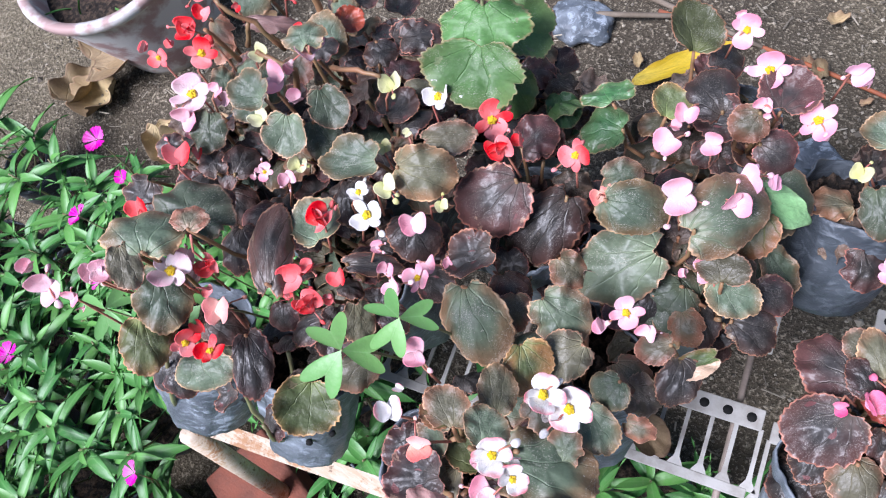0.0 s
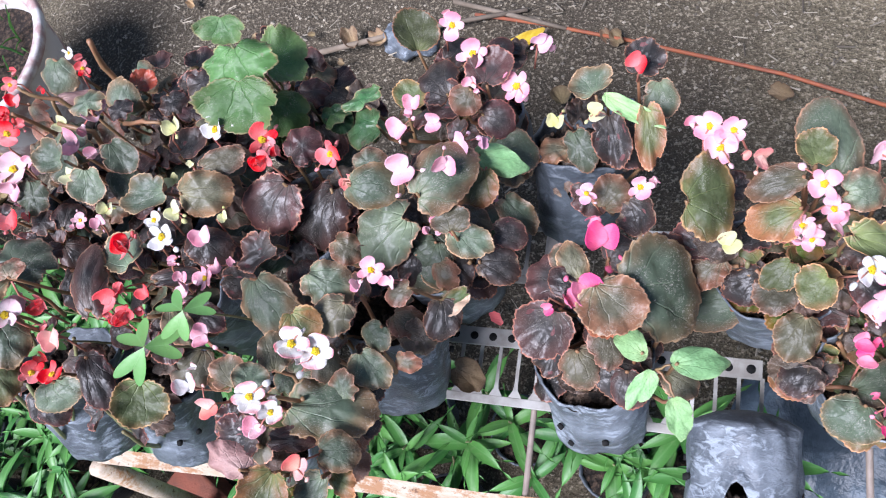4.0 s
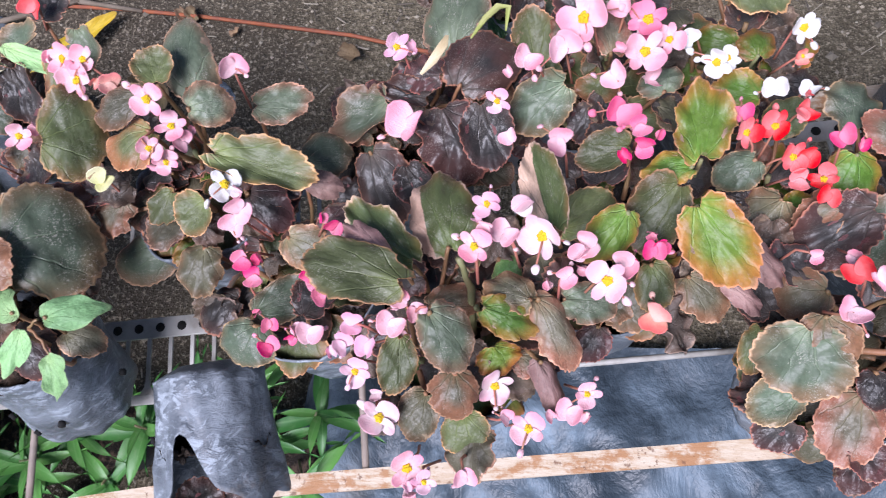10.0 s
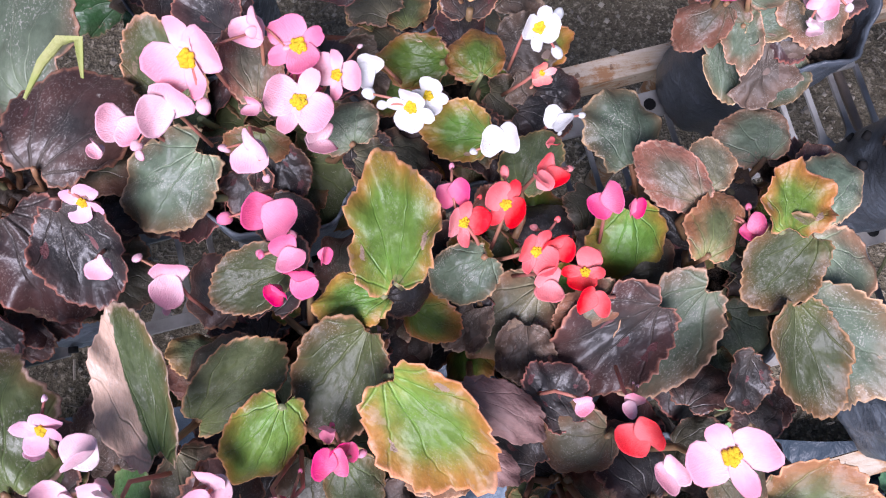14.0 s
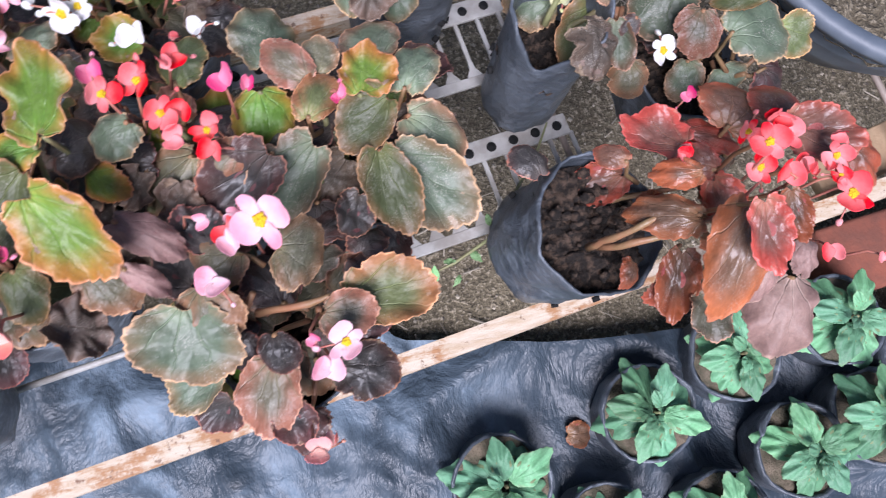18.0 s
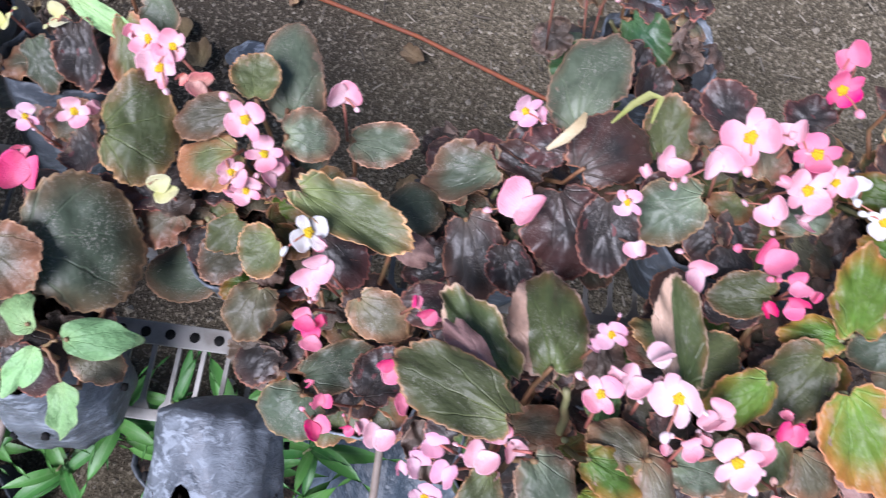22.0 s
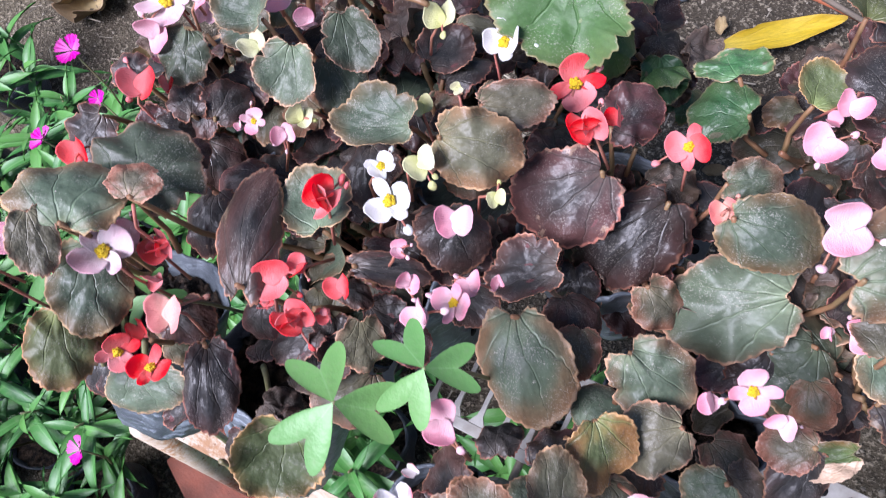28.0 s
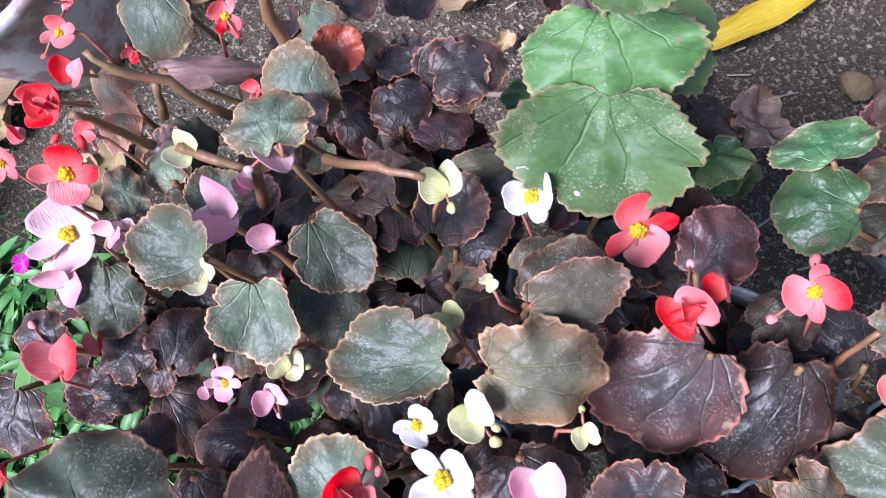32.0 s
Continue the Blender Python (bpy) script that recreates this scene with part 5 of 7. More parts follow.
p = plant(0.600, 0.330, 0.480, 0.590, 0.323, 0.538, "std", "DBTTTBTT", "tall wax begonia crowded with pink flowers")
leaf(p, "D", 0.577, 0.319, 0.532, 0.061, 0.048, -10, 15, -150)
leaf(p, "B", 0.606, 0.327, 0.549, 0.042, 0.030, 11, -7, 93)
leaf(p, "D", 0.649, 0.307, 0.529, 0.027, 0.037, -10, -4, 102)
leaf(p, "T", 0.602, 0.327, 0.525, 0.025, 0.036, -17, 37, -115, False)
leaf(p, "T", 0.550, 0.356, 0.477, 0.057, 0.044, -4, -35, 95, False)
flower(p, "b", "P", 0.542, 0.326, 0.551, 0.024, -15, -23, 153)
flower(p, "b", "P", 0.568, 0.324, 0.569, 0.028, 31, -16, 22)
flower(p, "m", "P", 0.583, 0.342, 0.581, 0.038, 37, -24, -3)
flower(p, "b", "P", 0.613, 0.359, 0.574, 0.022, -30, 33, -168)
flower(p, "m", "H", 0.631, 0.348, 0.568, 0.034, -17, -17, 114)
flower(p, "b", "P", 0.606, 0.301, 0.572, 0.023, -12, 33, -135)
flower(p, "m", "P", 0.628, 0.321, 0.567, 0.033, 14, 20, -33)
flower(p, "m", "P", 0.647, 0.333, 0.564, 0.024, 36, -15, -27)
flower(p, "b", "H", 0.610, 0.271, 0.571, 0.029, -31, -25, 162)

p = plant(0.710, 0.350, 0.460, 0.710, 0.371, 0.526, "std", "TTOTO", "wax begonia with dark leaves and bright pink blooms")
leaf(p, "O", 0.718, 0.332, 0.538, 0.028, 0.032, -1, -6, 91)
leaf(p, "O", 0.703, 0.341, 0.544, 0.039, 0.028, -30, 11, 169)
leaf(p, "O", 0.721, 0.302, 0.533, 0.038, 0.032, -18, 11, 161)
leaf(p, "T", 0.708, 0.427, 0.508, 0.052, 0.053, -5, -15, -36)
flower(p, "m", "W", 0.679, 0.312, 0.566, 0.026, -7, 40, -126)
flower(p, "b", "W", 0.662, 0.335, 0.560, 0.020, 22, -31, 43)
flower(p, "b", "W", 0.719, 0.291, 0.563, 0.023, 15, -24, -6)
flower(p, "b", "W", 0.756, 0.308, 0.531, 0.019, -20, 7, 137)
flower(p, "m", "C", 0.747, 0.329, 0.545, 0.014, -7, 40, -92)
flower(p, "m", "W", 0.688, 0.318, 0.562, 0.021, 3, 35, -99)
flower(p, "m", "H", 0.654, 0.419, 0.540, 0.034, 27, 28, -28)
flower(p, "b", "H", 0.660, 0.453, 0.535, 0.029, -28, 21, -142)
flower(p, "m", "W", 0.749, 0.352, 0.548, 0.027, 40, 12, -11)

p = plant(0.735, 0.225, 0.470, 0.718, 0.218, 0.540, "std", "OBTBOOKTT", "wax begonia with a cluster of scarlet flowers")
leaf(p, "O", 0.661, 0.222, 0.579, 0.061, 0.041, -11, -3, 88)
leaf(p, "B", 0.736, 0.228, 0.522, 0.060, 0.046, 3, 21, -140)
leaf(p, "D", 0.707, 0.240, 0.561, 0.037, 0.030, -7, 20, -154)
leaf(p, "K", 0.792, 0.212, 0.543, 0.071, 0.050, -12, 22, -149)
leaf(p, "B", 0.769, 0.216, 0.548, 0.041, 0.026, -17, 22, -151)
leaf(p, "P", 0.681, 0.182, 0.557, 0.052, 0.026, 2, 10, -37)
leaf(p, "P", 0.681, 0.154, 0.543, 0.035, 0.017, 3, 10, -41)
leaf(p, "O", 0.663, 0.226, 0.523, 0.031, 0.027, 26, 1, -46, False)
leaf(p, "T", 0.728, 0.273, 0.525, 0.037, 0.032, -5, -14, 54)
flower(p, "m", "R", 0.695, 0.254, 0.569, 0.022, 26, 18, -2)
flower(p, "m", "R", 0.716, 0.260, 0.566, 0.023, 20, -6, -47)
flower(p, "b", "R", 0.740, 0.275, 0.560, 0.017, -11, -30, 121)
flower(p, "m", "R", 0.726, 0.237, 0.565, 0.022, 9, 22, -39)
flower(p, "b", "R", 0.737, 0.240, 0.562, 0.017, 31, 20, -49)
flower(p, "m", "R", 0.750, 0.226, 0.552, 0.021, -13, -15, 73)
flower(p, "b", "R", 0.732, 0.222, 0.558, 0.017, -16, -25, 91)
flower(p, "b", "R", 0.751, 0.212, 0.554, 0.017, 26, -13, -31)
flower(p, "b", "H", 0.692, 0.269, 0.572, 0.019, -35, -1, -167)
flower(p, "b", "H", 0.766, 0.259, 0.552, 0.022, -7, 11, -159)
flower(p, "b", "P", 0.737, 0.168, 0.558, 0.012, 7, 19, -82)
flower(p, "b", "P", 0.757, 0.164, 0.566, 0.012, 4, -22, 50)

p = plant(0.845, 0.220, 0.465, 0.843, 0.228, 0.533, "std", "TTDOODTDTTB", "wax begonia with broad frilled green bronze leaves")
leaf(p, "O", 0.786, 0.261, 0.531, 0.046, 0.044, -5, 22, -97)
leaf(p, "D", 0.858, 0.205, 0.521, 0.080, 0.058, 6, 14, -48)
leaf(p, "T", 0.853, 0.204, 0.539, 0.065, 0.039, 0, 16, -82)
leaf(p, "D", 0.878, 0.230, 0.521, 0.063, 0.047, 0, 15, -50)
leaf(p, "T", 0.871, 0.232, 0.546, 0.050, 0.040, -8, 14, -147)
leaf(p, "O", 0.848, 0.228, 0.552, 0.038, 0.039, 11, 0, 70)
leaf(p, "D", 0.820, 0.218, 0.527, 0.074, 0.048, -6, 11, -138)
leaf(p, "D", 0.794, 0.278, 0.514, 0.050, 0.049, 16, -3, 85)
leaf(p, "D", 0.873, 0.276, 0.504, 0.036, 0.049, 2, -3, 95)
leaf(p, "D", 0.879, 0.237, 0.530, 0.045, 0.036, -8, 0, 56)
leaf(p, "B", 0.820, 0.251, 0.539, 0.045, 0.030, -17, -2, 129)
leaf(p, "B", 0.825, 0.259, 0.530, 0.030, 0.027, 2, -2, 79)
leaf(p, "T", 0.811, 0.222, 0.546, 0.042, 0.029, 9, 2, 60)
flower(p, "b", "H", 0.837, 0.238, 0.542, 0.017, -7, 2, -144)

p = plant(0.770, 0.095, 0.490, 0.767, 0.102, 0.552, "std", "BBTOBTKBDB", "brown leaved wax begonia with large pale pink flowers")
branch(p, .0026, (0.756, 0.109, 0.530), (0.790, 0.106, 0.550), (0.809, 0.106, 0.550))
branch(p, .0028, (0.724, 0.091, 0.500), (0.748, 0.104, 0.540), (0.759, 0.117, 0.560))
leaf(p, "B", 0.754, 0.149, 0.541, 0.040, 0.040, -14, 19, -167)
leaf(p, "B", 0.732, 0.125, 0.581, 0.036, 0.040, 13, 12, -81)
leaf(p, "D", 0.723, 0.119, 0.577, 0.051, 0.063, 0, 14, -94)
leaf(p, "T", 0.806, 0.104, 0.539, 0.064, 0.045, -3, -3, -5)
leaf(p, "B", 0.779, 0.135, 0.598, 0.031, 0.046, -4, 17, -22)
leaf(p, "B", 0.794, 0.098, 0.555, 0.036, 0.032, 2, -1, -16)
leaf(p, "K", 0.766, 0.092, 0.563, 0.027, 0.025, 3, 12, -88)
leaf(p, "B", 0.764, 0.082, 0.546, 0.053, 0.042, 13, 13, -107)
leaf(p, "D", 0.731, 0.083, 0.536, 0.042, 0.033, -4, 17, -152)
leaf(p, "T", 0.710, 0.128, 0.525, 0.038, 0.025, 11, 15, -109)
flower(p, "b", "R", 0.756, 0.153, 0.576, 0.021, -10, 13, -158)
flower(p, "m", "P", 0.776, 0.144, 0.619, 0.033, -14, 25, -155)
flower(p, "b", "P", 0.744, 0.121, 0.593, 0.021, -8, -3, 135)
flower(p, "m", "P", 0.807, 0.075, 0.575, 0.024, -10, 0, 114)
flower(p, "b", "P", 0.792, 0.062, 0.570, 0.021, 2, 6, -14)
flower(p, "b", "H", 0.789, 0.082, 0.570, 0.011, -13, 21, -136)
flower(p, "b", "C", 0.780, 0.018, 0.570, 0.017, -15, 2, 79)

p = plant(0.985, 0.138, 0.460, 1.079, 0.107, 0.521, "lean", "RRRRRRRRRRRRR", "leaning wax begonia with shiny red leaves in a tilted bag")
branch(p, .0029, (1.005, 0.111, 0.470), (1.021, 0.105, 0.500), (1.050, 0.103, 0.510), (1.081, 0.108, 0.520))
branch(p, .0029, (0.998, 0.113, 0.470), (1.007, 0.112, 0.500), (1.026, 0.114, 0.520), (1.065, 0.121, 0.520))
leaf(p, "R", 1.072, 0.158, 0.518, 0.051, 0.040, 1, 14, 132)
leaf(p, "R", 1.078, 0.184, 0.497, 0.056, 0.024, 10, -1, -24)
leaf(p, "R", 1.113, 0.171, 0.509, 0.042, 0.054, -1, -4, 52)
leaf(p, "R", 1.141, 0.169, 0.518, 0.033, 0.043, -13, -6, 47)
leaf(p, "R", 1.120, 0.153, 0.555, 0.057, 0.042, 11, -5, -21)
leaf(p, "R", 1.166, 0.141, 0.557, 0.041, 0.031, 11, 6, -69)
leaf(p, "R", 1.052, 0.167, 0.459, 0.057, 0.035, -8, 19, -173)
leaf(p, "R", 1.031, 0.161, 0.513, 0.027, 0.019, -19, 14, 140)
leaf(p, "R", 1.064, 0.107, 0.539, 0.056, 0.032, -2, 20, 157)
leaf(p, "R", 1.068, 0.136, 0.546, 0.037, 0.022, -11, 21, 167)
leaf(p, "R", 1.079, 0.108, 0.580, 0.081, 0.042, 6, 16, -119)
leaf(p, "R", 1.068, 0.106, 0.595, 0.049, 0.030, 6, 10, -89)
leaf(p, "R", 1.065, 0.099, 0.484, 0.057, 0.033, 15, 13, -110)
leaf(p, "P", 1.153, 0.063, 0.476, 0.072, 0.060, 6, 14, -114)
leaf(p, "P", 1.103, 0.072, 0.536, 0.038, 0.023, 3, 17, -124)
leaf(p, "R", 1.109, 0.112, 0.563, 0.037, 0.022, 12, 10, -86)
leaf(p, "R", 1.089, 0.139, 0.524, 0.031, 0.024, -26, 16, 133)
leaf(p, "P", 1.139, 0.082, 0.523, 0.032, 0.020, 4, 12, -97)
leaf(p, "R", 1.080, 0.138, 0.523, 0.046, 0.033, 42, 15, -72, False)
flower(p, "m", "R", 1.082, 0.134, 0.601, 0.024, 4, -31, 2)
flower(p, "m", "R", 1.089, 0.151, 0.571, 0.018, -29, -16, 140)
flower(p, "m", "R", 1.083, 0.124, 0.581, 0.021, -27, 17, -170)
flower(p, "b", "R", 1.105, 0.119, 0.571, 0.022, 29, 0, -31)
flower(p, "m", "R", 1.148, 0.097, 0.568, 0.029, 9, -13, 39)
flower(p, "m", "R", 1.141, 0.109, 0.572, 0.015, -3, 2, -178)
flower(p, "b", "R", 1.058, 0.151, 0.536, 0.015, 3, -2, 28)
flower(p, "b", "R", 1.123, 0.122, 0.568, 0.015, -31, 2, 114)
flower(p, "b", "R", 1.138, 0.065, 0.543, 0.016, 26, -32, -20)
flower(p, "b", "R", 1.179, 0.053, 0.536, 0.010, 21, -28, -23)

p = plant(1.008, 0.280, 0.530, 1.023, 0.281, 0.545, "tall", "DODDKK", "wax begonia with white flowers in a tall black bag")
leaf(p, "D", 1.025, 0.311, 0.486, 0.045, 0.047, -16, 14, 164)
leaf(p, "T", 1.050, 0.299, 0.496, 0.059, 0.037, 0, 25, -127)
leaf(p, "D", 1.045, 0.268, 0.527, 0.040, 0.024, 21, 20, -87)
leaf(p, "K", 1.060, 0.261, 0.534, 0.019, 0.015, -12, 26, -145)
leaf(p, "D", 1.028, 0.306, 0.545, 0.037, 0.026, 5, 16, -56)
leaf(p, "D", 1.045, 0.298, 0.541, 0.044, 0.032, 18, 3, -20)
flower(p, "b", "V", 1.023, 0.304, 0.496, 0.019, -18, 10, 157)

p = plant(1.140, 0.255, 0.435, 1.138, 0.221, 0.506, "slim", "RRRDDRKDDKB", "begonia with green bronze leaves beside a large pot")
leaf(p, "D", 1.121, 0.304, 0.501, 0.054, 0.058, -3, 28, -132)
leaf(p, "B", 1.122, 0.269, 0.519, 0.041, 0.037, 5, 25, -109)
leaf(p, "D", 1.132, 0.245, 0.515, 0.057, 0.056, 4, -6, -4)
leaf(p, "T", 1.185, 0.249, 0.501, 0.033, 0.037, 29, 3, -43)
leaf(p, "T", 1.167, 0.263, 0.540, 0.046, 0.021, -21, 26, 175)
leaf(p, "D", 1.127, 0.250, 0.467, 0.037, 0.032, 7, 23, -113)
leaf(p, "D", 1.148, 0.236, 0.473, 0.025, 0.036, 13, 15, -76)
leaf(p, "B", 1.084, 0.262, 0.453, 0.035, 0.035, 16, 34, -98, False)
flower(p, "m", "R", 1.123, 0.146, 0.561, 0.023, -13, -34, 29)
flower(p, "m", "R", 1.143, 0.123, 0.572, 0.021, -24, 24, -175)
flower(p, "b", "H", 1.086, 0.200, 0.520, 0.014, 4, 25, -160)
flower(p, "m", "W", 1.092, 0.249, 0.492, 0.026, 27, -25, 46)

p = plant(0.914, 0.375, 0.500, 0.874, 0.356, 0.533, "slim", "DDBDKKDDBKBKD", "small dark begonia in a tall black bag")
leaf(p, "D", 0.905, 0.341, 0.500, 0.034, 0.029, 5, 26, -118, False)
leaf(p, "D", 0.870, 0.361, 0.523, 0.036, 0.023, 16, -1, -108)
leaf(p, "B", 0.867, 0.346, 0.526, 0.036, 0.022, -43, 9, 134)
leaf(p, "D", 0.866, 0.353, 0.519, 0.032, 0.024, 25, -16, -1)
leaf(p, "K", 0.867, 0.353, 0.513, 0.029, 0.024, -11, -45, 59)
leaf(p, "K", 0.843, 0.353, 0.550, 0.037, 0.031, -53, -31, 102)
leaf(p, "D", 0.863, 0.360, 0.502, 0.044, 0.024, 19, 10, -89, False)
leaf(p, "D", 0.860, 0.358, 0.538, 0.036, 0.033, 17, -43, 23)
leaf(p, "B", 0.891, 0.370, 0.535, 0.043, 0.036, 16, 13, -55)
leaf(p, "K", 0.889, 0.368, 0.551, 0.044, 0.039, 44, 3, 6)
leaf(p, "B", 0.858, 0.362, 0.535, 0.036, 0.029, -4, 18, -150)
leaf(p, "K", 0.882, 0.366, 0.521, 0.039, 0.032, 19, 2, -64)
leaf(p, "D", 0.860, 0.368, 0.540, 0.045, 0.033, -3, 0, 61)
flower(p, "b", "P", 0.893, 0.346, 0.549, 0.018, 26, 3, -38)
flower(p, "m", "S", 0.898, 0.385, 0.548, 0.034, 31, 0, -29)
flower(p, "m", "S", 0.899, 0.351, 0.549, 0.026, -32, 29, 165)
flower(p, "b", "H", 0.847, 0.359, 0.548, 0.017, -11, -20, 92)

p = plant(0.540, 0.500, 0.420, 0.511, 0.501, 0.442, "ground", "DDDNNNNNNN", "white flowered begonia with fresh green leaves behind the bench")
leaf(p, "N", 0.498, 0.482, 0.394, 0.053, 0.049, -53, -13, -173)
leaf(p, "N", 0.504, 0.531, 0.422, 0.061, 0.044, 30, 3, -46)
leaf(p, "N", 0.475, 0.570, 0.419, 0.054, 0.053, 9, -25, 45)
flower(p, "m", "W", 0.458, 0.472, 0.549, 0.033, 13, 26, -109)
flower(p, "m", "W", 0.425, 0.469, 0.554, 0.023, -13, -39, 112)
flower(p, "b", "P", 0.480, 0.463, 0.545, 0.021, 19, -40, 63)


# ---- ground ----
def ground():
    near = [-2.4 + 4.8 * i / 130 for i in range(131)]
    xs = [-3000, -400, -40, -6] + near + [6, 40, 400, 3000]
    verts = []
    for y in xs:
        for x in xs:
            z = 0.0
            if abs(x) < 3 and abs(y) < 3:
                z = 0.022 * noise.noise(Vector((x * 2.1, y * 2.1, 0))) + 0.010 * noise.noise(Vector((x * 7, y * 7, 3))) + 0.004 * noise.noise(Vector((x * 19, y * 19, 5)))
            verts.append((x, y, z))
    n = len(xs)
    faces = [(j * n + i, j * n + i + 1, (j + 1) * n + i + 1, (j + 1) * n + i) for j in range(n - 1) for i in range(n - 1)]
    me = bpy.data.meshes.new("ground")
    me.from_pydata(verts, [], faces)
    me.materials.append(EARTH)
    me.shade_smooth()
    tagged(new("ground", me), "trodden grey brown earth with grit and litter", "ground", kind="structure")


ground()


# ---- bench ----
def along(u, v, z):
    c, s = math.cos(TURN), math.sin(TURN)
    return Vector((u * c - v * s, u * s + v * c, z))


bench = thing("plant_bench", (0, 0, 0), "low bench of rusty pale angle iron holding plastic racks", "bench")


def rail(name, pts, label):
    """An angle iron: a flat top flange and a flange hanging from its front edge."""
    bm = bmesh.new()
    prof = [(0.0, 0.0), (0.019, 0.0), (0.019, -0.003), (0.003, -0.003), (0.003, -0.024), (0.0, -0.024)]
    rows = []
    for i, q in enumerate(pts):
        d = (Vector(pts[min(i + 1, len(pts) - 1)]) - Vector(pts[max(i - 1, 0)])).normalized()
        side = Vector((-d.y, d.x, 0))
        rows.append([bm.verts.new(Vector(q) + side * a + Vector((0, 0, b))) for a, b in prof])
    for a, b in zip(rows, rows[1:]):
        for k in range(6):
            bm.faces.new((a[k], b[k], b[(k + 1) % 6], a[(k + 1) % 6]))
    bm.faces.new(rows[0]), bm.faces.new(rows[-1][::-1])
    bmesh.ops.recalc_face_normals(bm, faces=bm.faces)
    part(name, bm, IRON, bench, label, smooth=False)


rail("front_rail", [(-0.49, -0.141, 0.34), (-0.42, -0.129, 0.34), (-0.11, -0.074, 0.34), (0.02, -0.056, 0.34)] + [tuple(along(u, -0.046, 0.34)) for u in (0.2, 0.6, 1.0, 1.4, 2.0)], "pale painted angle iron with rust patches")
rail("back_rail", [tuple(along(u, 0.292, 0.338)) for u in (0.70, 1.0, 1.4, 2.0)], "rusty angle iron")
for u in (-0.40, -0.17, 0.055, 0.39, 1.07, 1.41, 1.75):
    bm = bmesh.new()
    tube(bm, [along(u + 0.004, -0.04 - (0.03 if u < -0.2 else 0), 0.335), along(u, 0.31, 0.333)], (0.0035, 0.0035), 8)
    part("cross_bar", bm, ROD, bench)
for x, y in ((-0.492, -0.146), (1.62, 0.158), (-0.46, 0.22), (0.9, 0.405), (1.9, 0.18)):
    bm = bmesh.new()
    foot = (-0.466, -0.193, 0.075) if (x, y) == (-0.492, -0.146) else (x + 0.012, y - 0.012, 0.0)
    tube(bm, [foot, (x, y, 0.335)], (0.0125, 0.0125), 12)
    part("leg", bm, IRON, bench, "pale round iron leg")


def rack(u0, v0, n):
    """A moulded grey rack: slotted bars between a plain strip and a strip with round holes."""
    pitch, w = 0.0225, n * 0.0225
    o = along(u0, v0, BENCH_Z - 0.008)
    root = thing("plastic_rack", o, "grey slotted plastic rack lying on the bench", "rack", "racks on the bench")
    root.rotation_euler = (0, 0, TURN)
    for name, y0, y1 in (("edge_strip", 0.0, 0.010), ("slat_strip", 0.066, 0.087)):
        bm = bmesh.new()
        box(bm, Matrix.Translation((w / 2, (y0 + y1) / 2, 0.002)), w, y1 - y0, 0.004, 0.0008)
        part(name, bm, RACK, root, smooth=False)
    for x in (w + 0.011,) if v0 == 0.200 else ():
        bm = bmesh.new()
        box(bm, Matrix.Translation((x, 0.0435, 0.0021)), 0.019, 0.089, 0.0036, 0.0008)
        part("end_plate", bm, RACK, root, smooth=False)
    for i in range(n + 1):
        bm = bmesh.new()
        # slat with flared, rounded foot
        pts = [(-0.0085, 0.008), (-0.006, 0.013), (-0.0028, 0.018), (-0.002, 0.026), (-0.002, 0.068), (0.002, 0.068), (0.002, 0.026), (0.0028, 0.018), (0.006, 0.013), (0.0085, 0.008)]
        lo = [bm.verts.new((i * pitch + a, b, 0.0008)) for a, b in pts]
        hi = [bm.verts.new((i * pitch + a, b, 0.0034)) for a, b in pts]
        bm.faces.new(hi), bm.faces.new(lo[::-1])
        for k in range(len(pts)):
            bm.faces.new((lo[k], lo[(k + 1) % len(pts)], hi[(k + 1) % len(pts)], hi[k]))
        part("slat", bm, RACK, root, smooth=False)
        if i < n:
            bm = bmesh.new()
            bmesh.ops.create_cone(bm, cap_ends=True, segments=14, radius1=0.0048, radius2=0.0048, depth=0.002, matrix=Matrix.Translation(((i + 0.5) * pitch, 0.0765, 0.0034)))
            part("round_hole", bm, HOLE, root)


for u0, v0, n in ((-0.37, 0.048, 13), (-0.0535, 0.0566, 6), (0.090, 0.049, 9), (0.785, 0.048, 13),
                  (-0.39, 0.198, 13), (-0.082, 0.200, 6), (0.155, 0.186, 13), (0.47, 0.186, 13), (0.785, 0.186, 13)):
    rack(u0, v0, n)

bm = bmesh.new()
tube(bm, [along(0.46, 0.052, 0.346), along(0.79, 0.052, 0.346)], (0.003, 0.003), 8)
part("wire", bm, RACK, bench)

# dry green twig lying over the rack
twig = thing("weed_twig", (0.95, 0.155, 0.352), "thin drying green weed stem lying across the rack", "weed")
bm = bmesh.new()
tube(bm, [Vector(q) - twig.location for q in ((1.026, 0.248, 0.374), (1.009, 0.221, 0.370), (0.978, 0.187, 0.366), (0.948, 0.155, 0.362), (0.915, 0.142, 0.358), (0.872, 0.132, 0.352))], (0.0010, 0.0013, 0.0016, 0.0017, 0.0016, 0.0012), 6)
part("stem", bm, STEM_GREEN, twig)
for i, (x, y) in enumerate(((0.905, 0.143), (0.893, 0.128), (0.880, 0.138), (0.918, 0.130), (0.930, 0.150), (0.872, 0.122), (0.955, 0.168))):
    k = 0.010 + 0.003 * (i % 3)
    link("leaf", BLADES["F"][i % 6], twig, pose(x - 0.95, y - 0.155, 0.008, 20 * (i % 3) - 20, -12, i * 77) @ Matrix.Diagonal((k, k * 0.6, k, 1)))

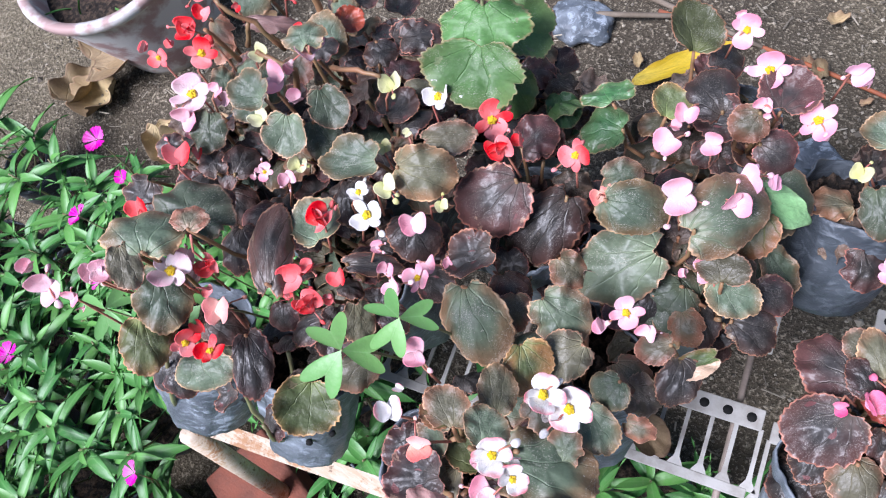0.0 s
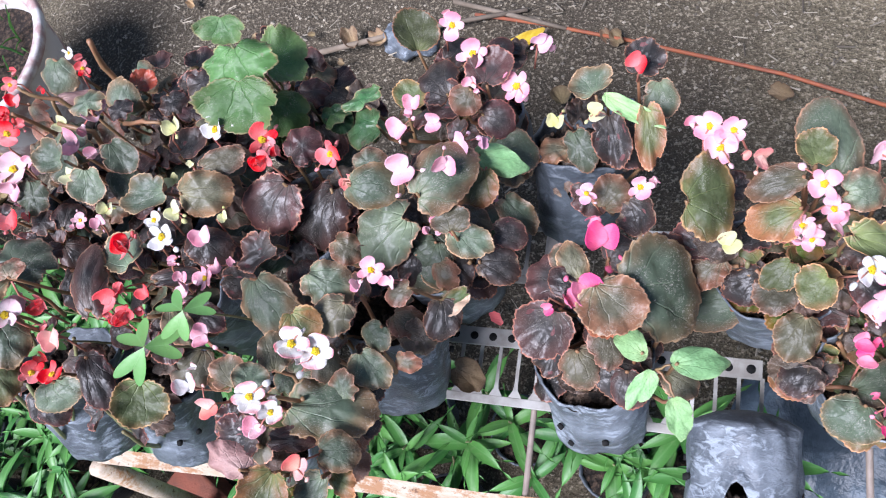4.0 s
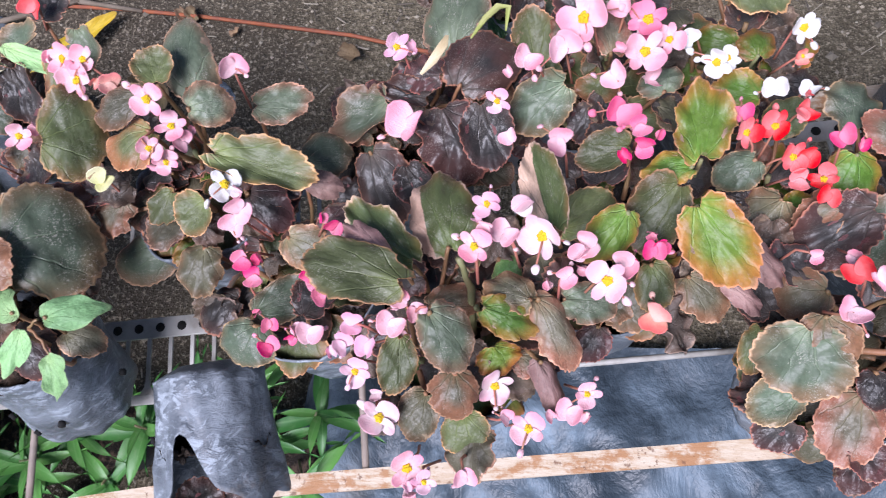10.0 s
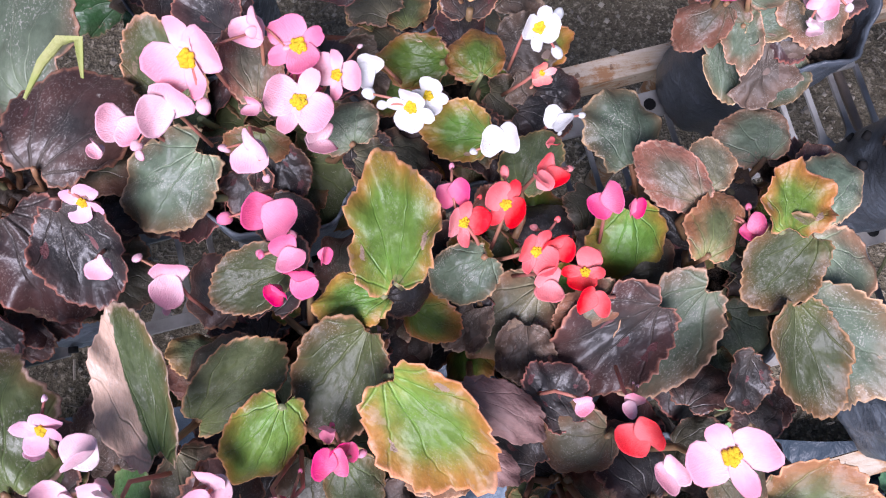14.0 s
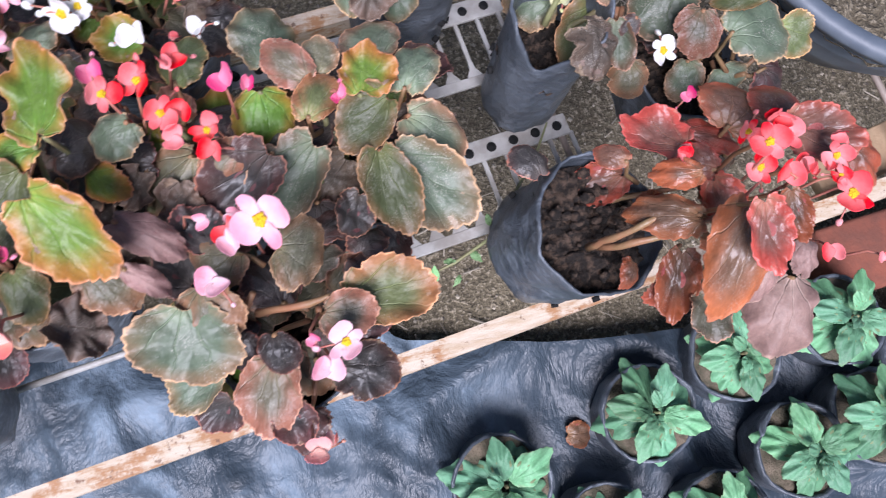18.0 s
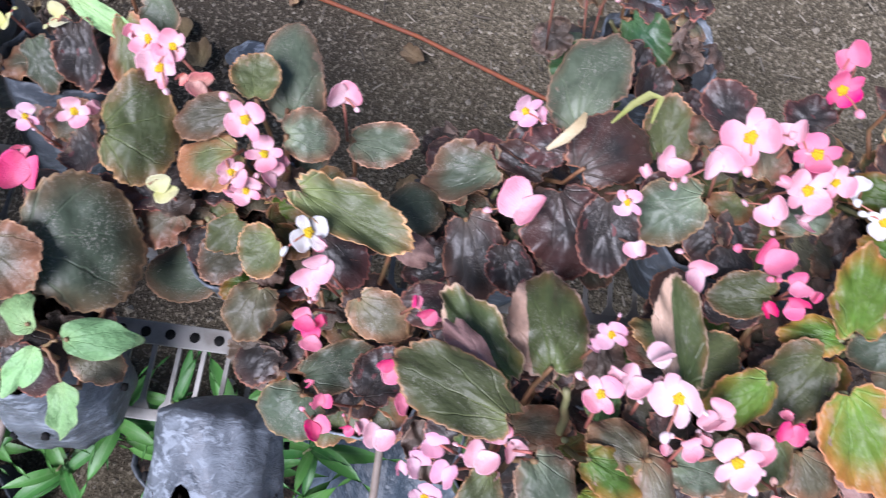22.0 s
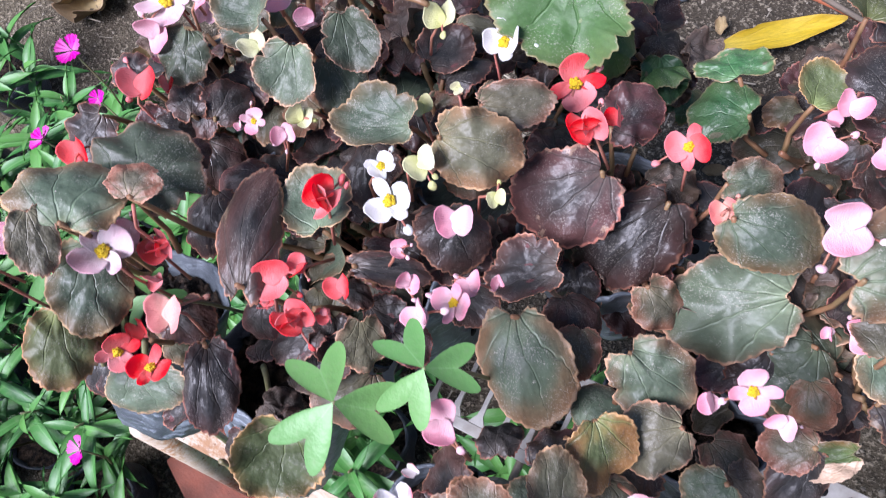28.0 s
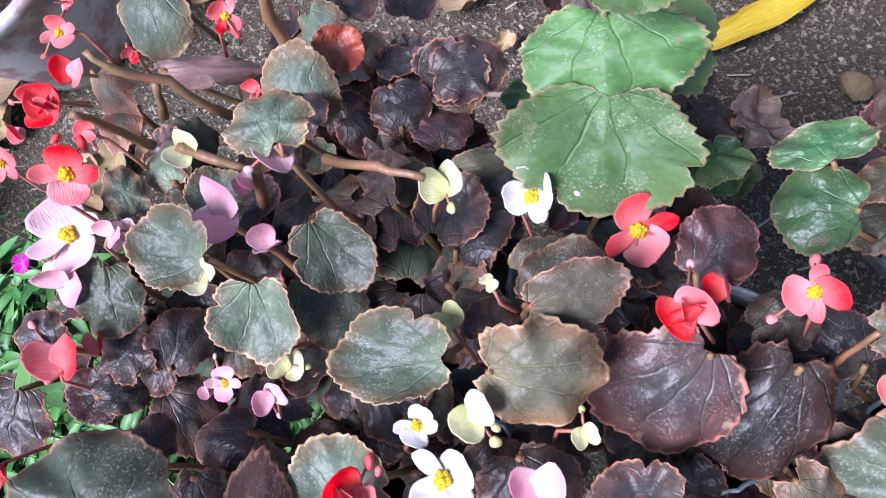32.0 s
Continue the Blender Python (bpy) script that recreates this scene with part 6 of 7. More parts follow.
# brick under the leg
brick = thing("red_brick", (-0.475, -0.218, 0.02), "red clay brick under the bench leg", "brick")
bm = bmesh.new()
box(bm, Matrix.Translation((0, 0, 0.028)) @ pose(0, 0, 0, 0, 0, 159), 0.20, 0.115, 0.06, 0.006)
part("brick_body", bm, BRICK, brick)

# cord across the ground
bm = bmesh.new()
tube(bm, [(x, y, 0.018 + 0.004 * math.sin(x * 9)) for x, y in ((-0.30, 0.775), (-0.16, 0.765), (-0.012, 0.744), (0.25, 0.70), (0.478, 0.645), (0.8, 0.57))], (0.0035,) * 6, 6)
tagged(part("orange_cord", bm, CORD), "thin orange cord lying across the earth", "cord")


# ---- pinks growing in bags on the ground, in front of and under the bench ----
def strap_mesh(name, mat, w=0.2, seed=0, bend=0.25):
    """A narrow pointed leaf along x, keeled and arched."""
    r = random.Random(seed)
    verts, faces = [], []
    n = 9
    tw = r.uniform(-0.15, 0.15)
    for s in (0.0, -0.012):
        for i in range(n + 1):
            x = i / n
            h = w * 0.5 * (math.sin(min(1, x * 1.15 + 0.12) * math.pi) ** 0.75 if x < 0.86 else math.sin(1.109 * math.pi) * 0 + (1 - x) * 2.2)
            z = 0.22 * x - bend * x * x * 1.8
            for y, dz in ((-h, 0.25 * h), (0.0, -0.02), (h, 0.25 * h)):
                verts.append((x, y + tw * x * x, z + dz + s))
    m = 3 * (n + 1)
    for i in range(n):
        for k in (0, 1):
            a = 3 * i + k
            faces.append((a, a + 3, a + 4, a + 1))
            faces.append((m + a, m + a + 1, m + a + 4, m + a + 3))
    me = bpy.data.meshes.new(name)
    me.from_pydata(verts, [], faces)
    me.materials.append(mat)
    me.shade_smooth()
    return me


def simple_leaf_material(name, a, b, vein):
    m = Nodes(name)
    x, y, z = m.xyz(m.co)
    c = m.mix(m.rand, a, b)
    c = m.mix(m.step(m.math("ABSOLUTE", y), 0.0, 0.02, 0.35, 0.0), c, vein)
    c = m.mix(m.step(m.noise(9.0, 4.0), 0.5, 0.8, 0.0, 0.25), c, (0.30, 0.34, 0.20))
    m.bump(m.noise(9.0, 2.0), 0.05, 0.01)
    return m.done(c, 0.45)


PINK_LEAF = simple_leaf_material("pinks_leaf", (0.042, 0.180, 0.036), (0.120, 0.325, 0.066), (0.18, 0.38, 0.13))
STRAPS = [strap_mesh("leaf", PINK_LEAF, w, i, bd) for i, (w, bd) in enumerate(((0.19, 0.25), (0.23, 0.34), (0.17, 0.15), (0.20, 0.42)))]


def small_bag(root, radius, height, seed, soil=SOIL):
    bm = bmesh.new()
    na, rings = 22, []
    for h, k in ((0, 0.86), (0.3, 1.0), (0.7, 0.98), (1.0, 1.03), (0.99, 0.96), (0.84, 0.93)):
        ring = []
        for j in range(na):
            t = 2 * math.pi * j / na
            q = radius * k * (1 + 0.09 * noise.noise(Vector((math.cos(t) * 2, math.sin(t) * 2, h * 2 + seed))))
            ring.append(bm.verts.new((q * math.cos(t), q * math.sin(t), height * h * (1 + 0.06 * math.sin(3 * t + seed)))))
        rings.append(ring)
    for a, b in zip(rings, rings[1:]):
        for j in range(na):
            bm.faces.new((a[j], a[(j + 1) % na], b[(j + 1) % na], b[j]))
    part("grow_bag", bm, BAG_NEW, root)
    bm = bmesh.new()
    bmesh.ops.create_circle(bm, cap_ends=True, cap_tris=True, segments=22, radius=radius * 0.97, matrix=Matrix.Translation((0, 0, height * 0.93)))
    bmesh.ops.subdivide_edges(bm, edges=bm.edges[:], cuts=2, use_grid_fill=True)
    for v in bm.verts:
        v.co.z += 0.006 * noise.noise(v.co * 60)
    part("soil", bm, soil, root)


def pinks(seed):
    r = random.Random(seed)
    root = thing("pinks_plant", (0, 0, 0), "bushy green garden pink with narrow leaves in a bag", "plant", "garden pinks on the ground")
    small_bag(root, 0.05, 0.075, seed)
    for s in range(5):
        a = s * 1.26 + r.uniform(-0.3, 0.3)
        d = 0.0 if s == 4 else r.uniform(0.04, 0.075)
        tip = Vector((d * math.cos(a), d * math.sin(a), r.uniform(0.12, 0.20)))
        bm = bmesh.new()
        tube(bm, [(tip.x * 0.2, tip.y * 0.2, 0.06), tip * 0.6, tip], (0.002, 0.002, 0.0015), 5)
        part("stem", bm, STEM_GREEN, root)
        turn = r.uniform(0, 6.28)
        for k in range(9):
            b = turn + (k % 2) * math.pi + (k // 2) * 1.45 + r.uniform(-0.2, 0.2)
            up = (k // 2) / 5
            at = tip - Vector((0, 0, 0.035 * (1 - up)))
            ln = r.uniform(0.068, 0.110) * (1.0 - 0.42 * up)
            m = Matrix.Translation(at) @ Euler((r.uniform(-0.25, 0.25), -0.15 - 0.75 * up * up, b)).to_matrix().to_4x4() @ Matrix.Diagonal((ln, ln, ln, 1))
            link("leaf", r.choice(STRAPS), root, m)
    return root


def fringed_petal(seed):
    """A wedge-shaped petal with a toothed outer edge and a darker foot."""
    r = random.Random(seed)
    na, verts, faces = 15, [], []
    for s in (0, 1):
        for ring in (0.12, 0.5, 0.82, 1.0):
            for j in range(na):
                t = -0.56 + 1.12 * j / (na - 1)
                q = ring * (1 + (0.09 * (j % 2) + r.uniform(-0.03, 0.03)) * (ring == 1.0) - 0.10 * t * t)
                verts.append((q * math.cos(t), q * math.sin(t), 0.16 * q * q + 0.05 * math.sin(j * 1.3 + seed) * ring - 0.02 * s))
    k = 4 * na
    for i in range(3):
        for j in range(na - 1):
            a = i * na + j
            faces += [(a, a + na, a + na + 1, a + 1), (k + a, k + a + 1, k + a + na + 1, k + a + na)]
    me = bpy.data.meshes.new("petal")
    me.from_pydata(verts, [], faces)
    me.materials.append(PETAL["M"])
    me.shade_smooth()
    return me


FRINGED = [fringed_petal(i) for i in range(2)]


def pink_bloom(root, x, y, z, size, colour="M"):
    base = pose(x, y, z, rng.uniform(-20, 20), rng.uniform(-20, 20), rng.uniform(0, 90))
    es = size * 0.08
    c = link("flower", EYE_PALE, root, base @ Matrix.Diagonal((es, es, es, 1)))
    for i in range(5):
        link("petal", FRINGED[i % 2], c, Matrix.Diagonal((1 / es, 1 / es, 1 / es, 1)) @ pose(0, 0, 0, 0, 0, i * 72) @ pose(0, 0, 0, 0, -4 - 9 * (i % 3), 0) @ Matrix.Diagonal((size * 0.56, size * 0.52, size * 0.5, 1)))
    bm = bmesh.new()
    tube(bm, [(x * 0.5, y * 0.5, 0.07), (x * 0.9, y * 0.9, z * 0.7), (x, y, z)], (0.0015, 0.0013, 0.001), 5)
    part("flower_stalk", bm, STEM_GREEN, root)


kinds = [pinks(i) for i in range(4)]
spots = []
for j in range(6):
    for i in range(13):
        x = -1.24 + i * 0.135 + (j % 2) * 0.065 + rng.uniform(-0.02, 0.02)
        y = -0.44 + j * 0.122 + rng.uniform(-0.02, 0.02)
        if (x < -0.62 and y < 0.17 - 0.25 * max(0, -1.0 - x)) or (-0.62 <= x < 0.22 and y < 0.10 and not (-0.56 < x < -0.33 and -0.30 < y < -0.08)) or (0.22 <= x < 0.31 and -0.12 < y < 0.06):
            if y < -0.1 or x < -0.62 or rng.random() < 0.72:
                spots.append((x, y))
tops = []
for n, (x, y) in enumerate(spots):
    m = Matrix.Translation((x, y, 0.0)) @ pose(0, 0, 0, 0, 0, rng.uniform(0, 360))
    if n < 4:
        kinds[n].matrix_basis = m
        tops.append(kinds[n])
    else:
        tops.append(copy_thing(kinds[n % 4], m))
for x, y, z, s in ((-0.90, 0.13, 0.30, 0.034), (-0.86, 0.10, 0.26, 0.020), (-0.87, 0.02, 0.28, 0.030), (-0.92, -0.21, 0.20, 0.034), (-0.10, -0.105, 0.25, 0.034), (0.02, -0.10, 0.24, 0.034), (-0.62, -0.25, 0.2, 0.03), (-0.80, -0.05, 0.25, 0.022)):
    near = min(tops, key=lambda o: (o.location.x - x) ** 2 + (o.location.y - y) ** 2)
    q = near.matrix_basis.inverted() @ Vector((x, y, z))
    pink_bloom(near, q.x, q.y, q.z, s)


# ---- clover weeds among the begonias ----
def heart_mesh(name, mat):
    verts, faces = [(0, 0, 0)], []
    n = 30
    for s in (0, 1):
        for i in range(n + 1):
            t = -1.0 + 2.0 * i / n
            a, b = t * 0.66, abs(t)
            q = 1 - 0.42 * (1 - b / 0.55) ** 1.2 if b < 0.55 else 1 - 0.62 * ((b - 0.55) / 0.45) ** 2.2
            verts.append((q * math.cos(a), q * math.sin(a), (0.16 * abs(math.sin(a)) * q - 0.10 * q * q) - 0.012 * s))
    for i in range(n):
        faces.append((0, 1 + i, 2 + i))
        faces.append((0, n + 3 + i, n + 2 + i))
    me = bpy.data.meshes.new(name)
    me.from_pydata(verts, [], faces)
    me.materials.append(mat)
    me.shade_smooth()
    return me


CLOVER = heart_mesh("leaflet", simple_leaf_material("clover_leaf", (0.135, 0.340, 0.095), (0.20, 0.42, 0.12), (0.30, 0.50, 0.22)))


def clover(x, y, z, size, turn, foot, tilt=(-18, 6)):
    root = thing("clover_weed", (x, y, foot), "fresh green clover weed with three notched leaflets", "weed", "clover weeds")
    for i in range(3):
        link("leaflet", CLOVER, root, pose(0, 0, z - foot, tilt[0], tilt[1], 0) @ pose(0, 0, 0, 0, 0, turn + 120 * i) @ pose(0, 0, 0, 0, 8, 0) @ Matrix.Diagonal((size, size * 1.05, size, 1)))
    bm = bmesh.new()
    tube(bm, [(0.012, 0.02, 0), (0.006, 0.012, (z - foot) * 0.5), (0, 0, z - foot)], (0.0013, 0.0012, 0.001), 5)
    part("stalk", bm, STEM_GREEN, root)


clover(-0.220, 0.010, 0.658, 0.034, 28, 0.56)
clover(-0.190, 0.047, 0.665, 0.028, 40, 0.54)
clover(-0.377, -0.008, 0.605, 0.022, 20, 0.50)
clover(-0.585, -0.06, 0.46, 0.036, 80, 0.05)
clover(-0.61, 0.03, 0.46, 0.036, 40, 0.05)


# ---- black plastic sheet on the ground ----
def tarp():
    n, mrow = 150, 80
    verts, faces = [], []
    for j in range(mrow + 1):
        for i in range(n + 1):
            u, v = i / n, j / mrow
            x = 0.27 + 2.0 * u + 0.03 * noise.noise(Vector((v * 4, 1, 2)))
            y = -0.75 + v * (0.95 - 1.2 * max(0, min(0.075, x - 0.80)) - 0.21 * max(0, x - 0.875)) + 0.02 * noise.noise(Vector((u * 9, 4, 2)))
            f = noise.noise(Vector((x * 3.5 + y * 1.5, y * 5 - x * 2, 7)))
            g = noise.noise(Vector((x * 14 + y * 9, y * 3, 1)))
            fold = sum(max(0, 1 - abs((x - ax) * math.cos(w) + (y - ay) * math.sin(w)) / 0.016) ** 2 for ax, ay, w in ((0.764, 0.035, 0.84), (0.62, 0.02, 0.35), (0.86, -0.06, 1.35), (0.48, -0.05, 0.15)))
            z = 0.030 + 0.034 * (1 - abs(f)) ** 5 + 0.012 * (1 - abs(g)) ** 6 + 0.011 * fold + 0.004 * noise.noise(Vector((x * 30, y * 30, 2)))
            verts.append((x, y, z))
    for j in range(mrow):
        for i in range(n):
            a = j * (n + 1) + i
            faces.append((a, a + 1, a + n + 2, a + n + 1))
    me = bpy.data.meshes.new("plastic_sheet")
    me.from_pydata(verts, [], faces)
    me.materials.append(SHEET)
    me.shade_smooth()
    tagged(new("plastic_sheet", me), "crumpled dusty black plastic sheet spread over the ground", "sheet")


def sheet_material():
    m = Nodes("dusty_black_sheet")
    x, y, z = m.xyz(m.co)
    crease = m.noise(9.0, 6.0, 0.6, co=m.vec("MULTIPLY", m.co, (1.3, 0.9, 1.0)), distort=0.4)
    # dust lies in large patches and drops to a quarter towards larger x
    patch = m.step(m.noise(6.0, 3.0, 0.5), 0.36, 0.62, 0.35, 1.0)
    dust = m.math("ADD", m.step(crease, 0.38, 0.66, 0.10, 0.62), m.step(m.noise(70.0, 4.0, 0.7), 0.5, 0.8, 0.0, 0.22))
    dust = m.math("MULTIPLY", m.math("MULTIPLY", dust, patch), m.step(m.math("ADD", x, m.math("MULTIPLY", crease, 0.3)), 1.05, 1.28, 1.0, 0.25))
    c = m.mix(dust, (0.026, 0.038, 0.050), (0.31, 0.42, 0.52))
    c = m.mix(m.step(m.noise(5.0, 4.0), 0.62, 0.78, 0.0, 0.4), c, (0.20, 0.17, 0.13))
    m.bump(m.math("ADD", m.math("MULTIPLY", crease, 3.0), m.math("MULTIPLY", m.noise(45.0, 4.0, 0.5), 0.35)), 0.6, 0.010)
    return m.done(c, m.math("ADD", 0.42, m.math("MULTIPLY", dust, 0.35)))


SHEET = sheet_material()
tarp()


# ---- tipped bag with spilling soil ----
def tipped_bag():
    root = thing("tipped_grow_bag", (0.268, 0.045, 0.358), "tipped black grow bag with its mouth on the rail, spilling soil", "grow bag")
    axis = Vector((0.02, -0.115, -0.030))
    m = Matrix.Translation((-0.006, 0.058, 0.062)) @ axis.to_track_quat("Z", "Y").to_matrix().to_4x4()
    bag_parts(root, 0.052, 0.124, m, 77, 0.60, 0.5, (1.75, 0.62))
    for i in range(6):
        s = rng.uniform(0.028, 0.042)
        link("leaf", BLADES["K" if i % 2 else "B"][i % 6], root, pose(0.0 + rng.uniform(-0.02, 0.02), -0.062 + rng.uniform(-0.012, 0.008), 0.03 + 0.006 * i, rng.uniform(-30, 30), rng.uniform(-10, 40), 250 + 30 * i) @ Matrix.Diagonal((s, s, s, 1)))


tipped_bag()


# ---- seedlings in small bags ----
SEED_LEAF = leaf_material("quilted_seedling_leaf", (0.115, 0.285, 0.150), (0.150, 0.330, 0.180), (0.17, 0.33, 0.17), (0.080, 0.200, 0.100), 0.15, 0.5, 0.9)
SEED_BLADES = [blade_mesh("leaf", (SEED_LEAF, UNDER["G"]), 300 + i, teeth=26, tooth=0.06, notch=0.02, tip=0.26, pleat=0.04, cup=-0.12) for i in range(3)]


SEED_SOIL = plain_material("mossy_soil", (0.085, 0.078, 0.048), (0.210, 0.165, 0.115), 60.0, 0.95, 1.0, 0.006)


def seedling(x, y, z, size, turn, radius=0.058):
    root = thing("seedling", (x, y, 0.03), "young mint green seedling in a small black bag", "seedling", "seedlings on the plastic sheet")
    small_bag(root, radius, 0.075, int(x * 100), SEED_SOIL)
    bm = bmesh.new()
    tube(bm, [(0, 0, 0.06), (0.003, 0.0, z * 0.7), (0, 0, z)], (0.003, 0.0025, 0.002), 6)
    part("stem", bm, STEM_GREEN, root)
    for k in range(10):
        tier = k // 4
        a = turn + (k % 4) * 90 + tier * 45 + rng.uniform(-12, 12)
        s = size * (1.35, 1.05, 0.55)[tier] * rng.uniform(0.9, 1.1)
        link("leaf", SEED_BLADES[k % 3], root, pose(0, 0, z - 0.012 + 0.012 * tier, 0, 0, a) @ pose(0.006, 0, 0, rng.uniform(-12, 12), (14, -12, -45)[tier], 0) @ Matrix.Diagonal((s * 1.06, s * 0.72, s, 1)))


for x, y, z, s, t in ((1.146, -0.047, 0.105, 0.042, 10), (1.275, -0.005, 0.10, 0.040, 50), (1.425, 0.006, 0.11, 0.042, 20), (1.322, -0.135, 0.11, 0.042, 70), (1.43, -0.12, 0.11, 0.042, 35), (0.950, -0.085, 0.10, 0.044, 60), (1.06, -0.17, 0.10, 0.042, 15), (1.20, -0.19, 0.11, 0.042, 45), (1.53, -0.06, 0.1, 0.04, 5)):
    seedling(x, y, z, s, t)


fallen = thing("fallen_leaf", (1.07, -0.056, 0.036), "dull maroon leaf fallen on the plastic sheet", "leaf")
link("leaf_blade", BLADES["R"][2], fallen, pose(-0.018, 0.004, 0.012, 6, 8, -20) @ Matrix.Diagonal((0.040, 0.036, 0.038, 1)))


# ---- large pot, worn pot, litter ----
def lathe(bm, prof, na=64, wobble=0.0):
    rings = [[bm.verts.new((r * (1 + wobble * noise.noise(Vector((math.cos(2 * math.pi * j / na) * 1.5, math.sin(2 * math.pi * j / na) * 1.5, z * 5)))) * math.cos(2 * math.pi * j / na), r * math.sin(2 * math.pi * j / na), z)) for j in range(na)] for r, z in prof]
    for a, b in zip(rings, rings[1:]):
        for j in range(na):
            bm.faces.new((a[j], a[(j + 1) % na], b[(j + 1) % na], b[j]))
    bm.faces.new(rings[0][::-1])


POT = plain_material("black_pot_plastic", (0.075, 0.095, 0.120), (0.17, 0.20, 0.23), 9.0, 0.5, 0.3, 0.003)
pot = thing("large_pot", (1.385, 0.375, BENCH_Z), "large dark grey plastic pot half filled with earth", "pot")
bm = bmesh.new()
lathe(bm, [(0.13, 0.0), (0.165, 0.06), (0.185, 0.12), (0.195, 0.135), (0.207, 0.138), (0.210, 0.146), (0.207, 0.153), (0.196, 0.153), (0.190, 0.146), (0.183, 0.11), (0.178, 0.09)])
part("pot_body", bm, POT, pot)
bm = bmesh.new()
bmesh.ops.create_grid(bm, x_segments=30, y_segments=30, size=1)
for v in bm.verts:
    x, y = v.co.x, v.co.y
    d, q = max(abs(x), abs(y)), math.hypot(x, y) or 1
    v.co = (x * d / q * 0.183, y * d / q * 0.183, 0.105 + 0.012 * noise.noise(Vector((x * 4, y * 4, 1))) + 0.006 * noise.noise(Vector((x * 14, y * 14, 1))))
part("soil", bm, EARTH, pot, "dry brown earth")
for i in range(9):
    a, d = rng.uniform(0, 6.28), rng.uniform(0.04, 0.15)
    s = rng.uniform(0.012, 0.022)
    link("weed_leaf", BLADES["F"][i % 6], pot, pose(d * math.cos(a), d * math.sin(a), 0.122, rng.uniform(-15, 15), rng.uniform(-15, 15), rng.uniform(0, 360)) @ Matrix.Diagonal((s, s * 0.7, s, 1)))

WORN = plain_material("worn_pink_white_plastic", (0.68, 0.65, 0.62), (0.42, 0.28, 0.26), 16.0, 0.6, 0.4, 0.003, lo=0.44, hi=0.60)
worn = thing("worn_pot", (-1.195, 0.450, 0.0), "worn whitish pink plastic pot with grass growing in it", "pot")
bm = bmesh.new()
lathe(bm, [(0.100, 0.0), (0.112, 0.03), (0.132, 0.11), (0.155, 0.20), (0.158, 0.225), (0.168, 0.230), (0.174, 0.238), (0.175, 0.250), (0.169, 0.254), (0.156, 0.250), (0.150, 0.22), (0.14, 0.19)], 64, 0.05)
part("pot_body", bm, WORN, worn)
bm = bmesh.new()
bmesh.ops.create_circle(bm, cap_ends=True, cap_tris=True, segments=40, radius=0.148, matrix=Matrix.Translation((0, 0, 0.205)))
part("soil", bm, SOIL, worn)
for i in range(46):
    a, d = rng.uniform(0, 6.28), rng.uniform(0.01, 0.12)
    s = rng.uniform(0.05, 0.09)
    link("grass_blade", STRAPS[2], worn, pose(d * math.cos(a), d * math.sin(a), 0.205, 0, rng.uniform(-75, -15), rng.uniform(0, 360)) @ Matrix.Diagonal((s, s * 0.25, s, 1)))

DRY = leaf_material("dry_leaf", (0.34, 0.25, 0.13), (0.24, 0.16, 0.09), (0.20, 0.12, 0.07), (0.42, 0.33, 0.20), 0.2, 0.7)
YELLOW = leaf_material("yellow_leaf", (0.72, 0.48, 0.03), (0.66, 0.40, 0.03), (0.60, 0.36, 0.05), (0.78, 0.58, 0.12), 0.1, 0.5)
dry_blades = [blade_mesh("dry_leaf", (DRY, DRY), 500 + i, cup=0.3, tooth=0.02, pleat=0.03) for i in range(3)]
yellow_blade = blade_mesh("yellow_leaf", (YELLOW, YELLOW), 510, cup=0.12, tooth=0.01, notch=0.05, tip=0.15)
yl = link("fallen_yellow_leaf", yellow_blade, None, pose(-0.285, 0.622, 0.03, 8, -4, 41) @ Matrix.Diagonal((0.165, 0.038, 0.06, 1)))
tagged(yl, "bright yellow fallen leaf lying on the earth", "leaf")
for x, y, s, a in ((-1.20, 0.28, 0.13, 200), (-1.30, 0.20, 0.12, 100), (-1.09, 0.25, 0.10, 320), (-1.36, 0.33, 0.10, 30), (-1.02, 0.21, 0.09, 80), (-0.92, 0.27, 0.07, 150), (-0.62, 0.60, 0.06, 40), (-0.75, 0.45, 0.07, 250), (-0.05, 0.56, 0.05, 100), (0.2, 0.5, 0.045, 10), (-0.55, 0.72, 0.05, 300), (0.32, 0.47, 0.04, 200)):
    ob = link("dry_leaf", dry_blades[int(a) % 3], None, pose(x, y, 0.018, rng.uniform(-15, 15), rng.uniform(-10, 10), a) @ Matrix.Diagonal((s, s * 0.7, s, 1)))
    tagged(ob, "crumpled tan dead leaf on the earth", "dead leaf", "dead leaves on the ground")

for i in range(26):
    x, y = rng.uniform(-1.0, 0.25), rng.uniform(0.47, 0.86)
    k = rng.uniform(0.018, 0.05)
    ob = link("dry_leaf", dry_blades[i % 3], None, pose(x, y, 0.018, rng.uniform(-25, 25), rng.uniform(-20, 20), rng.uniform(0, 360)) @ Matrix.Diagonal((k, k * rng.uniform(0.4, 0.8), k, 1)))
    tagged(ob, "crumpled tan dead leaf on the earth", "dead leaf", "dead leaves on the ground")

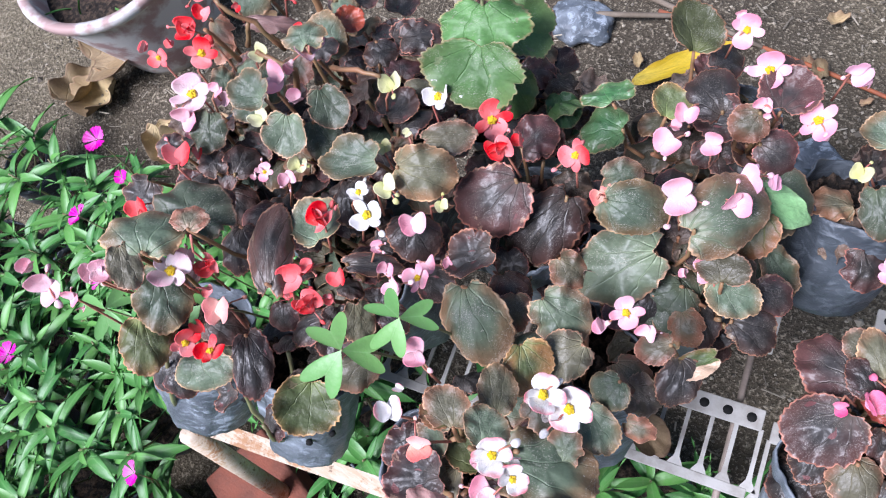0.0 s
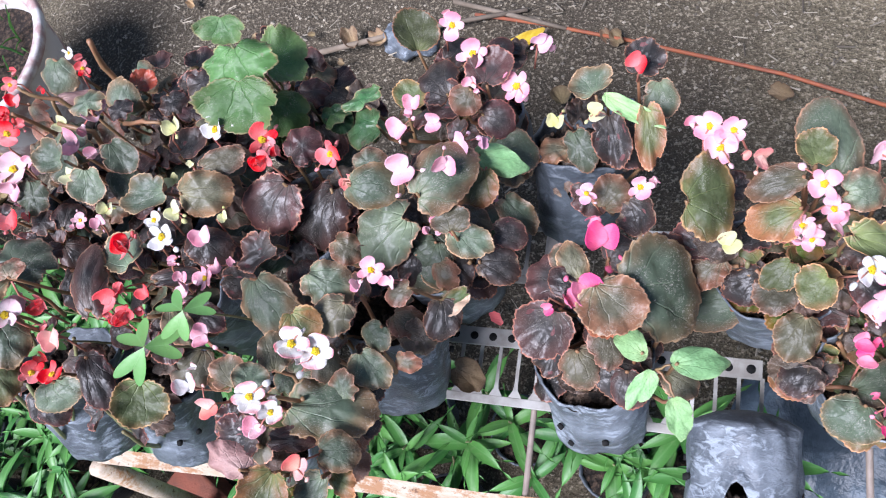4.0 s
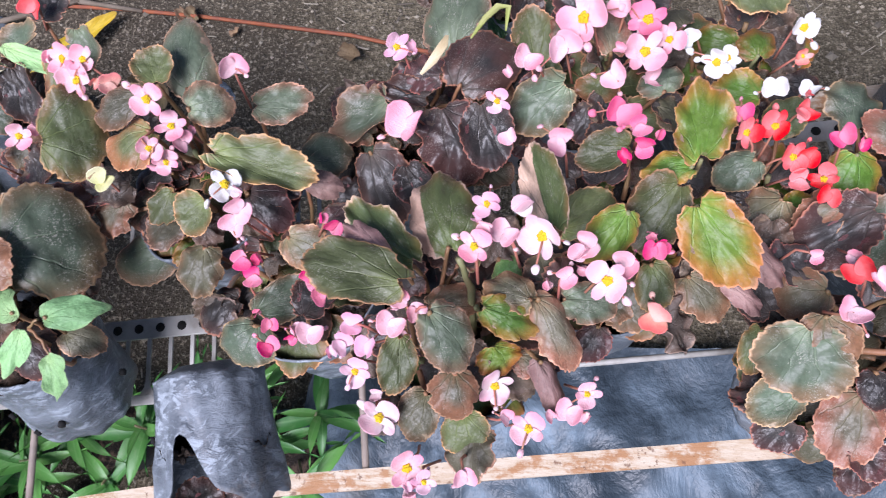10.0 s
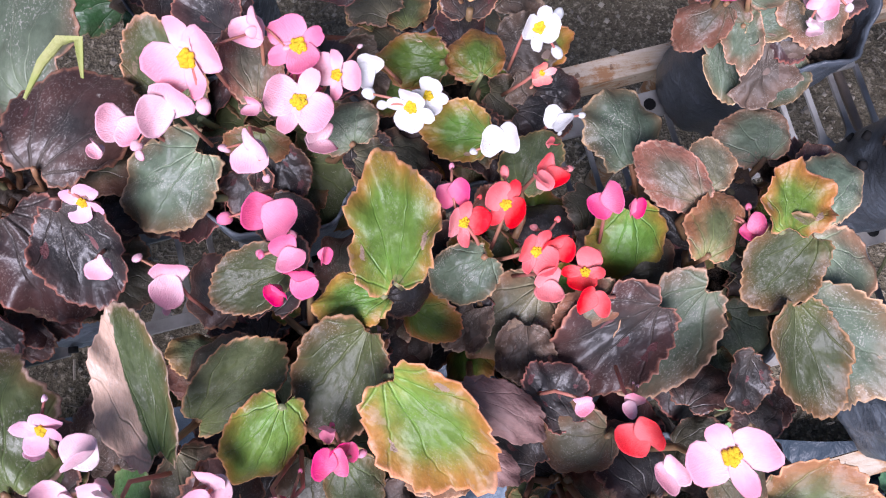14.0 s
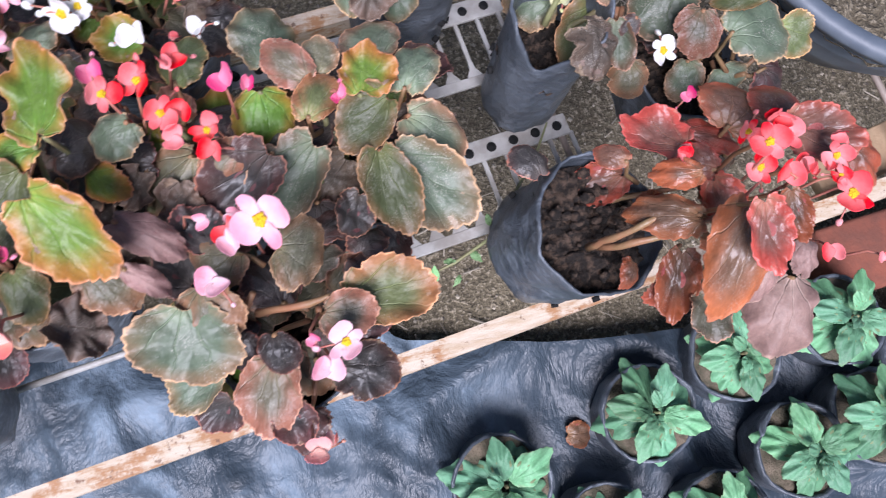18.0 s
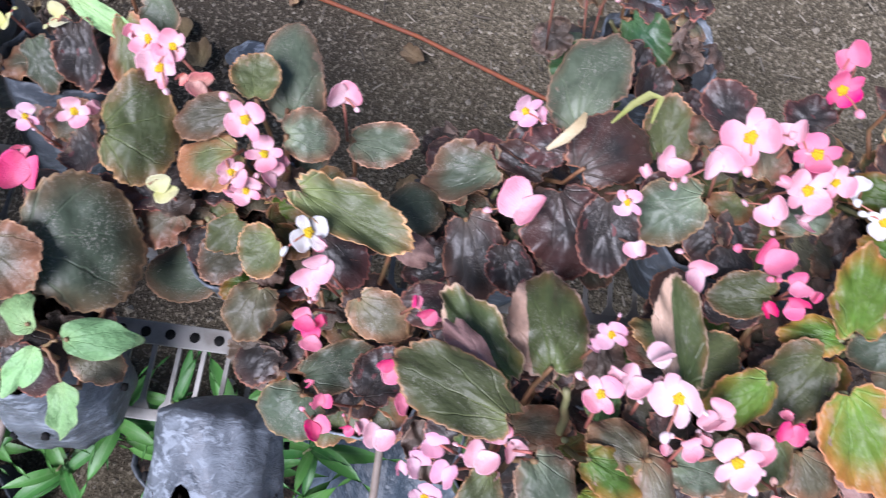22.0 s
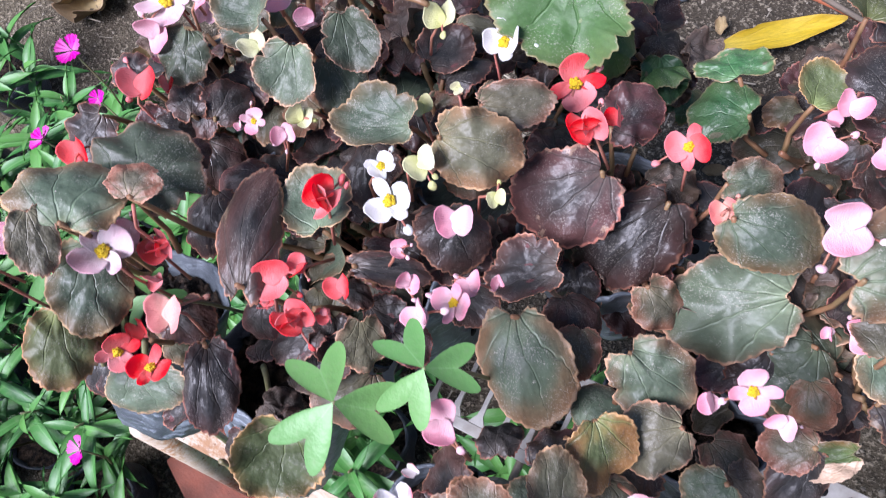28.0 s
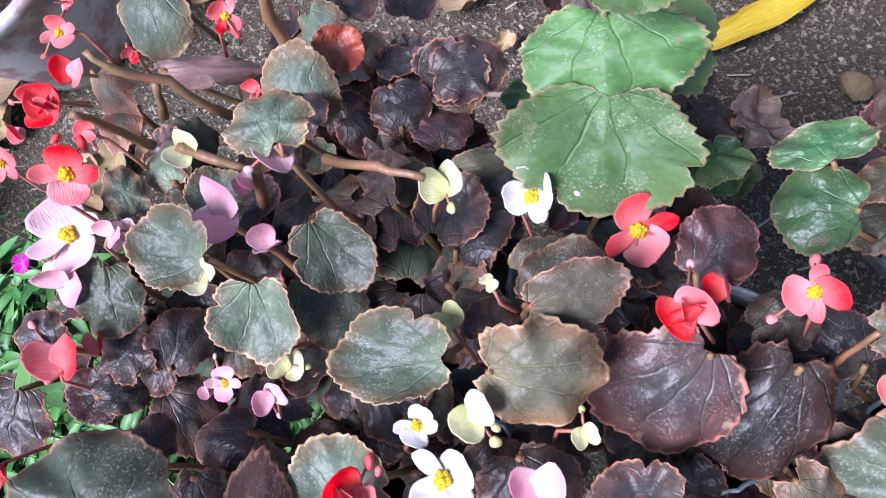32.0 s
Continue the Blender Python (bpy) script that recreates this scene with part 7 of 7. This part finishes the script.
STICK = plain_material("grey_stick", (0.26, 0.21, 0.16), (0.18, 0.14, 0.10), 30.0, 0.8)
for pts, r in (((( -0.62, 0.655, 0.02), (-0.42, 0.725, 0.024), (-0.20, 0.79, 0.02)), 0.006), (((-0.35, 0.80, 0.016), (-0.22, 0.775, 0.02), (-0.12, 0.757, 0.018)), 0.005), (((-0.55, 0.50, 0.02), (-0.40, 0.53, 0.02), (-0.30, 0.60, 0.02)), 0.004)):
    bm = bmesh.new()
    tube(bm, pts, (r, r * 0.9, r * 0.7), 7)
    tagged(part("stick", bm, STICK), "bare grey brown stick lying on the ground", "stick", "sticks on the ground")


def crumpled(x, y, s, seed):
    bm = bmesh.new()
    bmesh.ops.create_icosphere(bm, subdivisions=4, radius=1)
    for v in bm.verts:
        k = 1 + 0.35 * noise.noise(v.co * 1.6 + Vector((seed, 0, 0))) + 0.18 * abs(noise.noise(v.co * 4 + Vector((0, seed, 0))))
        v.co = Vector((v.co.x * k * s, v.co.y * k * s * 0.7, max(0, v.co.z * k * s * 0.45 + s * 0.2)))
    ob = tagged(part("crumpled_bag", bm, BAG), "crumpled empty black plastic bag on the ground", "plastic bag", "empty bags on the ground")
    ob.location = (x, y, 0.0)


crumpled(-0.42, 0.715, 0.055, 1)
crumpled(0.02, 0.60, 0.04, 2)


# ---- loose grit and straw on the open ground ----
def grit():
    r = random.Random(8)
    verts, faces = [], []
    for i in range(11000):
        x, y = r.uniform(-1.5, 1.7), r.uniform(-0.1, 1.3)
        if i % 7 == 0:
            a, l, w = r.uniform(0, 3.14), r.uniform(0.008, 0.03), r.uniform(0.0006, 0.0016)
            d, e = Vector((math.cos(a), math.sin(a), 0)) * l / 2, Vector((-math.sin(a), math.cos(a), 0)) * w
            c = Vector((x, y, 0.016))
            b = len(verts)
            verts += [tuple(c - d - e), tuple(c + d - e), tuple(c + d + e), tuple(c - d + e), tuple(c - d * 0.9 + Vector((0, 0, w))), tuple(c + d * 0.9 + Vector((0, 0, w)))]
            faces += [(b, b + 1, b + 5, b + 4), (b + 1, b + 2, b + 5), (b + 2, b + 3, b + 4, b + 5), (b + 3, b, b + 4)]
        else:
            s = r.uniform(0.0012, 0.0042) * (2.4 if i % 40 == 1 else 1)
            g = 0.022 * noise.noise(Vector((x * 2.1, y * 2.1, 0))) + 0.010 * noise.noise(Vector((x * 7, y * 7, 3)))
            b = len(verts)
            verts += [(x + s * dx * r.uniform(0.7, 1.2), y + s * dy * r.uniform(0.7, 1.2), g + 0.001 + s * dz) for dx, dy, dz in ((1, 0, 0), (0, 1, 0), (-1, 0, 0), (0, -1, 0), (0, 0, 0.9))]
            faces += [(b, b + 1, b + 4), (b + 1, b + 2, b + 4), (b + 2, b + 3, b + 4), (b + 3, b, b + 4)]
    me = bpy.data.meshes.new("grit")
    me.from_pydata(verts, [], faces)
    me.materials.append(GRIT)
    tagged(new("grit", me), "loose grit, small stones and straw on the earth", "gravel", kind="stuff")


def grit_material():
    m = Nodes("grit_mixed")
    isl = m.t.nodes.new("ShaderNodeNewGeometry").outputs["Random Per Island"]
    c = m.mix(isl, (0.08, 0.066, 0.050), (0.50, 0.44, 0.34))
    return m.done(c, 0.9)


GRIT = grit_material()
grit()


# ---- small finds: petals, bracts, bricks and a plank at the far end ----
def curl(name, pts, w, mat, label, category):
    """A narrow curled strip along pts."""
    pts = [Vector(q) for q in pts]
    bm = bmesh.new()
    rows = []
    for i, q in enumerate(pts):
        d = (pts[min(i + 1, len(pts) - 1)] - pts[max(i - 1, 0)]).normalized()
        side = d.cross(Vector((0, 0, 1))).normalized()
        h = w * math.sin(math.pi * (i + 0.35) / (len(pts) - 0.3))
        rows.append([bm.verts.new(q + side * h * k + Vector((0, 0, 0.4 * h * abs(k) - 0.0008 * n))) for n in (0, 1) for k in (-1, -0.5, 0, 0.5, 1)])
    for a, b in zip(rows, rows[1:]):
        for k in range(4):
            bm.faces.new((a[k], a[k + 1], b[k + 1], b[k]))
            bm.faces.new((a[5 + k], b[5 + k], b[6 + k], a[6 + k]))
    tagged(part(name, bm, mat), label, category)


CREAM = plain_material("cream_bract", (0.66, 0.54, 0.34), (0.52, 0.40, 0.22), 60.0, 0.6)
LIME = plain_material("lime_bract", (0.30, 0.34, 0.08), (0.36, 0.36, 0.13), 60.0, 0.6)
curl("bract", [(0.478, 0.348, 0.552), (0.476, 0.336, 0.556), (0.468, 0.325, 0.552), (0.458, 0.317, 0.546)], 0.0042, CREAM, "curled cream bract at the foot of a leaf", "bract")
curl("bract", [(0.497, 0.345, 0.552), (0.508, 0.360, 0.556), (0.518, 0.369, 0.558), (0.526, 0.370, 0.556), (0.524, 0.353, 0.550)], 0.003, LIME, "curled yellow green bract between leaves", "bract")
curl("fallen_petal", [(-0.120, 0.222, 0.026), (-0.108, 0.214, 0.030), (-0.096, 0.206, 0.026)], 0.009, PETAL["R"], "red petal fallen on the earth under the bench", "petal")
ob = link("dry_leaf", dry_blades[1], None, pose(-0.045, 0.088, 0.362, 6, -4, -20) @ Matrix.Diagonal((0.045, 0.036, 0.036, 1)))
tagged(ob, "small dead leaf caught on the rack", "dead leaf", "dead leaves on the ground")
for x, y, rz, label in ((1.56, 0.085, 4, "worn terracotta brick on the ground"), (1.80, 0.10, 12, "second worn terracotta brick on the ground")):
    b2 = thing("terracotta_brick", (x, y, 0.0), label, "brick", "bricks past the bench")
    bm = bmesh.new()
    box(bm, Matrix.Translation((0, 0, 0.04)) @ pose(0, 0, 0, 0, 0, rz), 0.21, 0.10, 0.07, 0.006)
    part("brick_body", bm, BRICK, b2)
WOOD = plain_material("weathered_plank", (0.40, 0.28, 0.17), (0.26, 0.16, 0.09), 22.0, 0.8)
pl = thing("plank", (1.42, 0.178, 0.30), "weathered tan plank lying under the bench rail", "plank")
bm = bmesh.new()
box(bm, pose(0, 0, 0, 0, 0, 12), 0.22, 0.05, 0.016, 0.002)
part("board", bm, WOOD, pl)
ob = link("dry_leaf", dry_blades[0], None, pose(-1.28, 0.31, 0.03, 20, -25, 40) @ Matrix.Diagonal((0.17, 0.12, 0.15, 1)))
tagged(ob, "large crumpled yellowish dead leaf beside the worn pot", "dead leaf", "dead leaves on the ground")
